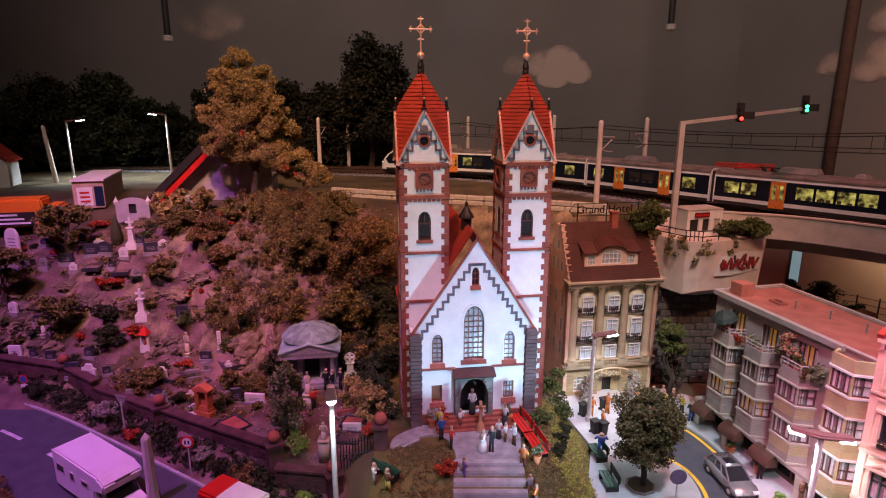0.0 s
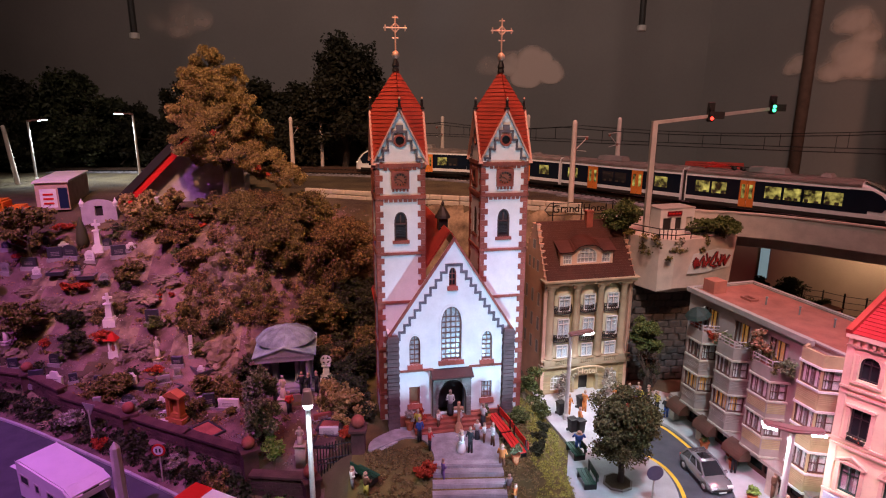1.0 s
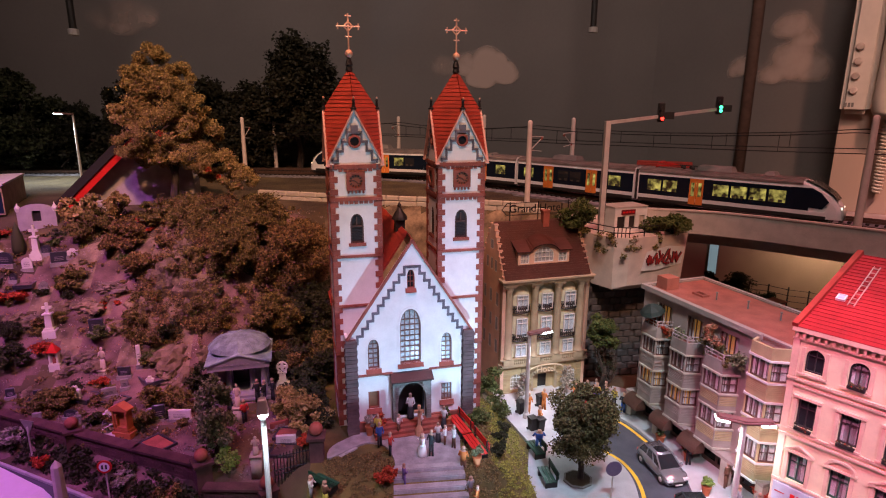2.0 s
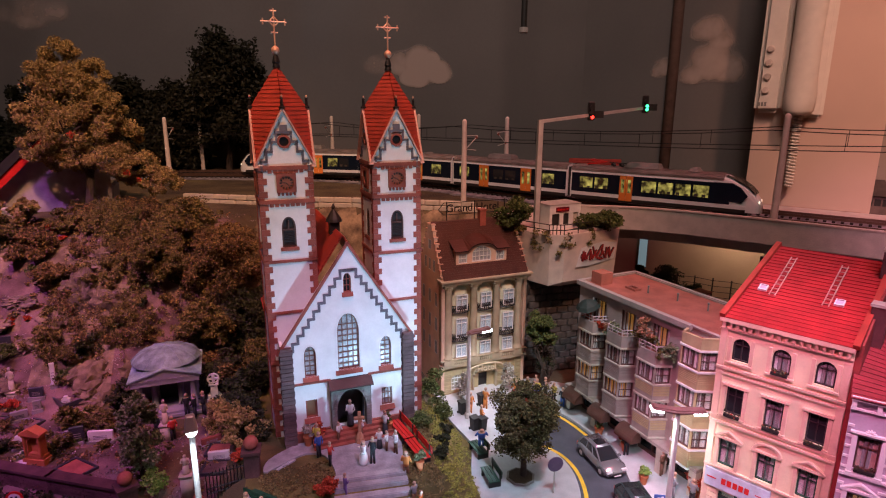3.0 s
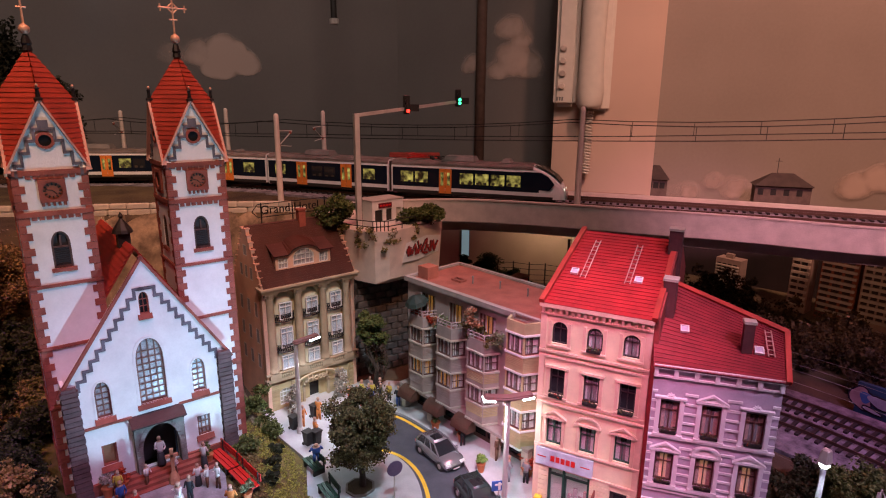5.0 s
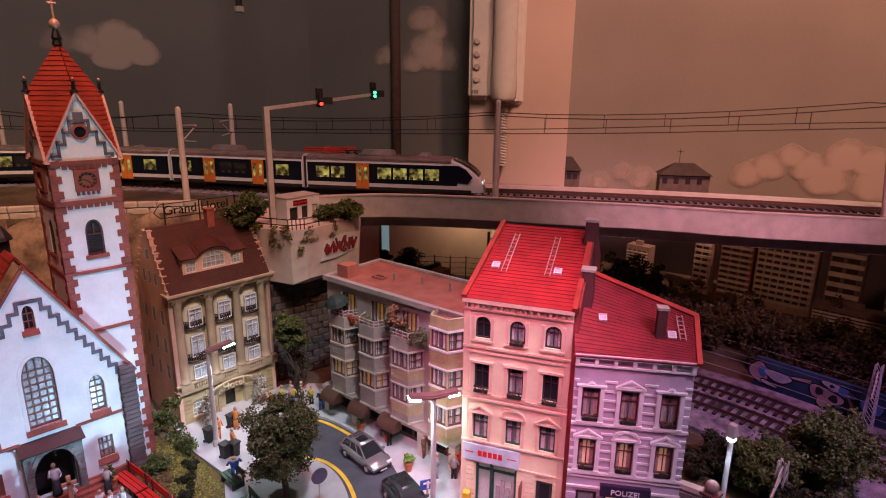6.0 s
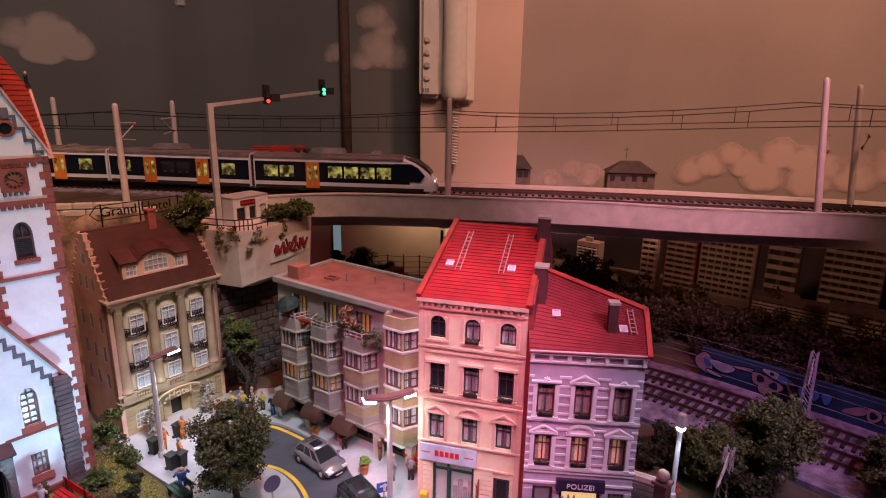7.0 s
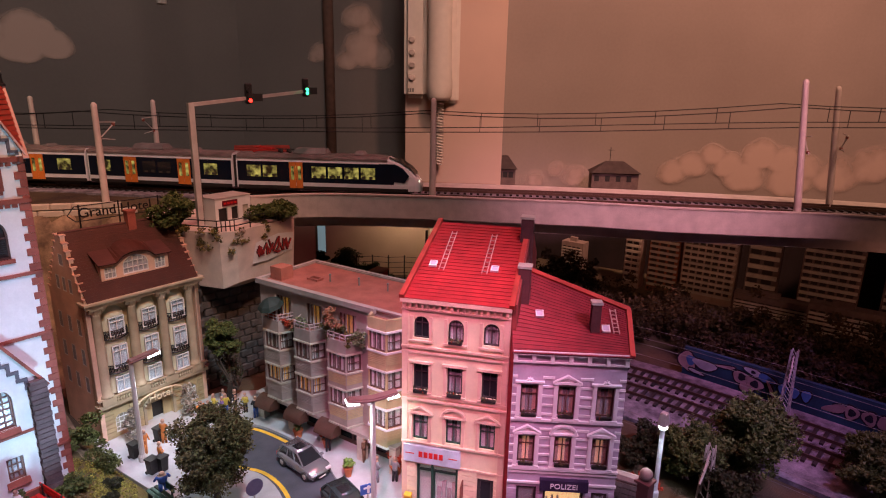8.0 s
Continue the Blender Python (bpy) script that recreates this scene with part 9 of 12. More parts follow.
# rocks of the cliff
def boulder(x, y, z, r, seed, mat=ROCK, tall=0.55, label="craggy brown rock on the slope"):
    bm = BM()
    bmesh.ops.create_icosphere(bm, subdivisions=4 if r > 1.2 else 3, radius=1)
    for v in bm.verts:
        n = noise.noise(v.co * 1.3 + Vector((seed, 0, 0))) + 0.5 * noise.noise(v.co * 3.1 + Vector((0, seed, 0)))
        crag = 1 - abs(noise.noise(Vector((v.co.x * 5, v.co.y * 5, v.co.z * 2.2)) + Vector((seed, seed, 0))))
        v.co *= 0.75 + 0.5 * n + 0.42 * crag * crag + 0.12 * noise.noise(v.co * 11 + Vector((seed, 0, seed)))
        v.co = Vector((v.co.x * r * 1.25, v.co.y * r * 0.8, (math.floor(v.co.z * 5) * 0.7 / 5 + v.co.z * 0.3) * r * tall))
    return solo("rock", bm, mat, label, "rock", x, y, z, seed * 37 % 360, "rocks of the slope")


PALE_ROCK = paint("pale_rock", (0.17, 0.125, 0.095), 0.95, vary=0.6, grain=500, bump=1.0, patch=120)
for i, (x, y, r, mat) in enumerate(((-19.5, 56.5, 2.2, PALE_ROCK), (-18.0, 58.2, 2.0, PALE_ROCK), (-21.0, 54.4, 1.8, ROCK), (-19.6, 52.6, 2.0, ROCK), (-17.2, 54.8, 1.5, PALE_ROCK), (-17.8, 50.2, 1.6, ROCK), (-16.2, 48.6, 1.5, ROCK), (-22.5, 55.6, 1.5, ROCK), (-26.5, 55.5, 1.6, ROCK), (-30.5, 55.2, 1.7, PALE_ROCK), (-35.8, 55.8, 1.9, PALE_ROCK), (-41.0, 54.0, 1.8, ROCK), (-27.5, 51.8, 1.3, PALE_ROCK), (-25.0, 56.8, 1.6, PALE_ROCK), (-38.5, 57.5, 1.4, ROCK), (-14.8, 50.8, 1.4, ROCK), (-28.8, 48.6, 0.9, ROCK), (-23.8, 53.6, 1.3, ROCK))):
    boulder(x, y, ground_z(x, y) - r * 0.15, r * (0.72 if x > -23 else 0.75), i + 1, mat, 1.1 if x > -22 else 0.5)

# many small rocks along the terraces, loose gravel and fallen leaves
rnd = random.Random(61)
ledges = [[(-47, 55.5), (-40, 55.8), (-33, 55.0), (-27, 55.6)], [(-46, 51.8), (-41, 51.5), (-36, 51.8)], [(-28, 49.8), (-25.4, 51.0), (-23.4, 50.6)], [(-22.5, 54.5), (-19.5, 52.4), (-17.6, 49.6), (-16.4, 46.8)]]
k = 100
for line in ledges:
    for (x0, y0), (x1, y1) in zip(line, line[1:]):
        for i in range(5):
            t = (i + rnd.random()) / 5
            x, y, r = x0 + (x1 - x0) * t + rnd.uniform(-0.5, 0.5), y0 + (y1 - y0) * t + rnd.uniform(-0.6, 0.6), rnd.uniform(0.45, 0.95)
            boulder(x, y, ground_z(x, y) - r * 0.1, r, k, PALE_ROCK if rnd.random() < 0.55 else ROCK, 0.6, "small rock of the terrace edge")
            k += 1
bits, litter, tufts = [], [], []
for i in range(2600):
    x, y = rnd.uniform(-48, -5.5), rnd.uniform(36, 66)
    z = ground_z(x, y)
    if z > -2.3:
        (bits if rnd.random() < 0.7 else litter).append((x, y, z - 0.02, 0.6, 0.6, 0.03, 10))
for i in range(200):
    x, y = rnd.uniform(-48, -9), rnd.uniform(40, 66)
    z = ground_z(x, y)
    if z > -2.2 and noise.noise(Vector((x * 0.3, y * 0.3, 9))) > -0.05:
        tufts.append((x, y, z + 0.15, 0.45, 0.45, 0.3, 60))
leaf_cloud("loose_gravel", bits, 0.07, leafy("gravel_bits", (0.05, 0.035, 0.035), (0.42, 0.34, 0.32), 0.9), None, 94, "loose mixed gravel between the graves", "gravel", "stuff")
leaf_cloud("fallen_leaves", litter, 0.07, leafy("fallen_leaf_bits", (0.10, 0.03, 0.02), (0.40, 0.20, 0.08), 0.9), None, 95, "fallen brown and red leaves", "leaves", "stuff")
leaf_cloud("cemetery_tufts", tufts, 0.12, F_OLIVE, None, 96, "olive tufts among the graves", "weeds", "stuff")
# ---------- cemetery ----------
BRICK = paint("old_red_brick", (0.10, 0.045, 0.045), 0.9, vary=0.4, grain=1200, bump=0.8)
GRAVE_WHITE = paint("white_marble", (0.66, 0.62, 0.58), 0.5, vary=0.15)
GRAVE_DARK = paint("black_granite", (0.035, 0.035, 0.045), 0.3, vary=0.3)
GRAVE_GREY = paint("grey_granite", (0.25, 0.22, 0.22), 0.6, vary=0.3)
TERRACOTTA = paint("terracotta", (0.45, 0.13, 0.05), 0.7, vary=0.25)
STONE_FIGURE = paint("cream_stone", (0.58, 0.48, 0.38), 0.7, vary=0.2)


def brick_wall(name, line, h, label, cap=True, thick=0.55, balls=()):
    w = thing(name, label, "wall", kind="structure")
    brick = None
    rnd = random.Random(len(line))
    for (x0, y0), (x1, y1) in zip(line, line[1:]):
        L, rz = math.hypot(x1 - x0, y1 - y0), math.degrees(math.atan2(y1 - y0, x1 - x0))
        z0 = min(ground_z(x0, y0), ground_z(x1, y1)) - 0.6
        z1 = max(ground_z(x0, y0), ground_z(x1, y1)) + h
        bm = BM()
        box(bm, 0, -thick / 2 + 0.05, z0, L, thick / 2 - 0.05, z1)
        c = part("wall_core", bm, BRICK, w)
        c.matrix_basis = pose(x0 * CM, y0 * CM, 0, 0, 0, rz)
        bm = BM()
        r = 0
        z = z1
        while z > z0 + 0.3:
            z -= 0.25
            x = -0.25 * (r % 2)
            while x < L:
                box(bm, max(0, x) + 0.015, -thick / 2 + rnd.uniform(-0.02, 0.02), z + 0.015, min(L, x + 0.5) - 0.015, -thick / 2 + 0.1, z + 0.24)
                x += 0.5
            r += 1
        c = tagged(part("brick_courses", bm, BRICK, w), kind="stuff")
        c.matrix_basis = pose(x0 * CM, y0 * CM, 0, 0, 0, rz)
        if cap:
            bm = BM()
            v = box(bm, -0.1, -thick / 2 - 0.12, z1, L + 0.1, thick / 2 + 0.12, z1 + 0.18)
            c = part("coping", bm, BRICK, w)
            c.matrix_basis = pose(x0 * CM, y0 * CM, 0, 0, 0, rz)
    for x, y, hp in balls:
        z = ground_z(x, y)
        bm = BM()
        box(bm, -0.5, -0.5, -0.8, 0.5, 0.5, hp)
        box(bm, -0.62, -0.62, hp, 0.62, 0.62, hp + 0.2)
        c = part("wall_pillar", bm, BRICK, w, "brick pillar with a stone ball")
        c.matrix_basis = pose(x * CM, y * CM, z * CM, 0, 0, 30)
        bm = BM()
        lathe(bm, [(0.2, hp + 0.2)] + [(0.44 * math.sin(a), hp + 0.62 - 0.44 * math.cos(a)) for a in [0.6 + 0.22 * i for i in range(11)]] + [(0.01, hp + 1.06)], 14)
        part("ball", bm, RED_STONE, c, smooth=True)


brick_wall("cemetery_wall", [(-48, 52.6), (-41.4, 50.2), (-33.9, 48.2), (-29.5, 45.3), (-22.3, 41.6), (-17, 38.9), (-11.9, 36.4)], 0.75, "old dark red brick cemetery wall", balls=((-33.9, 48.1, 1.0), (-22.3, 41.5, 1.1), (-11.8, 36.2, 1.3)))
brick_wall("stone_wall", [(-11.4, 35.2), (-7.6, 34.7)], 1.1, "low grey garden wall beside the gate", balls=((-7.4, 34.6, 1.3),))


def gate():
    g = thing("iron_gate", "open black wrought-iron cemetery gate", "gate", -4.3, 36.2, ground_z(-4.3, 36.2))
    bm = BM()
    box(bm, -0.45, -0.45, -1.6, 0.45, 0.45, 1.6)
    box(bm, -0.6, -0.6, 1.6, 0.6, 0.6, 1.8)
    part("pillar", bm, BRICK, g, "brick gate pillar")
    bm = BM()
    lathe(bm, [(0.2, 1.8)] + [(0.46 * math.sin(a), 2.22 - 0.46 * math.cos(a)) for a in [0.6 + 0.22 * i for i in range(11)]] + [(0.01, 2.68)], 14)
    part("ball", bm, RED_STONE, g, smooth=True)
    bm = BM()
    for i in range(12):
        x = -0.5 - i * 0.2
        rod(bm, (x, -0.15 - 0.06 * i, -1.6), (x, -0.15 - 0.06 * i, 0.9 + 0.12 * math.sin(i * 0.3)), 0.035, 5)
    for z in (-1.45, -0.55, -0.2, 0.75):
        rod(bm, (-0.45, -0.13, z), (-2.75, -0.82, z), 0.045, 5)
    for i in range(6):
        c = Vector((-0.7 - i * 0.38, -0.2 - 0.114 * i, -0.37))
        q = None
        for k in range(9):
            p = c + Vector((0.14 * math.cos(k * math.pi / 4), 0, 0.14 * math.sin(k * math.pi / 4)))
            if q:
                rod(bm, q, p, 0.028, 4)
            q = p
    part("gate_leaf", bm, IRON, g, "wrought-iron leaf with scrolls")


gate()


def mausoleum():
    z = -1.45
    m = thing("mausoleum", "grey temple tomb with a pale copper dome", "mausoleum", -11.6, 47.6, z, 8)
    GREY = paint("temple_stone", (0.26, 0.24, 0.28), 0.75, vary=0.2)
    COPPER = paint("pale_copper", (0.24, 0.34, 0.35), 0.5, vary=0.5, patch=120)
    for i in range(2):
        bm = BM()
        box(bm, -2.5 + i * 0.15, -1.9 + i * 0.2, -0.4 + i * 0.2, 2.5 - i * 0.15, 3.2, -0.2 + i * 0.2 + 0.02)
        part("step", bm, GREY, m)
    for x, y in ((-1.9, -1.4), (1.9, -1.4), (-0.95, -0.6), (0.95, -0.6)):
        bm = BM()
        lathe(bm, [(0.32, 0.0), (0.32, 0.12), (0.25, 0.16), (0.22, 2.2), (0.33, 2.32), (0.33, 2.42)], 12, Matrix.Translation((x, y, 0)))
        part("column", bm, GREY, m, "round temple column", smooth=True)
    bm = BM()
    plate(bm, rect(-2.2, 0, 2.2, 2.4), [rect(-0.7, 0, 0.7, 1.8)], 0.4, 0.6)
    box(bm, -2.2, 0.6, 0, -1.9, 3.0, 2.4)
    box(bm, 1.9, 0.6, 0, 2.2, 3.0, 2.4)
    box(bm, -1.9, 2.8, 0, 1.9, 3.0, 2.4)
    part("chamber", bm, GREY, m)
    bm = BM()
    box(bm, -0.9, 0.9, 0, 0.9, 1.0, 1.9)
    part("chamber_door", bm, DARK, m)
    bm = BM()
    box(bm, -2.4, -1.75, 2.4, 2.4, 3.1, 2.85)
    for i in range(11):
        box(bm, -2.2 + i * 0.41, -1.84, 2.78, -2.02 + i * 0.41, -1.7, 2.9)
    part("entablature", bm, GREY, m)
    bm = BM()
    plate(bm, [(-2.5, 2.85), (2.5, 2.85), (0, 3.6)], [], -1.8, -1.5)
    part("pediment", bm, GREY, m)
    bm = BM()
    sheet(bm, [(-2.6, -1.9, 2.95), (0, -1.9, 3.75), (0, 3.0, 3.75), (-2.6, 3.0, 2.95)], 0.1)
    sheet(bm, [(2.6, -1.9, 2.95), (0, -1.9, 3.75), (0, 3.0, 3.75), (2.6, 3.0, 2.95)], 0.1)
    part("porch_roof", bm, COPPER, m)
    bm = BM()
    lathe(bm, [(2.3, 3.0), (2.3, 3.5), (2.55, 3.55), (2.3, 3.85), (1.7, 4.2), (0.9, 4.45), (0.1, 4.55)], 24, Matrix.Translation((0, 0.9, 0)))
    d = part("dome", bm, COPPER, m, "pale copper dome", smooth=False)
    bm = BM()
    for i in range(12):
        a = i * math.pi / 6
        pts = [(2.57, 3.57), (2.32, 3.87), (1.72, 4.22), (0.92, 4.47), (0.1, 4.57)]
        for (r0, z0), (r1, z1) in zip(pts, pts[1:]):
            rod(bm, (r0 * math.cos(a), 0.9 + r0 * math.sin(a), z0), (r1 * math.cos(a), 0.9 + r1 * math.sin(a), z1), 0.04, 4)
    part("dome_rib", bm, COPPER, d)


mausoleum()


def cross_monument(x, y, h, label, mat, ringed=False):
    z = ground_z(x, y)
    m = thing("grave_cross", label, "grave cross", x, y, z, 6)
    bm = BM()
    box(bm, -0.55, -0.45, -0.4, 0.55, 0.45, 0.35)
    box(bm, -0.42, -0.34, 0.35, 0.42, 0.34, 0.55)
    part("plinth", bm, mat, m)
    bm = BM()
    v = box(bm, -0.3, -0.24, 0.55, 0.3, 0.24, h * 0.62)
    for q in v:
        if q.co.z > 1:
            q.co.x *= 0.8
            q.co.y *= 0.8
    box(bm, -0.38, -0.3, h * 0.62, 0.38, 0.3, h * 0.66)
    part("pedestal", bm, mat, m)
    bm = BM()
    box(bm, -0.12, -0.1, h * 0.66, 0.12, 0.1, h)
    box(bm, -0.42, -0.1, h * 0.80, 0.42, 0.1, h * 0.88)
    if ringed:
        n = 16
        for i in range(n):
            a, b = 2 * math.pi * i / n, 2 * math.pi * (i + 1) / n
            rod(bm, (0.42 * math.cos(a), 0, h * 0.84 + 0.42 * math.sin(a)), (0.42 * math.cos(b), 0, h * 0.84 + 0.42 * math.sin(b)), 0.09, 5)
    bmesh.ops.bevel(bm, geom=[e for e in bm.edges if e.calc_length() > 0.15], offset=0.02, segments=1, affect="EDGES")
    part("cross", bm, mat, m)


cross_monument(-29.2, 53.4, 2.9, "white marble grave cross on a tall pedestal", GRAVE_WHITE)
cross_monument(-33.9, 61.8, 3.2, "white marble grave cross on a tall pedestal", GRAVE_WHITE)
cross_monument(-8.3, 48.1, 2.3, "pale ringed stone cross", GRAVE_WHITE, True)


def headstone(x, y, kind, mat, w, h, label, rz=0.0, z=None):
    z = ground_z(x, y) if z is None else z
    g = thing("gravestone", label, "gravestone", x, y, z, rz, "gravestones")
    bm = BM()
    box(bm, -w / 2 - 0.1, -0.25, -0.3, w / 2 + 0.1, 0.2, 0.14)
    part("base", bm, GRAVE_GREY, g)
    bm = BM()
    if kind == "round":
        plate(bm, arch(-w / 2, 0.1, w / 2, h * 0.6, h, 6), [], -0.12, 0.12)
    elif kind == "shoulder":
        plate(bm, [(-w / 2, 0.1), (w / 2, 0.1), (w / 2, h * 0.75), (w * 0.28, h * 0.78), (w * 0.2, h), (-w * 0.2, h), (-w * 0.28, h * 0.78), (-w / 2, h * 0.75)], [], -0.12, 0.12)
    else:
        plate(bm, rect(-w / 2, 0.1, w / 2, h), [], -0.12, 0.12)
    bmesh.ops.bevel(bm, geom=[e for e in bm.edges if e.calc_length() > 0.2], offset=0.03, segments=1, affect="EDGES")
    part("slab", bm, mat, g)
    bm = BM()
    for i in range(3):
        box(bm, -w * 0.28, -0.135, h * (0.3 + 0.13 * i), w * 0.28, -0.118, h * (0.34 + 0.13 * i))
    part("inscription_bar", bm, GRAVE_GREY if mat is not GRAVE_GREY else GRAVE_DARK, g)


STONES = (
    (-31.0, 47.0, "shoulder", GRAVE_WHITE, 1.5, 1.6, "white shouldered gravestone by the wall"), (-34.2, 60.4, "round", GRAVE_WHITE, 0.9, 1.2, "small white rounded gravestone"), (-36.0, 60.2, "round", GRAVE_DARK, 1.5, 1.3, "dark polished gravestone on the gravel"),
    (-37.4, 60.0, "square", GRAVE_DARK, 1.4, 1.3, "dark polished gravestone on the gravel"), (-39.6, 59.2, "square", GRAVE_DARK, 1.5, 1.1, "low black gravestone on the gravel"), (-31.4, 60.8, "square", GRAVE_DARK, 1.4, 1.2, "dark blue-black gravestone on the gravel"), (-25.2, 53.2, "square", GRAVE_DARK, 1.2, 1.3, "dark leaning gravestone on the terrace"),
    (-46.0, 60.6, "round", GRAVE_WHITE, 1.8, 2.8, "tall white rounded tomb"), (-33.0, 47.8, "square", GRAVE_DARK, 1.2, 1.4, "black gravestone by the wall"), (-27.6, 46.6, "round", GRAVE_DARK, 0.6, 0.9, "small black gravestone on the gravel"), (-20.6, 50.0, "square", GRAVE_WHITE, 0.35, 1.9, "narrow white stele on the gravel"),
    (-21.6, 49.2, "square", GRAVE_DARK, 1.0, 0.9, "low dark gravestone on the gravel"), (-22.2, 47.4, "square", GRAVE_GREY, 1.1, 0.8, "low grey gravestone on the gravel"), (-40.0, 50.6, "square", GRAVE_WHITE, 1.2, 1.3, "cream gravestone at the path"), (-42.5, 54.5, "round", GRAVE_WHITE, 1.0, 1.2, "white rounded gravestone on the gravel"), (-17.0, 43.6, "square", GRAVE_DARK, 0.9, 1.3, "black upright gravestone on the gravel"),
    (-15.4, 43.4, "square", GRAVE_WHITE, 1.7, 0.9, "pale table-like gravestone on the gravel"), (-18.4, 46.8, "round", GRAVE_GREY, 0.9, 1.1, "grey rounded gravestone on the gravel"), (-6.8, 39.2, "square", GRAVE_WHITE, 1.4, 0.7, "low white gravestone near the gate"), (-7.6, 41.4, "square", RED_STONE, 1.4, 0.6, "low red gravestone near the gate"), (-44.5, 58.0, "shoulder", GRAVE_GREY, 1.2, 1.4, "grey shouldered gravestone on the gravel"), (-13.4, 45.6, "square", GRAVE_GREY, 1.3, 0.7, "low grey grave slab"),
)
MORE = []
rnd = random.Random(77)
for row, x0, x1 in ((44.2, -26, -17), (47.8, -30, -18), (50.2, -44, -32), (53.6, -46, -34), (58.6, -46, -28), (61.4, -46, -30)):
    x = x0
    while x < x1:
        kind, mat = rnd.choice((("square", GRAVE_DARK), ("round", GRAVE_GREY), ("square", GRAVE_GREY), ("round", GRAVE_DARK), ("shoulder", GRAVE_WHITE)))
        MORE.append((x, row + rnd.uniform(-0.5, 0.5), kind, mat, rnd.uniform(0.5, 1.0), rnd.uniform(0.6, 1.1), {id(GRAVE_DARK): "small black", id(GRAVE_GREY): "small weathered grey", id(GRAVE_WHITE): "small pale"}[id(mat)] + " gravestone between the plants"))
        x += rnd.uniform(1.8, 4.2)
STONES += tuple(MORE)
for i, (x, y, kind, mat, w, h, label) in enumerate(STONES):
    headstone(x, y, kind, mat, w, h, label, (i * 23) % 40 - 14)


def grave_bed(x, y, rz, mat, label):
    z = ground_z(x, y)
    g = thing("grave_bed", label, "grave", x, y, z, rz, "grave beds")
    bm = BM()
    plate(bm, rect(-0.8, -1.2, 0.8, 1.2), [rect(-0.65, -1.05, 0.65, 1.05)], -0.25, 0.12)
    k = part("kerb", bm, GRAVE_DARK, g)
    k.matrix_basis = Matrix.Rotation(radians(90), 4, "X")
    bm = BM()
    box(bm, -0.68, -1.08, -0.3, 0.68, 1.08, 0.05)
    part("bed", bm, mat, g)


for i, (x, y, rz, mat) in enumerate(((-16.0, 40.2, 50, RED_STONE), (-21.8, 47.0, 60, GRAVEL), (-6.6, 40.4, 80, RED_STONE), (-6.6, 38.2, 80, GRAVEL), (-24.4, 47.6, 70, GRAVEL), (-36.4, 58.6, 10, GRAVEL), (-33.6, 58.8, 10, GRAVEL), (-13.6, 46.6, 20, RED_STONE), (-19.4, 49.0, 40, GRAVEL))):
    grave_bed(x, y, rz, mat, "edged grave bed with " + ("red planting" if mat is RED_STONE else "brown gravel"))


def shrine(x, y):
    s = thing("grave_shrine", "terracotta temple-shaped grave shrine", "grave shrine", x, y, ground_z(x, y), -20)
    bm = BM()
    box(bm, -0.8, -0.4, -0.3, 0.8, 0.4, 0.35)
    box(bm, -0.68, -0.3, 0.35, 0.68, 0.3, 0.6)
    part("plinth", bm, TERRACOTTA, s)
    bm = BM()
    plate(bm, rect(-0.6, 0.6, 0.6, 2.1), [arch(-0.36, 0.75, 0.36, 1.5, 1.9)], -0.25, 0.0)
    box(bm, -0.6, 0.0, 0.6, 0.6, 0.25, 2.1)
    for k in (-0.55, 0.55):
        lathe(bm, [(0.1, 0.6), (0.08, 2.1)], 8, Matrix.Translation((k, -0.3, 0)))
    part("body", bm, TERRACOTTA, s)
    bm = BM()
    box(bm, -0.78, -0.42, 2.1, 0.78, 0.3, 2.25)
    plate(bm, [(-0.8, 2.25), (0.8, 2.25), (0, 2.65)], [], -0.42, 0.3)
    part("pediment", bm, TERRACOTTA, s)


shrine(-18.8, 41.7)


def madonna(x, y):
    s = thing("wayside_shrine", "small white wayside shrine with a red roof", "wayside shrine", x, y, ground_z(x, y))
    bm = BM()
    box(bm, -0.45, -0.3, -0.3, 0.45, 0.3, 0.5)
    plate(bm, rect(-0.38, 0.5, 0.38, 1.6), [arch(-0.24, 0.6, 0.24, 1.2, 1.5)], -0.25, 0.0)
    box(bm, -0.38, 0.0, 0.5, 0.38, 0.2, 1.6)
    part("body", bm, GRAVE_WHITE, s)
    bm = BM()
    lathe(bm, [(0.58, 1.6), (0.5, 1.75), (0.05, 2.35)], 4, Matrix.Rotation(radians(45), 4, "Z"))
    part("roof", bm, RED_PAINT, s)
    bm = BM()
    lathe(bm, [(0.14, 0.55), (0.15, 0.9), (0.08, 1.15), (0.1, 1.25), (0.02, 1.36)], 8, Matrix.Translation((0, -0.12, 0)))
    part("niche_figure", bm, RED_STONE, s)


madonna(-27.7, 50.6)


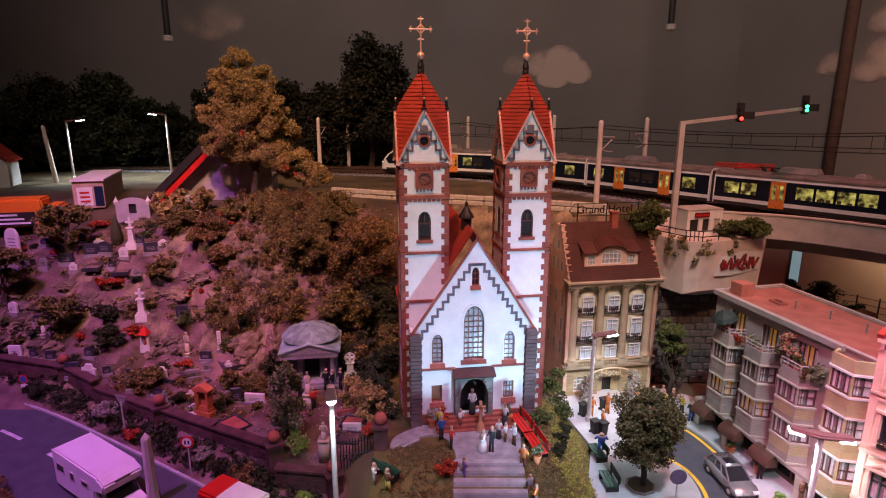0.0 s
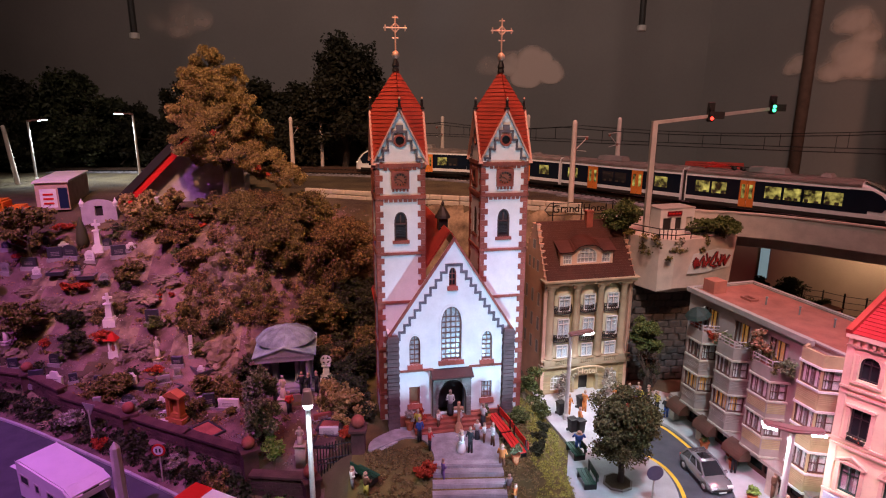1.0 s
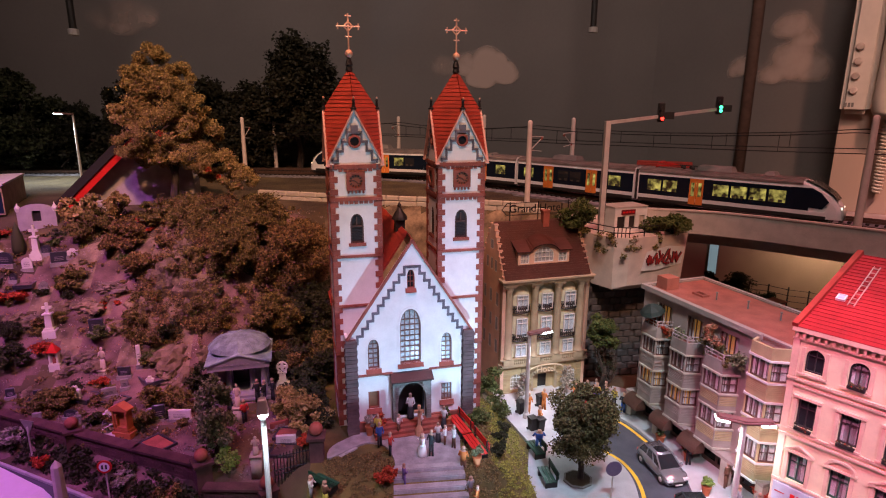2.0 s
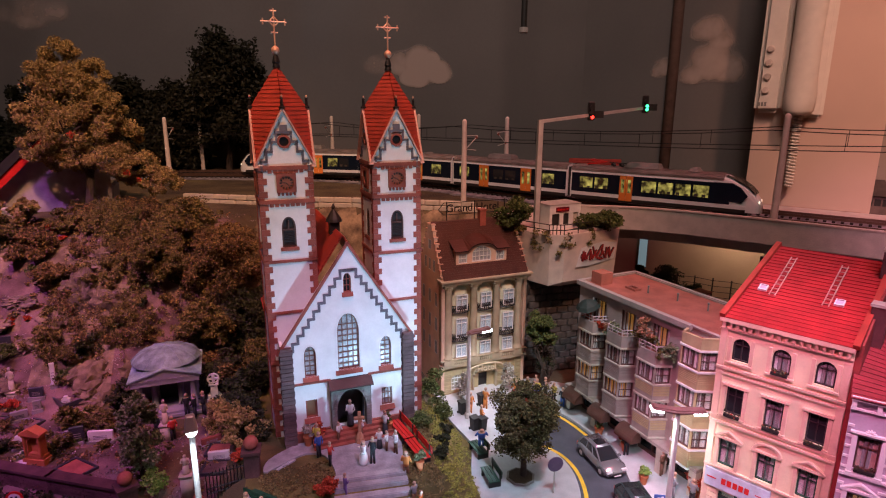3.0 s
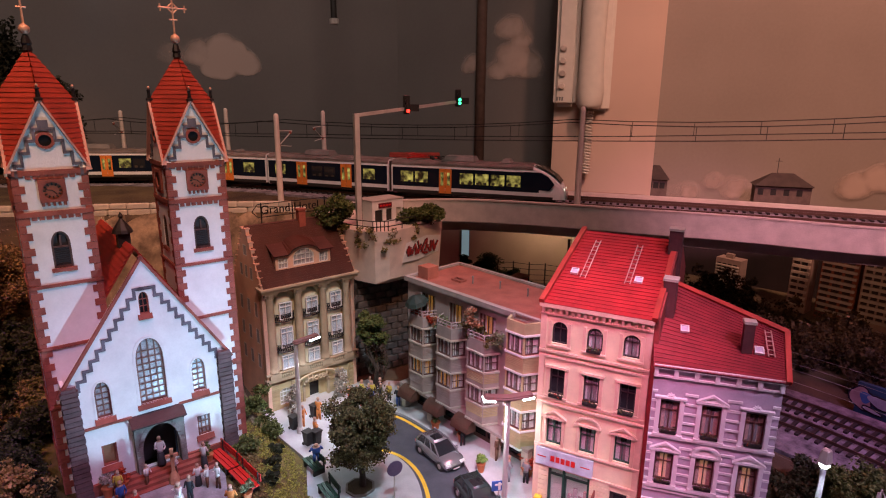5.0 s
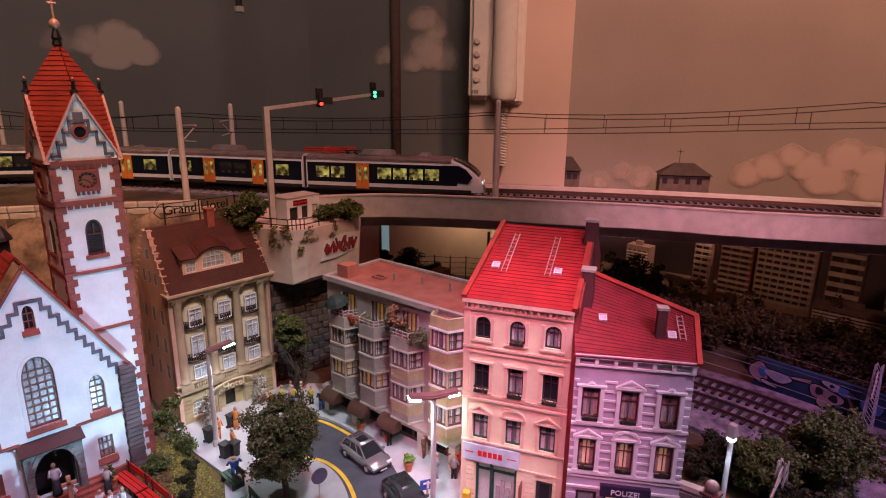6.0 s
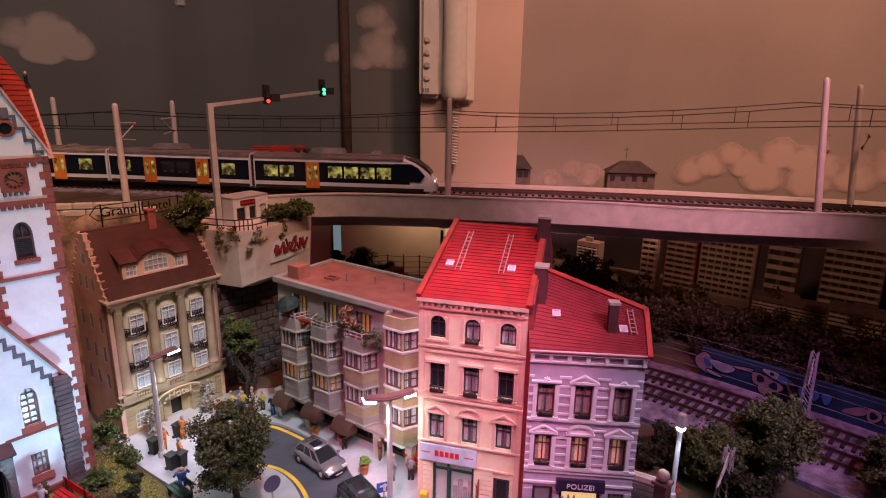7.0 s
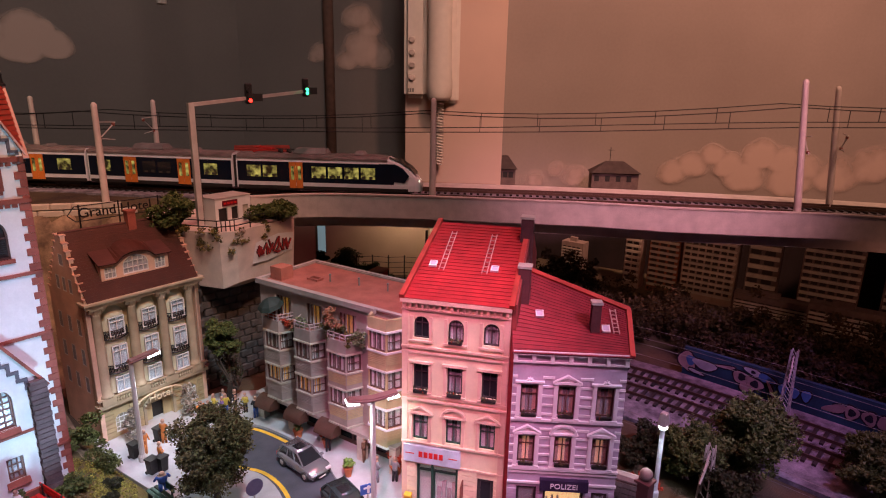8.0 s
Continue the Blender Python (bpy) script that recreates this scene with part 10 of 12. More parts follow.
def body_shape(bm, h, wide, z0=0.0, robe=False):
    """A small plain standing shape: feet or robe, trunk, arms and head."""
    if robe:
        lathe(bm, [(wide, z0), (wide * 0.95, z0 + h * 0.1), (wide * 0.72, z0 + h * 0.45)], 9)
    else:
        for s in (-1, 1):
            rod(bm, (s * wide * 0.42, 0.04 * s, z0), (s * wide * 0.34, 0, z0 + h * 0.48), wide * 0.3, 6, wide * 0.38)
    lathe(bm, [(wide * 0.66, z0 + h * 0.44), (wide * 0.7, z0 + h * 0.56), (wide * 0.86, z0 + h * 0.74), (wide * 0.7, z0 + h * 0.81), (wide * 0.26, z0 + h * 0.835), (wide * 0.26, z0 + h * 0.86)], 9, Matrix.Diagonal((1, 0.68, 1, 1)))
    lathe(bm, [(wide * 0.24, z0 + h * 0.855), (wide * 0.44, z0 + h * 0.89), (wide * 0.47, z0 + h * 0.935), (wide * 0.34, z0 + h * 0.98), (wide * 0.05, z0 + h)], 9)
    for s in (-1, 1):
        e = Vector((s * wide * 1.15, -wide * 0.25, z0 + h * 0.6))
        rod(bm, (s * wide * 0.75, 0, z0 + h * 0.79), e, wide * 0.24, 6, wide * 0.2)
        rod(bm, e, (s * wide * 0.75, -wide * 0.85, z0 + h * (0.56 if s > 0 else 0.66)), wide * 0.2, 6, wide * 0.16)


def stone_statue(x, y, h, label, pedestal=0.0, mat=STONE_FIGURE):
    """A statue: one plain upright stone shape."""
    bm = BM()
    if pedestal:
        box(bm, -0.34, -0.34, -0.3, 0.34, 0.34, pedestal - 0.12)
        box(bm, -0.4, -0.4, pedestal - 0.12, 0.4, 0.4, pedestal)
    body_shape(bm, h, 0.24, pedestal, robe=True)
    solo("statue", bm, mat, label, "statue", x, y, ground_z(x, y), 0, smooth=True)


stone_statue(-23.6, 50.0, 2.0, "cream stone statue beside the path", 0.2)
stone_statue(-10.9, 42.9, 1.9, "pale stone statue on a red pedestal", 1.2)
stone_statue(-8.3, 36.3, 1.3, "pale stone statue on a tall pedestal", 1.4)
stone_statue(-22.0, 41.9, 1.1, "grey stone urn figure on the wall", 0.9, GRAVE_GREY)
stone_statue(-38.2, 52.2, 1.8, "pale stone statue under the tree", 0.2)
stone_statue(-47.0, 56.8, 1.8, "white stone statue on the terrace", 0.3, GRAVE_WHITE)
stone_statue(-13.5, 48.3, 1.8, "dark red stone statue beside the tomb", 0.3, RED_STONE)
for i in range(9):
    bm = BM()
    box(bm, -0.5, -0.25, 0, 0.5, 0.25, 0.14)
    bmesh.ops.bevel(bm, geom=bm.edges[:], offset=0.04, segments=1, affect="EDGES")
    solo("stone_slab", bm, GRAVE_WHITE, "white stacked stone slab beside the shrine", "stone slab", -20.2 + 0.12 * (i % 3), 40.9 + 0.28 * i, ground_z(-20.2, 40.9 + 0.28 * i) + 0.02, 25 + (i * 31) % 20, "white stone slabs")


def chapel(x, y):
    c = thing("cemetery_chapel", "small grey cemetery chapel with a curved gable", "chapel", x, y, ground_z(x, y) - 0.2, 8)
    bm = BM()
    out = [(-1.8, 0), (1.8, 0), (1.8, 1.9)] + [(1.8 * math.cos(a), 1.9 + 0.9 * math.sin(a)) for a in [math.pi * i / 10 for i in range(1, 10)]] + [(-1.8, 1.9)]
    plate(bm, out, [rect(-0.4, 1.0, 0.4, 2.1)], 0, 0.3)
    box(bm, -1.7, 0.3, 0, -1.5, 2.2, 1.9)
    box(bm, 1.5, 0.3, 0, 1.7, 2.2, 1.9)
    box(bm, -1.7, 2.1, 0, 1.7, 2.3, 1.9)
    part("wall", bm, paint("chapel_plaster", (0.40, 0.36, 0.38), 0.8, vary=0.2), c)
    bm = BM()
    box(bm, -1.6, 0.35, 1.9, 1.6, 2.1, 2.1)
    part("roof", bm, RED_TILE, c)
    bm = BM()
    box(bm, -0.5, 0.2, 0.9, 0.5, 0.26, 2.2)
    part("dark_window", bm, DARK, c)
    for s in (-1, 1):
        bm = BM()
        lathe(bm, [(0.2, 2.0), (0.3, 2.4), (0.1, 2.7), (0.02, 3.0)], 8, Matrix.Translation((s * 1.7, 0.15, 0)))
        part("finial", bm, GRAVE_WHITE, c)


chapel(-35.0, 64.8)
bm = BM()
lathe(bm, [(0.55, -0.2), (0.62, 0.5), (0.5, 1.6), (0.25, 2.5), (0.03, 3.1)], 10)
solo("cypress", bm, F_DARK, "dark narrow clipped cypress", "cypress", -35.6, 62.0, ground_z(-35.6, 62.0), 0, smooth=True)
bm = BM()
for i in range(3):
    box(bm, -1.2, -0.4 + i * 0.35, 0.7 + i * 0.3, 1.2, -0.1 + i * 0.35, 0.82 + i * 0.3)
for s in (-1.0, 1.0):
    box(bm, s - 0.08, -0.4, -0.1, s + 0.08, 0.6, 1.5)
solo("garden_bench", bm, GRAVE_WHITE, "pale slatted bench on the hill", "bench", -29.8, 67.0, ground_z(-29.8, 67.0), 0)


# ---------- upper left: house, container, lorry, cottage ----------
def hill_buildings():
    b = thing("hill_house", "pale plastered house with a steep red and black roof", "house", -26.6, 71.0, 10.0, 12)
    bm = BM()
    plate(bm, [(-5.6, -0.4), (5.6, -0.4), (5.5, 4.8), (3.6, 6.6), (0, 8.0), (-5.6, 2.6)], [], 0, 0.4)
    part("gable_wall", bm, paint("house_plaster", (0.40, 0.36, 0.38), 0.85, vary=0.25), b, "plain pale gable wall")
    bm = BM()
    box(bm, -5.6, 0.4, -0.4, -5.2, 9, 2.6)
    part("side_wall", bm, paint("porch_timber", (0.30, 0.10, 0.07), 0.8, vary=0.25), b, "red-brown timber side")
    bm = BM()
    box(bm, 5.2, 0.4, -0.4, 5.6, 9, 2.6)
    part("side_wall", bm, paint("house_plaster", (0.40, 0.36, 0.38), 0.85, vary=0.25), b)
    bm = BM()
    courses(bm, (5.8, 0.1, 4.7), (5.8, 10, 4.7), (0, 10, 8.3), (0, 0.1, 8.3), 12, 0.12)
    part("roof", bm, DARK, b, "dark tiled roof slope")
    bm = BM()
    courses(bm, (-8.6, -1.2, 0.15), (-8.6, 10, 0.15), (0, 10, 8.4), (0, -1.2, 8.4), 16, 0.12)
    part("roof", bm, DARK, b, "dark tiled roof slope")
    bm = BM()
    sheet(bm, [(-9.0, -1.5, 0.0), (0, -1.5, 8.75), (0, -1.15, 8.75), (-9.0, -1.15, 0.0)], 0.95)
    part("bargeboard", bm, RED_PAINT, b, "broad red gable board")
    bm = BM()
    sheet(bm, [(-9.2, -1.7, 0.65), (0.2, -1.7, 9.8), (0.2, -1.1, 9.8), (-9.2, -1.1, 0.65)], 0.8)
    part("verge", bm, DARK, b, "black verge above the red board")
    bm = BM()
    sheet(bm, [(-8.6, -1.2, -0.25), (0, -1.2, 8.0), (0, 0.0, 8.0), (-8.6, 0.0, -0.25)], 0.15)
    part("soffit", bm, RED_PAINT, b, "red painted roof underside")
    c = thing("site_cabin", "white site cabin with a poster at its end", "cabin", -42.0, 70.0, 9.9, 108)
    bm = BM()
    box(bm, -3.2, -1.6, 0.3, 7.6, 1.6, 3.4)
    part("body", bm, paint("cabin_side", (0.5, 0.36, 0.27), 0.6), c)
    bm = BM()
    box(bm, -3.4, -1.75, 3.4, 7.8, 1.75, 3.6)
    part("roof", bm, OFFWHITE, c)
    bm = BM()
    box(bm, -3.26, -0.4, 0.6, -3.2, 1.2, 2.7)
    part("poster", bm, OFFWHITE, c, "white poster with plain bars")
    bm = BM()
    for i in range(3):
        box(bm, -3.3, -0.1, 1.0 + i * 0.5, -3.25, 0.9, 1.2 + i * 0.5)
    part("poster_bar", bm, RED_PAINT, c)
    bm = BM()
    box(bm, -3.26, -1.5, 0.5, -3.2, -0.6, 2.8)
    part("door", bm, NAVY, c)
    l = thing("lorry", "orange box lorry with a black slogan panel", "lorry", -47.5, 63.5, 7.9, 14)
    bm = BM()
    box(bm, -4.5, -1.4, 0.9, 3.4, 1.4, 4.0)
    bmesh.ops.bevel(bm, geom=bm.edges[:], offset=0.2, segments=2, affect="EDGES")
    part("box_body", bm, paint("orange_lorry", (0.75, 0.20, 0.02), 0.4, bump=0, vary=0.08), l)
    bm = BM()
    box(bm, 3.5, -1.3, 0.7, 5.2, 1.3, 3.3)
    bmesh.ops.bevel(bm, geom=bm.edges[:], offset=0.3, segments=2, affect="EDGES")
    part("cab", bm, paint("orange_lorry", (0.75, 0.20, 0.02), 0.4, bump=0, vary=0.08), l)
    bm = BM()
    box(bm, -1.6, -1.45, 1.1, 2.6, -1.4, 2.6)
    p = part("slogan_panel", bm, DARK, l, "black panel with pale bars")
    bm = BM()
    for i, w in enumerate((2.2, 2.8, 3.4)):
        box(bm, -1.3, -1.48, 2.2 - i * 0.45, -1.3 + w, -1.45, 2.4 - i * 0.45)
    part("slogan_bar", bm, OFFWHITE, p)
    for x in (-3.2, 2.8, 4.4):
        for s in (-1.2, 1.2):
            bm = BM()
            lathe(bm, [(0.55, -0.2), (0.55, 0.2)], 14, Matrix.Translation((x, s, 0.55)) @ Matrix.Rotation(radians(90), 4, "X"))
            part("wheel", bm, DARK, l)
    h = thing("cottage", "white cottage with a red roof at the station", "house", -63.0, 80.5, 10.4, 20)
    bm = BM()
    plate(bm, [(-2.5, 0), (2.5, 0), (2.5, 4), (0, 6.4), (-2.5, 4)], [rect(-0.5, 1.5, 0.5, 3)], 0, 0.3)
    box(bm, -2.5, 0.3, 0, -2.2, 5, 4)
    box(bm, 2.2, 0.3, 0, 2.5, 5, 4)
    part("wall", bm, OFFWHITE, h)
    for s in (-1, 1):
        bm = BM()
        courses(bm, (s * 3.0, -0.5, 3.6), (s * 3.0, 5.3, 3.6), (0, 5.3, 6.6), (0, -0.5, 6.6), 10, 0.1)
        part("roof", bm, RED_TILE, h)
    r = thing("lineside_house", "low house with a red roof beyond the track", "house", 45.8, 89.0, 6.6, -27)
    bm = BM()
    box(bm, -4.3, 0, -6, 4.3, 4, 2.6)
    part("wall", bm, paint("lineside_wall", (0.22, 0.17, 0.16), 0.8), r)
    bm = BM()
    courses(bm, (-4.6, -0.6, 2.2), (4.6, -0.6, 2.2), (4.2, 2.6, 6.6), (-4.2, 2.6, 6.6), 14, 0.1)
    part("roof", bm, RED_TILE, r)
    bm = BM()
    lathe(bm, [(1.3, -0.4), (1.3, 0.3)], 16, Matrix.Translation((1.8, 0.2, 2.6)) @ Matrix.Rotation(radians(90), 4, "X"))
    part("round_dormer", bm, OFFWHITE, r)


hill_buildings()
# ---------- church forecourt ----------
FORECOURT = paint("worn_forecourt_stone", (0.30, 0.28, 0.31), 0.85, vary=0.3, bump=0.4, patch=150)


def forecourt():
    slab("forecourt", curve_points([(-1.6, 38.9), (-3.4, 37.4), (-3.6, 36.0), (-2.6, 36.6), (-1.0, 37.6), (0.3, 37.0), (0.8, 35.6), (0.9, 34.6)], 4) + [(5.3, 34.6), (5.6, 37.5), (5.2, 39.4), (1.5, 39.2)], CHURCH_Z - 0.3, CHURCH_Z + 0.06, FORECOURT, "pale stone forecourt before the church", "forecourt")
    st = thing("outdoor_stair", "pale stone stair from the church to the street", "stair", kind="structure")
    STONE_STEP = paint("worn_step_stone", (0.33, 0.31, 0.33), 0.85, vary=0.35, bump=0.5)
    for i in range(9):
        bm = BM()
        y = 34.65 - i * 0.66
        zt = CHURCH_Z + 0.05 - i * 0.33 + (0.2 if 0 < i < 8 else 0.05)
        v = box(bm, 0.75 - 0.02 * i, y - 0.7, zt - 0.9, 5.35 + 0.03 * i, y, zt)
        for q in v:
            if q.co.z > zt - 0.1 and q.co.y < y - 0.5:
                q.co.y += 0.14
        bmesh.ops.bevel(bm, geom=[e for e in bm.edges if e.calc_length() > 1], offset=0.05, segments=2, affect="EDGES")
        part("step", bm, STONE_STEP, st)
    side = [(-0.2 + 0.42 * i, 0) for i in range(6)]
    for i in range(5):
        bm = BM()
        box(bm, -0.5, -0.3, -0.2, 0.5, 0.3, 0.05)
        s = part("path_step", bm, STONE_STEP, st)
        s.matrix_basis = pose((-2.2 - 0.38 * i) * CM, (37.0 - 0.25 * i) * CM, (CHURCH_Z - 0.03 - 0.06 * i) * CM, 0, 0, 40 + 4 * i)


forecourt()


def bench(x, y, z, rz, mat, label, L=2.6):
    b = thing("bench", label, "bench", x, y, z, rz, "benches")
    for i in range(3):
        bm = BM()
        box(bm, -L / 2, -0.42 + i * 0.27, 0.5, L / 2, -0.2 + i * 0.27, 0.57)
        part("seat_slat", bm, mat, b)
    for i in range(2):
        bm = BM()
        box(bm, -L / 2, 0.42, 0.72 + i * 0.28, L / 2, 0.48, 0.94 + i * 0.28)
        part("back_slat", bm, mat, b)
    for k in (-L * 0.38, L * 0.38):
        bm = BM()
        box(bm, k - 0.06, -0.4, 0, k + 0.06, 0.46, 0.5)
        box(bm, k - 0.06, 0.38, 0.5, k + 0.06, 0.46, 1.25)
        part("leg", bm, DARK, b)


bench(5.75, 38.5, CHURCH_Z + 0.02, -74, RED_PAINT, "bright red bench before the church")
bench(6.45, 35.9, CHURCH_Z - 0.05, -76, RED_PAINT, "bright red bench before the church")
bench(11.7, 39.0, STREET + 0.22, -80, GREEN_PAINT, "dark green street bench", 1.9)
bench(11.6, 35.6, STREET + 0.22, -86, GREEN_PAINT, "dark green street bench", 1.9)
bench(-3.6, 33.3, ground_z(-3.6, 33.3), 140, GREEN_PAINT, "dark green bench near the gate", 1.8)


# ---------- small painted figures: plain standing shapes ----------
SKIN = paint("figure_beige", (0.50, 0.30, 0.22), 0.7, bump=0)
FIGURE_MATS = {k: paint("figure_" + k, c, 0.7, bump=0, vary=0.1) for k, c in dict(white=(0.7, 0.68, 0.66), black=(0.02, 0.02, 0.025), red=(0.5, 0.04, 0.03), orange=(0.6, 0.2, 0.05), blue=(0.04, 0.10, 0.35), violet=(0.18, 0.10, 0.3), brown=(0.15, 0.07, 0.04), grey=(0.25, 0.25, 0.27), yellow=(0.55, 0.45, 0.08)).items()}


def figurine(x, y, z, top, low, rz=0.0, h=2.0, wide=0.30, label=""):
    """A toy figure as one plain standing shape."""
    bm = BM()
    body_shape(bm, h, wide, 0.0, robe=top == low == "white" or (top == "white" and low == "black"))
    for f in bm.faces:
        zc = f.calc_center_median().z
        f.material_index = 0 if zc < h * 0.46 else 1 if zc < h * 0.81 else 2
    ob = solo("figurine", bm, FIGURE_MATS[low], label or f"small painted toy figure in {top} and {low}", "figurine", x, y, z, rz, "toy figures", smooth=True)
    ob.data.materials.append(FIGURE_MATS[top])
    ob.data.materials.append(SKIN)


C0 = CHURCH_Z + 0.06
FIGS = (
    (2.2, 39.35, C0 + 0.75, "white", "black", 2.0, 0.26), (1.3, 38.5, C0 + 0.15, "white", "brown", 1.45, 0.22), (2.9, 38.7, C0 + 0.15, "white", "brown", 1.45, 0.22), (4.6, 38.8, C0 + 0.1, "white", "black", 1.8, 0.23), (4.0, 37.2, C0, "white", "black", 1.5, 0.22), (4.45, 36.8, C0, "white", "brown", 1.5, 0.22),
    (2.75, 35.6, C0, "white", "white", 1.7, 0.34), (3.35, 35.5, C0, "black", "black", 2.0, 0.24), (-0.1, 37.0, C0, "blue", "black", 1.9, 0.24), (0.6, 35.9, C0, "red", "black", 1.75, 0.24), (1.4, 33.4, C0 - 0.6, "violet", "violet", 1.6, 0.22), (5.35, 34.2, C0 - 0.45, "orange", "brown", 1.9, 0.28), (5.6, 32.6, C0 - 1.2, "grey", "brown", 1.5, 0.24), (5.9, 31.9, C0 - 1.4, "orange", "grey", 1.5, 0.24),
    (5.0, 36.3, C0, "white", "brown", 1.8, 0.23), (-0.2, 38.3, C0, "yellow", "brown", 1.8, 0.23),
    (12.7, 44.8, STREET + 0.22, "orange", "orange", 2.0, 0.28), (13.0, 42.6, STREET + 0.22, "orange", "orange", 2.0, 0.28), (14.2, 45.4, STREET + 0.22, "orange", "orange", 2.0, 0.28), (12.0, 39.2, STREET + 0.7, "blue", "blue", 1.4, 0.4),
    (19.8, 45.4, STREET + 0.2, "black", "brown", 1.9, 0.24), (18.9, 45.9, STREET + 0.2, "violet", "black", 1.9, 0.24), (20.6, 45.4, STREET + 0.2, "yellow", "black", 1.8, 0.24), (17.9, 46.2, STREET + 0.2, "brown", "grey", 1.8, 0.24), (19.5, 47.0, STREET + 0.2, "grey", "blue", 1.9, 0.24),
    (18.6, 46.8, STREET + 0.2, "yellow", "brown", 1.9, 0.28), (19.3, 46.2, STREET + 0.2, "yellow", "blue", 1.9, 0.28), (17.6, 47.0, STREET + 0.2, "orange", "red", 1.5, 0.34), (20.1, 46.2, STREET + 0.2, "black", "black", 2.0, 0.3), (18.2, 45.6, STREET + 0.2, "red", "red", 1.0, 0.4),
    (22.6, 36.4, STREET + 0.2, "black", "black", 2.0, 0.28), (23.8, 33.6, STREET + 0.2, "brown", "brown", 2.0, 0.28), (23.1, 31.2, STREET + 0.2, "grey", "grey", 2.0, 0.28), (24.0, 30.4, STREET + 0.2, "grey", "black", 1.9, 0.28), (20.9, 44.2, STREET + 0.2, "black", "blue", 1.9, 0.28),
    (-10.0, 45.8, -1.9, "black", "black", 2.0, 0.3), (-9.4, 45.6, -1.9, "black", "black", 2.0, 0.3), (-8.8, 45.9, -1.9, "black", "black", 2.0, 0.3), (-11.6, 43.2, -1.9, "black", "black", 1.9, 0.28), (-10.4, 42.6, -1.9, "red", "black", 1.9, 0.28),
    (-4.4, 32.9, ground_z(-4.4, 32.9), "white", "grey", 1.5, 0.3), (-3.5, 32.5, ground_z(-3.5, 32.5), "brown", "yellow", 1.6, 0.32), (6.9, 30.6, ground_z(6.9, 30.6), "white", "black", 2.0, 0.36),
)
for i, (x, y, z, top, low, h, w) in enumerate(FIGS):
    figurine(x, y, z, top, low, (i * 47) % 360, h, w)

bm = BM()
box(bm, -0.11, -0.08, 0, 0.11, 0.08, 2.35)
box(bm, -0.36, -0.08, 1.75, 0.36, 0.08, 1.98)
lathe(bm, [(0.34, 0), (0.3, 0.4), (0.12, 0.8)], 8)
bmesh.ops.bevel(bm, geom=[e for e in bm.edges if e.calc_length() > 0.25], offset=0.03, segments=1, affect="EDGES")
solo("wayside_cross", bm, paint("orange_sandstone", (0.50, 0.24, 0.14), 0.7, vary=0.25), "carved orange stone cross on the forecourt", "cross", 2.75, 38.2, C0)


# ---------- lamps ----------
def street_light(x, y, z, watts, colour=(0.8, 0.92, 1.0), tx=0.0, ty=0.0, spread=130):
    data = bpy.data.lights.new("street_bulb", "SPOT")
    data.energy, data.color, data.shadow_soft_size = watts, colour, 0.002
    data.spot_size, data.spot_blend = radians(spread), 0.9
    ob = new("street_bulb", data)
    ob.matrix_basis = look(Vector((x, y, z)) * CM, Vector((x + tx, y + ty, z - 5)) * CM)


def post_lamp(x, y, top, rz, label, base=STREET):
    """A slim pole with one upright capped head, lit below the cap."""
    l = thing("street_lamp", label, "street lamp", x, y, base, rz, "street lamps")
    h = top - base
    bm = BM()
    lathe(bm, [(0.26, 0), (0.26, 0.5), (0.17, 0.6), (0.15, h - 1.1)], 10)
    part("pole", bm, paint("pale_lamp_pole", (0.78, 0.82, 0.84), 0.5), l, "pale slim pole")
    bm = BM()
    v = box(bm, -0.34, -0.3, h - 0.95, 0.34, 0.3, h - 0.05)
    for q in v:
        if q.co.z > h - 0.5:
            q.co.x *= 0.62
            q.co.y *= 0.7
    bmesh.ops.bevel(bm, geom=bm.edges[:], offset=0.06, segments=1, affect="EDGES")
    hd = part("head", bm, STEEL, l, "tapered lamp head")
    bm = BM()
    lathe(bm, [(0.24, h - 1.2), (0.3, h - 1.08), (0.26, h - 0.94)], 10)
    part("bulb", bm, LAMP_LIT, hd, "lit white bulb")
    d = Vector((x, y)).normalized()
    k = 0.75 if x > 0 else 1.3
    street_light(x - d.x * k, y - d.y * k, top - 1.15, 0.03 if x > 0 else 0.12, tx=d.x * 0.6, ty=d.y * 0.6, spread=70 if x > 0 else 130)
    if x > 0:
        street_light(x - 0.5, y + 0.2, top - 1.2, 0.07, tx=-7.0, ty=1.0, spread=120)


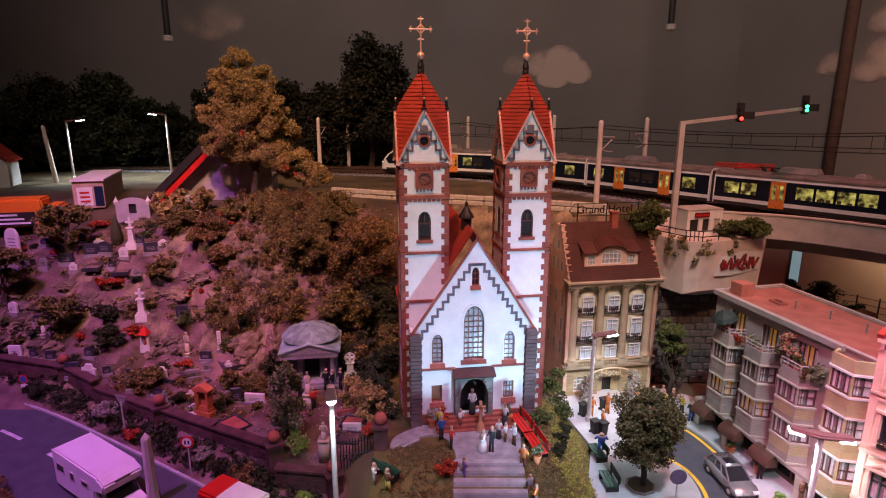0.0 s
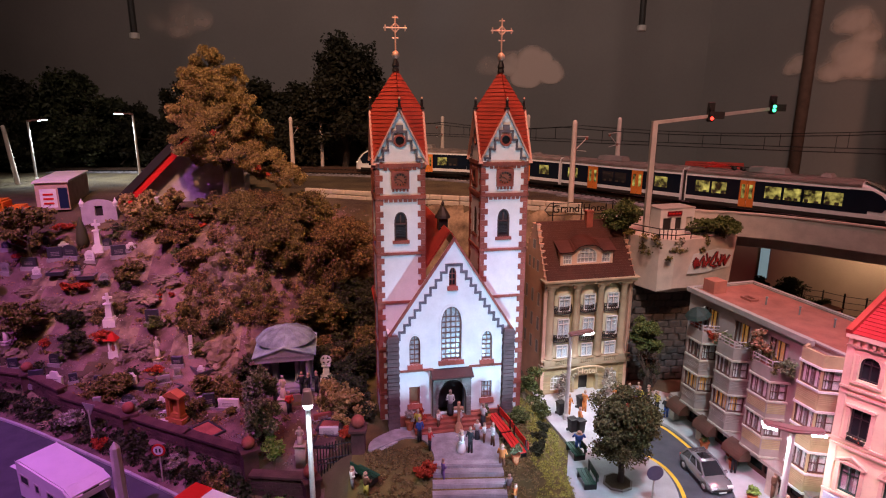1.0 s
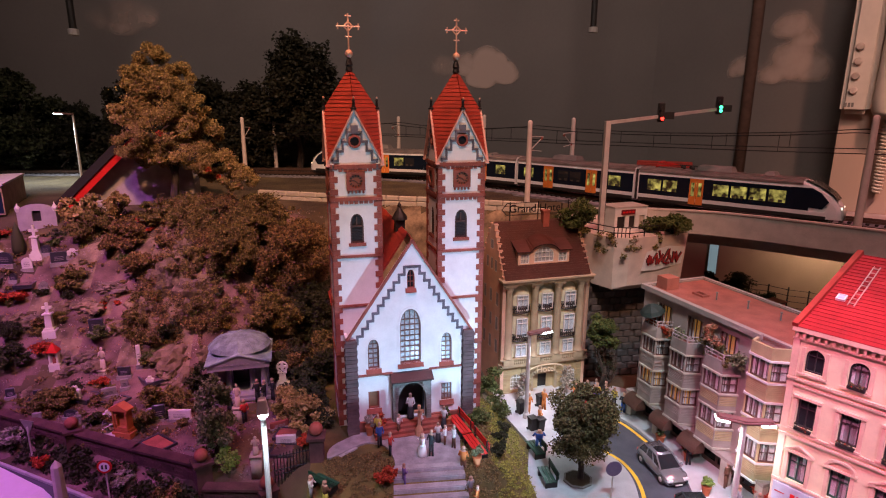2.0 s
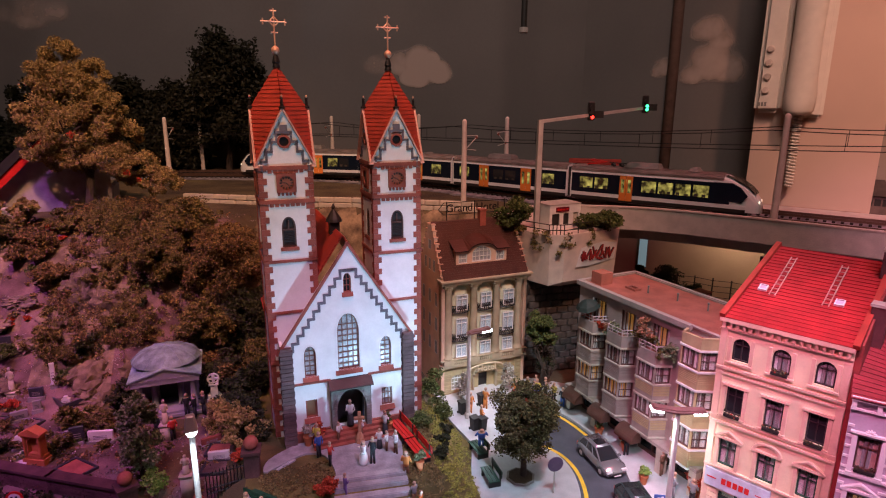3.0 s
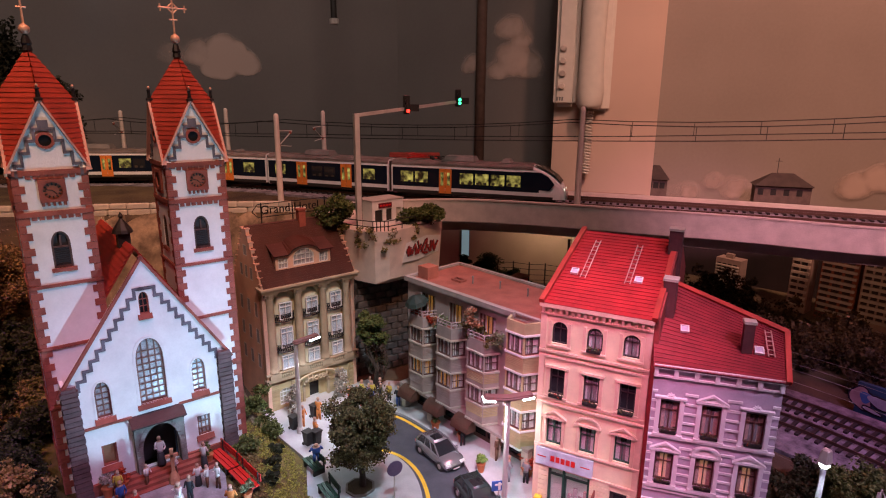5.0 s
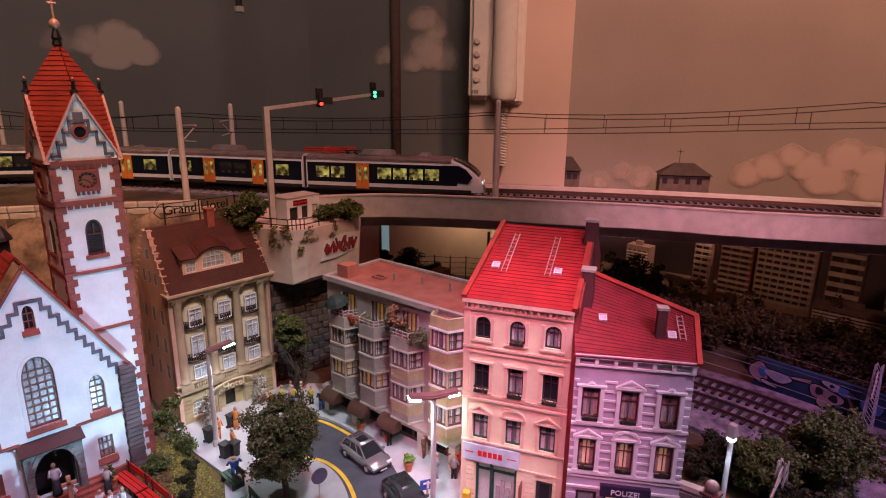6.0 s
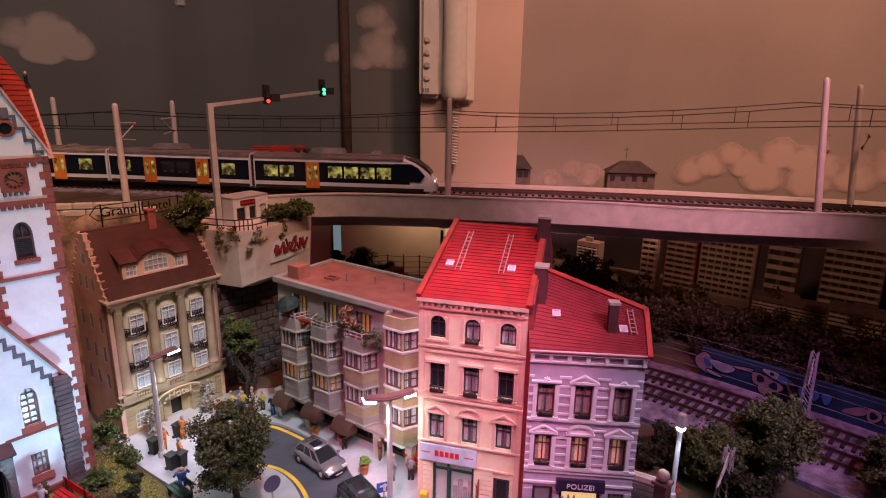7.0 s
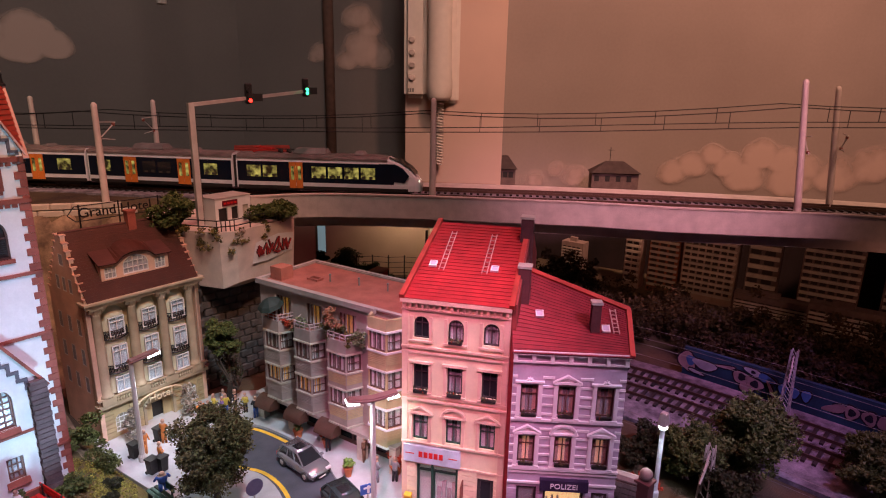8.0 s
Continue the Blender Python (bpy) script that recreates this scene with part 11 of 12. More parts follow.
def arm_lamp(x, y, top, rz, label, arms=(1,), base=STREET, mat=None, reach=1.6, watts=0.2):
    """A pole with one or two flat heads on top, lit from below."""
    l = thing("street_lamp", label, "street lamp", x, y, base, rz, "street lamps")
    h = top - base
    bm = BM()
    lathe(bm, [(0.3, 0), (0.28, 0.6), (0.19, 0.75), (0.15, h)], 10)
    part("pole", bm, mat or STEEL, l, "slim grey pole")
    for s in arms:
        bm = BM()
        m = Matrix.Translation((0, 0, h)) @ Matrix.Rotation(radians(-6 * s), 4, "Y")
        a, b = sorted((s * -0.15, s * reach))
        box(bm, a, -0.32, -0.05, b, 0.32, 0.2, m)
        bmesh.ops.bevel(bm, geom=bm.edges[:], offset=0.09, segments=2, affect="EDGES")
        hd = part("head", bm, paint("rust_red_head", (0.22, 0.12, 0.11), 0.5), l, "flat lamp head")
        bm = BM()
        a, b = sorted((s * reach * 0.55, s * reach * 1.02))
        box(bm, a, -0.33, -0.1, b, 0.33, 0.0, m)
        part("bulb", bm, LAMP_LIT, hd, "lit white lamp panel")
        c, sn = math.cos(radians(rz)), math.sin(radians(rz))
        street_light(x + c * s * reach * 0.65, y + sn * s * reach * 0.65, top - 0.3, 1.0 if base > 0 else watts * (1 if len(arms) < 2 else 0.04 if s > 0 else 3.6), tx=2.6 if len(arms) > 1 and s < 0 else 0.0)


post_lamp(-6.5, 30.8, 6.25, 10, "slim pale street lamp, lit white, before the cemetery")
post_lamp(35.8, 17.6, 2.3, 0, "slim pale street lamp, lit white, by the stone wall")
arm_lamp(12.3, 44.2, 3.7, 8, "single-headed street lamp before the hotel", (1,), reach=1.9)
arm_lamp(20.3, 27.9, 4.7, -22, "double-headed street lamp at the kerb", (1, -1), reach=1.5, watts=0.06)
arm_lamp(-57.0, 90.0, 19.3, 20, "tall pale platform lamp, lit white", (1,), 10.4, reach=2.4)
arm_lamp(-43.7, 94.0, 20.2, 200, "tall pale platform lamp, lit white", (1,), 10.4, reach=2.4)


# ---------- vehicles ----------
def wheel(parent, x, y, r):
    bm = BM()
    lathe(bm, [(r * 0.6, -0.13), (r * 0.95, -0.15), (r, -0.08), (r, 0.08), (r * 0.95, 0.15), (r * 0.6, 0.13)], 16, Matrix.Translation((x, y, r)) @ Matrix.Rotation(radians(90), 4, "X"))
    w = part("wheel", bm, DARK, parent, "black tyre")
    bm = BM()
    s = 1 if y > 0 else -1
    lathe(bm, [(r * 0.62, 0), (r * 0.5, 0.05), (r * 0.12, 0.08)], 10, Matrix.Translation((x, y + s * 0.1, r)) @ Matrix.Rotation(radians(-90 * s), 4, "X"))
    part("rim", bm, STEEL, w)


def car(x, y, rz, body_mat, label, L=4.35, W=1.98, H=1.75):
    c = thing("car", label, "car", x, y, STREET, rz, "parked cars")
    # heading +x
    low = [(-0.5, 0.30, 0.80, 0.90), (-0.47, 0.25, 0.92, 0.96), (-0.30, 0.22, 0.98, 1.0), (0.0, 0.22, 0.97, 1.0), (0.20, 0.22, 0.93, 1.0), (0.36, 0.22, 0.82, 0.98), (0.46, 0.25, 0.66, 0.90), (0.5, 0.32, 0.50, 0.78)]
    bm = BM()
    rows = []
    for fx, z0, z1, w in low:
        hw = W / 2 * w
        rows.append([bm.verts.new((fx * L, yy, zz)) for yy, zz in ((-hw * 0.94, z0), (-hw, z0 + 0.18), (-hw, z1 - 0.12), (-hw * 0.9, z1), (hw * 0.9, z1), (hw, z1 - 0.12), (hw, z0 + 0.18), (hw * 0.94, z0))])
    for a, b in zip(rows, rows[1:]):
        for i in range(8):
            bm.faces.new((a[i], b[i], b[(i + 1) % 8], a[(i + 1) % 8]))
    bm.faces.new(rows[0])
    bm.faces.new(rows[-1][::-1])
    bmesh.ops.bevel(bm, geom=[e for e in bm.edges if e.calc_length() > 0.4], offset=0.04, segments=2, affect="EDGES")
    part("body", bm, body_mat, c, "car body", smooth=True)
    bm = BM()
    base = [(-0.46, 0.92, 0.86), (0.24, 0.90, 0.88)]
    a = [bm.verts.new((fx * L, s * W / 2 * w, z)) for fx, z, w in base for s in (-1, 1)]
    b = [bm.verts.new((fx * L, s * W / 2 * w, z)) for fx, z, w in ((-0.36, H - 0.06, 0.66), (0.03, H - 0.04, 0.68)) for s in (-1, 1)]
    for f in ((0, 1, 5, 4), (2, 6, 7, 3), (0, 4, 6, 2), (1, 3, 7, 5), (4, 5, 7, 6)):
        bm.faces.new([(a + b)[i] for i in f])
    g = part("cabin_glass", bm, GLASS, c, "dark car windows")
    bm = BM()
    pts = {}
    for i, s in enumerate((-1, 1)):
        lo_b, lo_f = Vector((-0.465 * L, s * W / 2 * 0.87, 0.92)), Vector((0.25 * L, s * W / 2 * 0.89, 0.90))
        hi_b, hi_f = Vector((-0.365 * L, s * W / 2 * 0.67, H - 0.05)), Vector((0.03 * L, s * W / 2 * 0.69, H - 0.03))
        pts[s] = (lo_b, lo_f, hi_b, hi_f)
        rod(bm, lo_b, hi_b, 0.09, 5)
        rod(bm, lo_f, hi_f, 0.06, 5)
        rod(bm, hi_b, hi_f, 0.07, 5)
        for t in (0.36, 0.68):
            rod(bm, lo_b.lerp(lo_f, t), hi_b.lerp(hi_f, t), 0.05, 5)
    pieces("pillar", bm, body_mat, c)
    bm = BM()
    box(bm, -0.37 * L, -W / 2 * 0.68, H - 0.08, 0.04 * L, W / 2 * 0.68, H)
    bmesh.ops.bevel(bm, geom=bm.edges[:], offset=0.035, segments=2, affect="EDGES")
    part("roof", bm, body_mat, c, smooth=True)
    bm = BM()
    box(bm, -0.2 * L, -W / 2 * 0.4, H + 0.0, -0.02 * L, W / 2 * 0.4, H + 0.02)
    part("sunroof", bm, GLASS, c)
    for fx in (-0.31, 0.31):
        for s in (-1, 1):
            wheel(c, fx * L, s * (W / 2 - 0.08), 0.36)
    for s in (-1, 1):
        bm = BM()
        box(bm, 0.445 * L, s * 0.62 - 0.2, 0.52, 0.488 * L, s * 0.62 + 0.2, 0.68)
        part("headlight", bm, WHITE_GLOSS, c, "clear headlight")
        bm = BM()
        box(bm, -0.502 * L, s * 0.7 - 0.14, 0.58, -0.48 * L, s * 0.7 + 0.14, 0.85)
        part("tail_light", bm, RED_PAINT, c, "red tail light")
        bm = BM()
        box(bm, 0.17 * L, s * W / 2 - 0.1, 0.92, 0.21 * L, s * W / 2 + 0.16 * s if s > 0 else s * W / 2 + 0.02, 1.06)
        part("mirror", bm, body_mat, c)
    bm = BM()
    box(bm, 0.485 * L, -0.45, 0.36, 0.505 * L, 0.45, 0.5)
    part("grille", bm, DARK, c)
    bm = BM()
    box(bm, 0.5 * L, -0.28, 0.26, 0.512 * L, 0.28, 0.34)
    part("number_plate", bm, OFFWHITE, c, "blank number plate")


SILVER = paint("silver_car_paint", (0.42, 0.43, 0.45), 0.25, metal=0.7, vary=0.05, bump=0)
DARK_CAR = paint("dark_green_car_paint", (0.045, 0.06, 0.06), 0.25, metal=0.3, vary=0.05, bump=0)
car(20.4, 36.1, -84, SILVER, "silver family car parked at the kerb", 4.1, 1.85, 1.55)
car(20.0, 30.2, -96, DARK_CAR, "dark green saloon parked at the kerb", 4.3, 1.85, 1.5)


def camper(x, y, rz):
    c = thing("camper_van", "white camper van on the street", "camper van", x, y, STREET, rz)
    WH = paint("camper_white", (0.74, 0.70, 0.72), 0.4, vary=0.06, bump=0)
    bm = BM()
    plate(bm, [(-3.6, 0.45), (1.7, 0.45), (1.7, 1.9), (2.9, 2.1), (3.0, 2.7), (2.3, 3.15), (-3.4, 3.25), (-3.6, 3.0)], [], -1.3, 1.3)
    bmesh.ops.bevel(bm, geom=[e for e in bm.edges if e.calc_length() > 0.5], offset=0.1, segments=2, affect="EDGES")
    part("body", bm, WH, c, "white camper body")
    bm = BM()
    plate(bm, [(1.5, 0.4), (3.6, 0.4), (3.75, 1.0), (2.9, 1.25), (2.35, 1.95), (1.5, 1.95)], [], -1.05, 1.05)
    bmesh.ops.bevel(bm, geom=[e for e in bm.edges if e.calc_length() > 0.5], offset=0.08, segments=2, affect="EDGES")
    part("cab", bm, WH, c, "white cab")
    bm = BM()
    plate(bm, [(2.4, 1.92), (2.46, 1.96), (2.98, 1.3), (2.92, 1.26)], [], -0.95, 0.95)
    part("windscreen", bm, GLASS, c)
    for s in (-1, 1):
        for x0, x1, z0, z1 in ((-3.1, -2.0, 1.7, 2.4), (-1.3, -0.7, 1.6, 2.3), (0.2, 1.1, 1.8, 2.3), (1.7, 2.25, 1.3, 1.85)):
            bm = BM()
            ya, yb = sorted((s * 1.29 if x1 < 1.5 else s * 1.04, s * 1.335 if x1 < 1.5 else s * 1.07))
            plate(bm, rect(x0, z0, x1, z1), [rect(x0 + 0.08, z0 + 0.08, x1 - 0.08, z1 - 0.08)], ya, yb)
            w = part("window", bm, STEEL, c)
            bm = BM()
            ya, yb = sorted((s * 1.28 if x1 < 1.5 else s * 1.03, s * 1.31 if x1 < 1.5 else s * 1.055))
            plate(bm, rect(x0 + 0.05, z0 + 0.05, x1 - 0.05, z1 - 0.05), [], ya, yb)
            part("pane", bm, GLASS, w)
    bm = BM()
    box(bm, 2.2, -0.5, 2.62, 2.98, 0.5, 2.66)
    part("roof_hatch", bm, GLASS, c)
    for x_ in (-2.3, 2.8):
        for s in (-1, 1):
            wheel(c, x_, s * 0.98, 0.42)
    bm = BM()
    box(bm, -3.6, -1.25, 0.3, 3.5, 1.25, 0.46)
    part("underbody", bm, DARK, c)


camper(-23.1, 34.5, -33)
v = thing("delivery_van", "red and white delivery van on the street", "van", -12.6, 31.4, STREET, -28)
bm = BM()
box(bm, -2.6, -1.05, 0.4, 1.6, 1.05, 2.6)
bmesh.ops.bevel(bm, geom=bm.edges[:], offset=0.15, segments=2, affect="EDGES")
part("body", bm, OFFWHITE, v)
bm = BM()
box(bm, -2.65, -1.07, 1.3, -0.9, 1.07, 2.63)
bmesh.ops.bevel(bm, geom=bm.edges[:], offset=0.15, segments=2, affect="EDGES")
part("rear_panel", bm, RED_PAINT, v, "red rear panel")
bm = BM()
box(bm, 1.4, -1.0, 0.4, 2.9, 1.0, 1.9)
bmesh.ops.bevel(bm, geom=bm.edges[:], offset=0.25, segments=2, affect="EDGES")
part("cab", bm, RED_PAINT, v)
for x_ in (-1.6, 1.9):
    for s in (-1, 1):
        wheel(v, x_, s * 0.9, 0.38)

bm = BM()
lathe(bm, [(0.4, 0), (0.36, 2.0), (0.32, 4.6), (0.3, 4.9), (0.02, 5.3)], 8)
solo("white_post", bm, STEEL, "tapered white post at the roadside", "post", -19.4, 33.9, STREET)


# ---------- bins, planters, signs ----------
def planter_bed(x, y):
    p = thing("tree_bed", "eight-sided dark planting bed round the street tree", "planting bed", x, y, STREET + 0.2)
    bm = BM()
    lathe(bm, [(1.05, -0.1), (1.05, 0.14), (0.9, 0.14)], 8)
    part("kerb_ring", bm, GREY_STONE, p)
    bm = BM()
    lathe(bm, [(0.9, 0.0), (0.9, 0.17), (0.01, 0.2)], 8)
    part("soil", bm, EARTH, p)


planter_bed(13.8, 35.5)


def bin_(x, y, mat, label):
    b = thing("waste_bin", label, "waste bin", x, y, STREET + 0.22, 20, "waste bins")
    bm = BM()
    v = box(bm, -0.3, -0.3, 0.08, 0.3, 0.3, 1.1)
    for q in v:
        if q.co.z < 0.5:
            q.co.x *= 0.8
            q.co.y *= 0.8
    part("body", bm, mat, b)
    bm = BM()
    box(bm, -0.34, -0.36, 1.1, 0.34, 0.34, 1.22)
    part("lid", bm, mat, b)
    bm = BM()
    for s in (-0.25, 0.25):
        lathe(bm, [(0.12, -0.05), (0.12, 0.05)], 8, Matrix.Translation((s, 0.28, 0.12)) @ Matrix.Rotation(radians(90), 4, "Y"))
    part("wheel", bm, DARK, b)


for x, y in ((12.0, 44.9), (12.3, 42.2), (12.9, 42.0), (14.0, 45.8)):
    bin_(x, y, DARK, "black wheeled waste bin on the pavement")


def sign(x, y, z, kind, label, h, rz=0.0):
    s = thing("road_sign", label, "road sign", x, y, z, rz, "road signs")
    bm = BM()
    rod(bm, (0, 0, 0), (0, 0, h), 0.06, 6)
    part("post", bm, STEEL, s)
    bm = BM()
    if kind == "round":
        lathe(bm, [(0.48, -0.03), (0.48, 0.03)], 18, Matrix.Translation((0, -0.08, h)) @ Matrix.Rotation(radians(90), 4, "X"))
        f = part("plate", bm, RED_PAINT, s)
        bm = BM()
        lathe(bm, [(0.34, -0.02), (0.34, 0.02)], 18, Matrix.Translation((0, -0.11, h)) @ Matrix.Rotation(radians(90), 4, "X"))
        part("face", bm, OFFWHITE, f)
        bm = BM()
        for k in (-0.12, 0.12):
            box(bm, k - 0.06, -0.145, h - 0.15, k + 0.06, -0.125, h + 0.15)
        part("face_bar", bm, DARK, f)
    elif kind == "ban":
        lathe(bm, [(0.42, -0.03), (0.42, 0.03)], 18, Matrix.Translation((0, -0.08, h)) @ Matrix.Rotation(radians(90), 4, "X"))
        f = part("plate", bm, RED_PAINT, s)
        bm = BM()
        lathe(bm, [(0.3, -0.02), (0.3, 0.02)], 18, Matrix.Translation((0, -0.11, h)) @ Matrix.Rotation(radians(90), 4, "X"))
        part("face", bm, FIGURE_MATS["blue"], f)
        bm = BM()
        box(bm, -0.3, -0.1, h - 0.85, 0.3, -0.05, h - 0.5)
        part("lower_plate", bm, OFFWHITE, s)
    elif kind == "triangle":
        plate(bm, [(-0.62, h + 0.5), (0.62, h + 0.5), (0, h - 0.6)], [], -0.1, -0.04)
        part("plate", bm, GRAVE_GREY, s, "grey back of a triangular sign")
    elif kind == "disc":
        lathe(bm, [(0.55, -0.03), (0.55, 0.03)], 18, Matrix.Translation((0, -0.08, h)) @ Matrix.Rotation(radians(90), 4, "X"))
        part("plate", bm, paint("violet_grey_disc", (0.14, 0.10, 0.18), 0.5), s)
    else:
        box(bm, -0.5, -0.1, h - 0.7, 0.5, -0.04, h)
        f = part("plate", bm, FIGURE_MATS["blue"], s)
        bm = BM()
        box(bm, -0.08, -0.13, h - 0.62, 0.08, -0.1, h - 0.1)
        box(bm, -0.3, -0.13, h - 0.3, 0.3, -0.1, h - 0.18)
        part("symbol", bm, OFFWHITE, f)


sign(-37.6, 47.9, ground_z(-37.6, 47.9), "ban", "round blue and red roadside sign", 1.6)
sign(-25.6, 42.0, ground_z(-25.6, 42.0), "triangle", "triangular sign seen from behind", 2.6, 160)
sign(-18.3, 37.2, ground_z(-18.3, 37.2), "round", "round red-rimmed speed sign", 2.6)
sign(15.4, 33.4, STREET + 0.2, "disc", "violet-grey round sign seen from behind", 2.3)
sign(20.9, 29.3, STREET + 0.2, "square", "blue square street sign", 2.0, -20)


def pot(x, y, z, r, fol, label, seed, h=0.7):
    p = thing("plant_pot", label, "plant pot", x, y, z, 0, "plant pots")
    bm = BM()
    lathe(bm, [(r * 0.7, 0), (r, h * 0.85), (r * 1.12, h * 0.86), (r * 1.12, h), (r * 0.9, h)], 12)
    part("pot", bm, TERRACOTTA, p)
    leaf_cloud("plant", lobes(0, 0, h + r * 1.2, r * 1.3, r * 1.4, 6, 60, seed, 0.55), 0.1, fol, p, seed)


for i, (x, y, z, r, fol) in enumerate(((22.0, 33.0, STREET + 0.2, 0.3, F_BRIGHT), (21.9, 39.4, STREET + 0.2, 0.35, F_GREEN), (22.8, 36.9, STREET + 0.2, 0.3, F_RED), (24.6, 31.0, STREET + 0.2, 0.42, F_RED), (25.2, 30.2, STREET + 0.2, 0.35, F_RED), (-0.8, 38.6, C0, 0.3, F_GREY), (0.0, 38.8, C0, 0.32, F_RED), (4.9, 39.2, C0, 0.3, F_GREEN), (6.3, 34.4, CHURCH_Z - 0.15, 0.28, F_SAGE))):
    pot(x, y, z, r, fol, "terracotta pot with a small plant", 600 + i)


# ---------- roof terraces of the apartment block ----------
F_BLOSSOM = leafy("salmon_blossom", (0.10, 0.07, 0.03), (0.55, 0.22, 0.14))


def terrace_plants():
    m = pose(22.2 * CM, 44.2 * CM, 0, 0, 0, -76.7)
    for i, (x, y, z, r, fol) in enumerate(((1.4, -0.5, 4.9, 0.4, F_RED), (2.9, -0.6, 4.7, 0.35, F_RED), (4.4, -0.5, 4.8, 0.55, F_SAGE), (3.8, -0.7, 4.8, 0.4, F_BLOSSOM), (7.5, -0.5, 4.9, 0.95, F_OLIVE), (7.7, -0.7, 5.9, 0.75, F_BLOSSOM), (10.0, -0.5, 4.9, 0.6, F_SAGE), (9.3, -0.6, 4.6, 0.6, F_OLIVE))):
        p = m @ (Vector((x, y, z)) * CM)
        shrub(p.x / CM, p.y / CM, r, r * 2.0, fol, "potted shrub on a roof terrace", 700 + i, 500, 0.1, p.z / CM - 0.3, "terrace shrubs")
    u = thing("parasol", "dark green closed terrace parasol", "parasol", 0, 0, 0)
    u.matrix_basis = m @ Matrix.Translation(Vector((1.7, -0.35, 4.5)) * CM)
    bm = BM()
    rod(bm, (0, 0, 0), (0, 0, 2.2), 0.05, 6)
    part("pole", bm, STEEL, u)
    bm = BM()
    lathe(bm, [(1.0, 1.55), (0.8, 1.85), (0.4, 2.1), (0.03, 2.25)], 8, Matrix.Rotation(radians(18), 4, "X"))
    part("canopy", bm, paint("dark_green_canopy", (0.015, 0.03, 0.025), 0.7), u)


terrace_plants()

# low stone wall and poles by the lower line
sw = thing("low_stone_wall", "dark stone wall with a ball beside the lilac house", "wall", kind="structure")
WALL_AT = pose(31.4 * CM, 23.6 * CM, 0, 0, 0, -72)
bm = BM()
box(bm, 0, -0.3, STREET, 6.2, 0.3, -1.75)
part("wall_core", bm, SOOT_BRICK, sw).matrix_basis = WALL_AT
rnd = random.Random(2)
bm = BM()
for r in range(6):
    x = -0.3 * (r % 2)
    while x < 6.1:
        wd = rnd.uniform(0.45, 0.8)
        box(bm, max(0, x) + 0.03, -0.36 - rnd.uniform(0, 0.06), STREET + 0.38 * r + 0.03, min(6.2, x + wd), -0.28, STREET + 0.38 * r + 0.35)
        x += wd
pieces("stone", bm, paint("dark_wall_stone", (0.17, 0.13, 0.12), 0.85, vary=0.4), sw, m=WALL_AT)
bm = BM()
tube(bm, [(0, 0, -1.65), (6.2, 0, -1.65)], 0.36, 8)
part("coping", bm, paint("pinkish_coping", (0.34, 0.25, 0.23), 0.8, vary=0.3), sw, "rounded coping").matrix_basis = WALL_AT
bm = BM()
box(bm, -0.42, -0.42, STREET, 0.42, 0.42, -1.55)
box(bm, -0.5, -0.5, -1.55, 0.5, 0.5, -1.38)
w = part("pillar", bm, SOOT_BRICK, sw, "stone pillar with a ball")
w.matrix_basis = pose(33.45 * CM, 17.3 * CM, 0)
bm = BM()
lathe(bm, [(0.01, -1.4), (0.22, -1.38)] + [(0.40 * math.sin(a), -1.0 - 0.40 * math.cos(a)) for a in [0.6 + 0.22 * i for i in range(11)]] + [(0.01, -0.6)], 14)
part("ball", bm, paint("brown_stone_ball", (0.30, 0.20, 0.18), 0.7, vary=0.3), w, smooth=True)
bx = thing("track_cabinet", "small grey lineside cabinet on the ballast", "cabinet", 49.6, 13.6, STREET + 0.25)
bm = BM()
box(bm, -0.35, -0.35, 0, 0.35, 0.35, 1.25)
bmesh.ops.bevel(bm, geom=bm.edges[:], offset=0.06, segments=2, affect="EDGES")
bd = part("body", bm, STEEL, bx)
bm = BM()
box(bm, -0.42, -0.42, 1.25, 0.42, 0.42, 1.38)
part("lid", bm, GREY_STONE, bx)
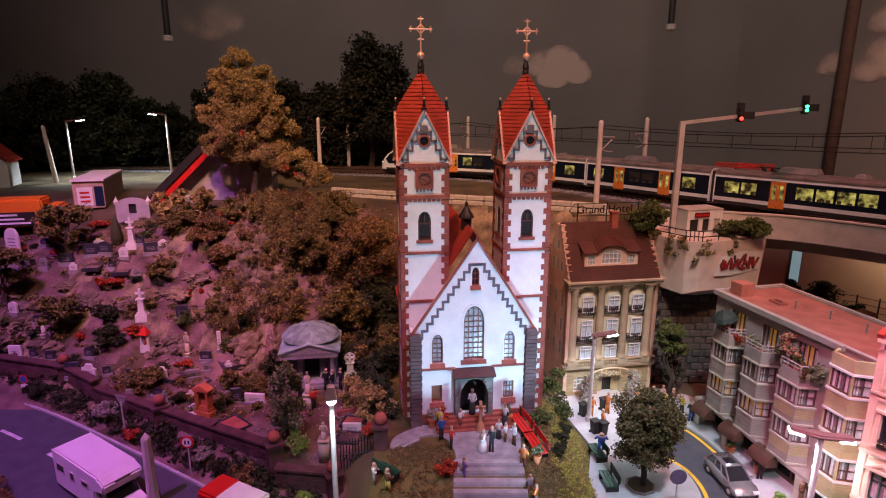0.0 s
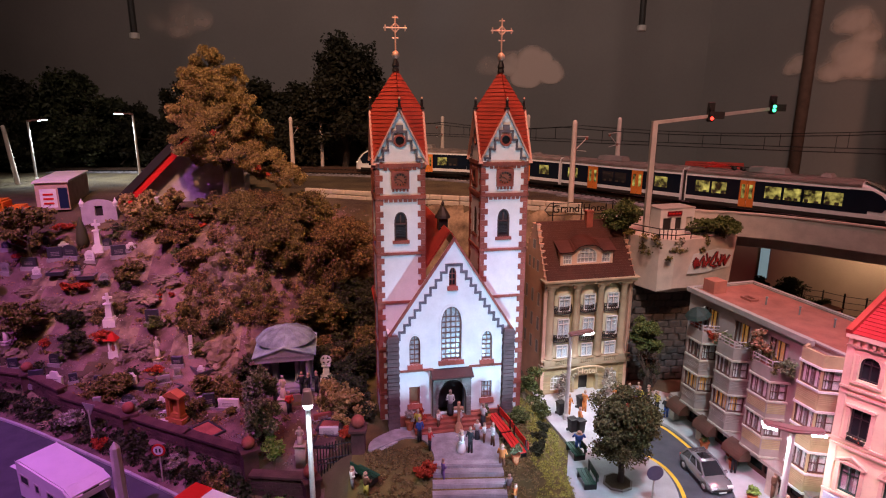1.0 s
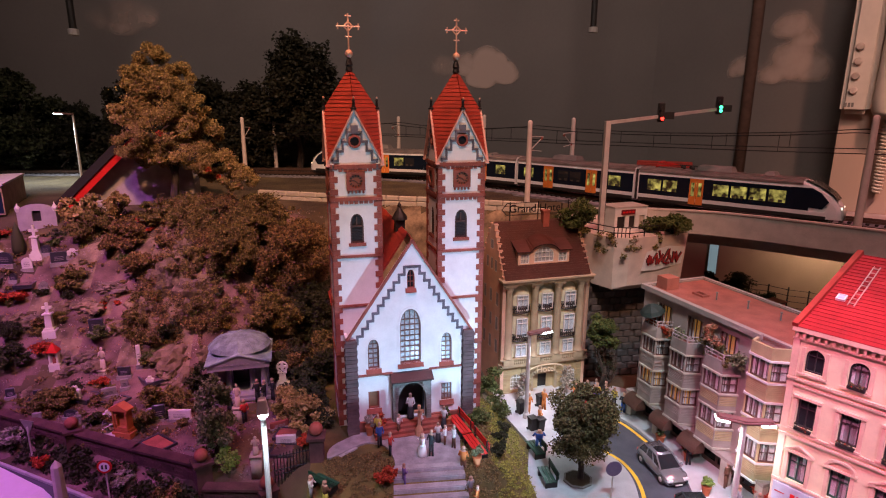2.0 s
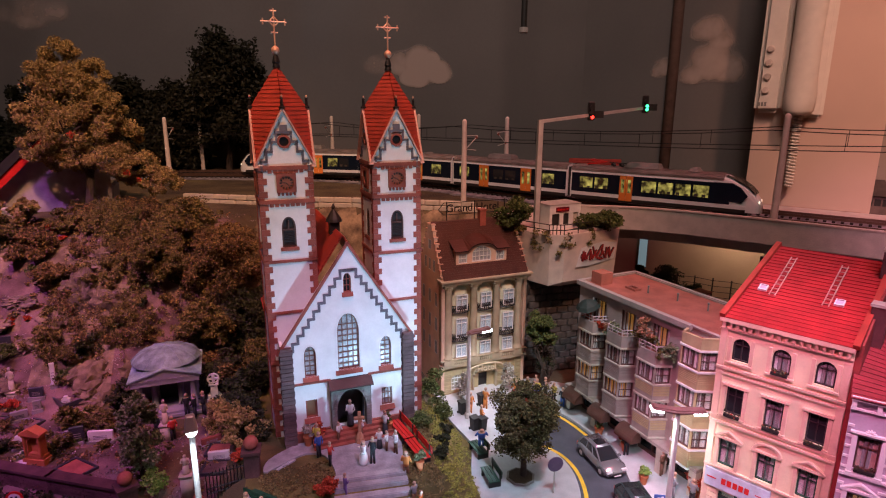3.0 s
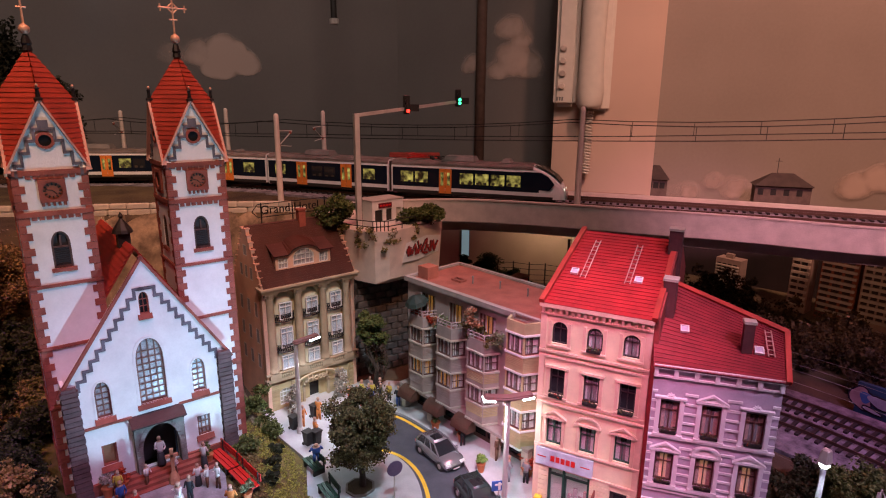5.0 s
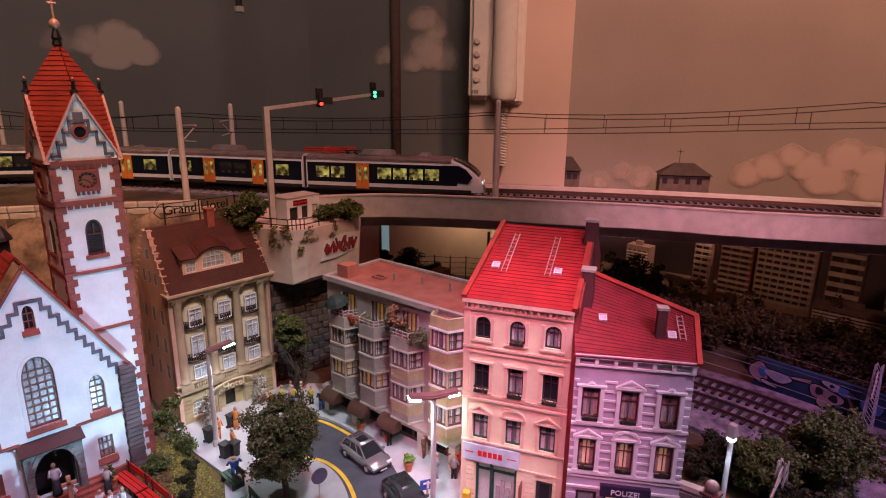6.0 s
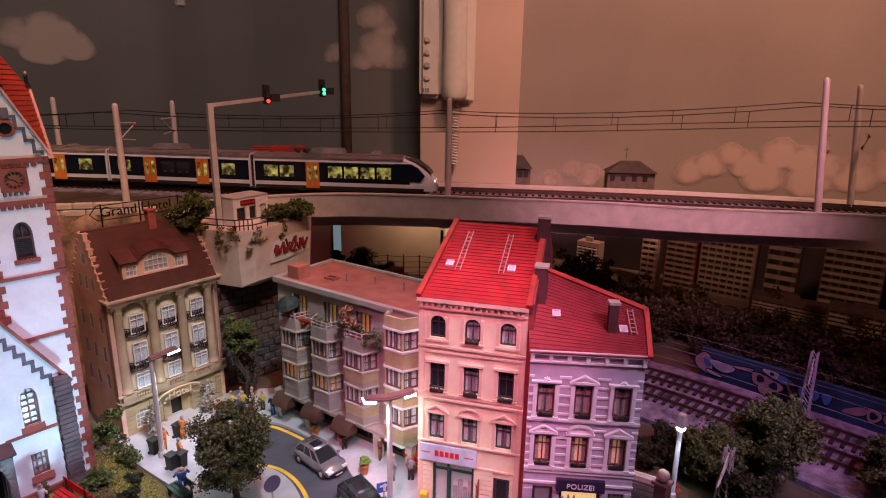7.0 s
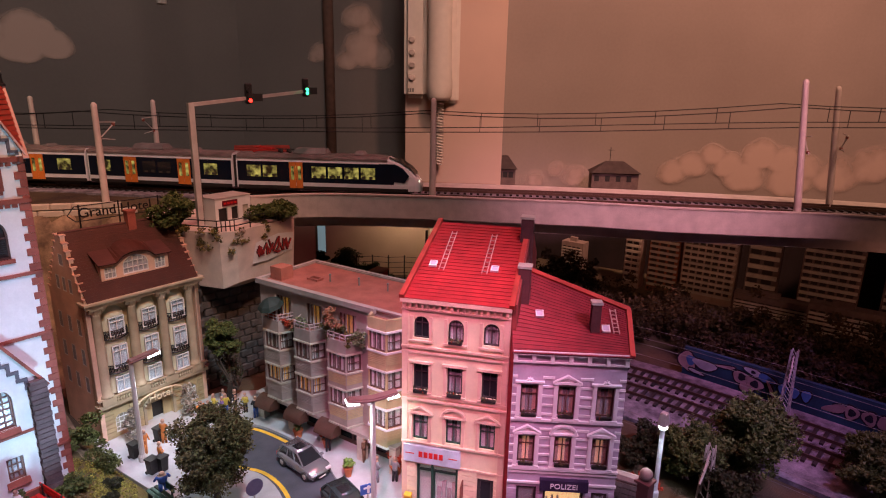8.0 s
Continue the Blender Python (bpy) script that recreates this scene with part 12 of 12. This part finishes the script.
for x, y, top in ((54.0, 15.1, 1.9), (38.2, 15.3, -0.1)):
    l = thing("lattice_mast", "grey lattice mast of the lower line", "catenary mast", x, y, STREET, 0, "lattice masts")
    h = top - STREET
    bm = BM()
    for a in (-0.35, 0.35):
        for b in (-0.35, 0.35):
            rod(bm, (a, b, 0), (a * 0.6, b * 0.6, h), 0.06, 4)
    n = int(h / 0.7)
    for i in range(n):
        k0, k1 = 1 - 0.4 * i / n, 1 - 0.4 * (i + 1) / n
        for s in (-0.35, 0.35):
            rod(bm, (-0.35 * k0, s * k0, h * i / n), (0.35 * k1, s * k1, h * (i + 1) / n), 0.035, 4)
            rod(bm, (s * k0, -0.35 * k0, h * i / n), (s * k1, 0.35 * k1, h * (i + 1) / n), 0.035, 4)
    part("lattice", bm, STEEL, l)
    bm = BM()
    rod(bm, (0, 0, h * 0.9), (-3.0, -0.6, h * 0.72), 0.06, 5)
    rod(bm, (0, 0, h * 0.7), (-3.0, -0.6, h * 0.72), 0.06, 5)
    rod(bm, (0, 0, h * 0.78), (-2.6, -0.6, h * 0.9), 0.05, 5)
    part("bracket_arm", bm, STEEL, l)
ow = thing("overhead_wire", "pale thin overhead wires of the lower line", "overhead wire")
for k, (z, off) in enumerate(((1.0, 0.0), (0.0, 0.0), (1.2, -4.2), (0.2, -4.2), (-1.6, -11.0), (-2.6, -11.0))):
    ln = offset(LOW, off)
    bm = BM()
    tube(bm, [(*p, z) for p in ln], 0.018)
    part("wire", bm, GREY_STONE, ow)

# pale kerb stones along the cemetery road
edge = curve_points([(-50, 52.6), (-40.4, 48.3), (-33.2, 45.0), (-24.2, 39.9), (-18.3, 36.4), (-13, 33.2), (-9, 31.8)], 6)
kerb = thing("road_kerb", "pale weathered kerb along the cemetery road", "kerb", kind="structure")
for (x0, y0), (x1, y1) in zip(edge, edge[1:]):
    L = math.hypot(x1 - x0, y1 - y0)
    bm = BM()
    box(bm, 0.02, 0.02, -0.1, L - 0.02, 0.24, 0.12)
    bmesh.ops.bevel(bm, geom=bm.edges[:], offset=0.03, segments=1, affect="EDGES")
    k = part("kerb_stone", bm, PAVING, kerb)
    k.matrix_basis = pose(x0 * CM, y0 * CM, (STREET + 0.05) * CM, 0, 0, math.degrees(math.atan2(y1 - y0, x1 - x0)))
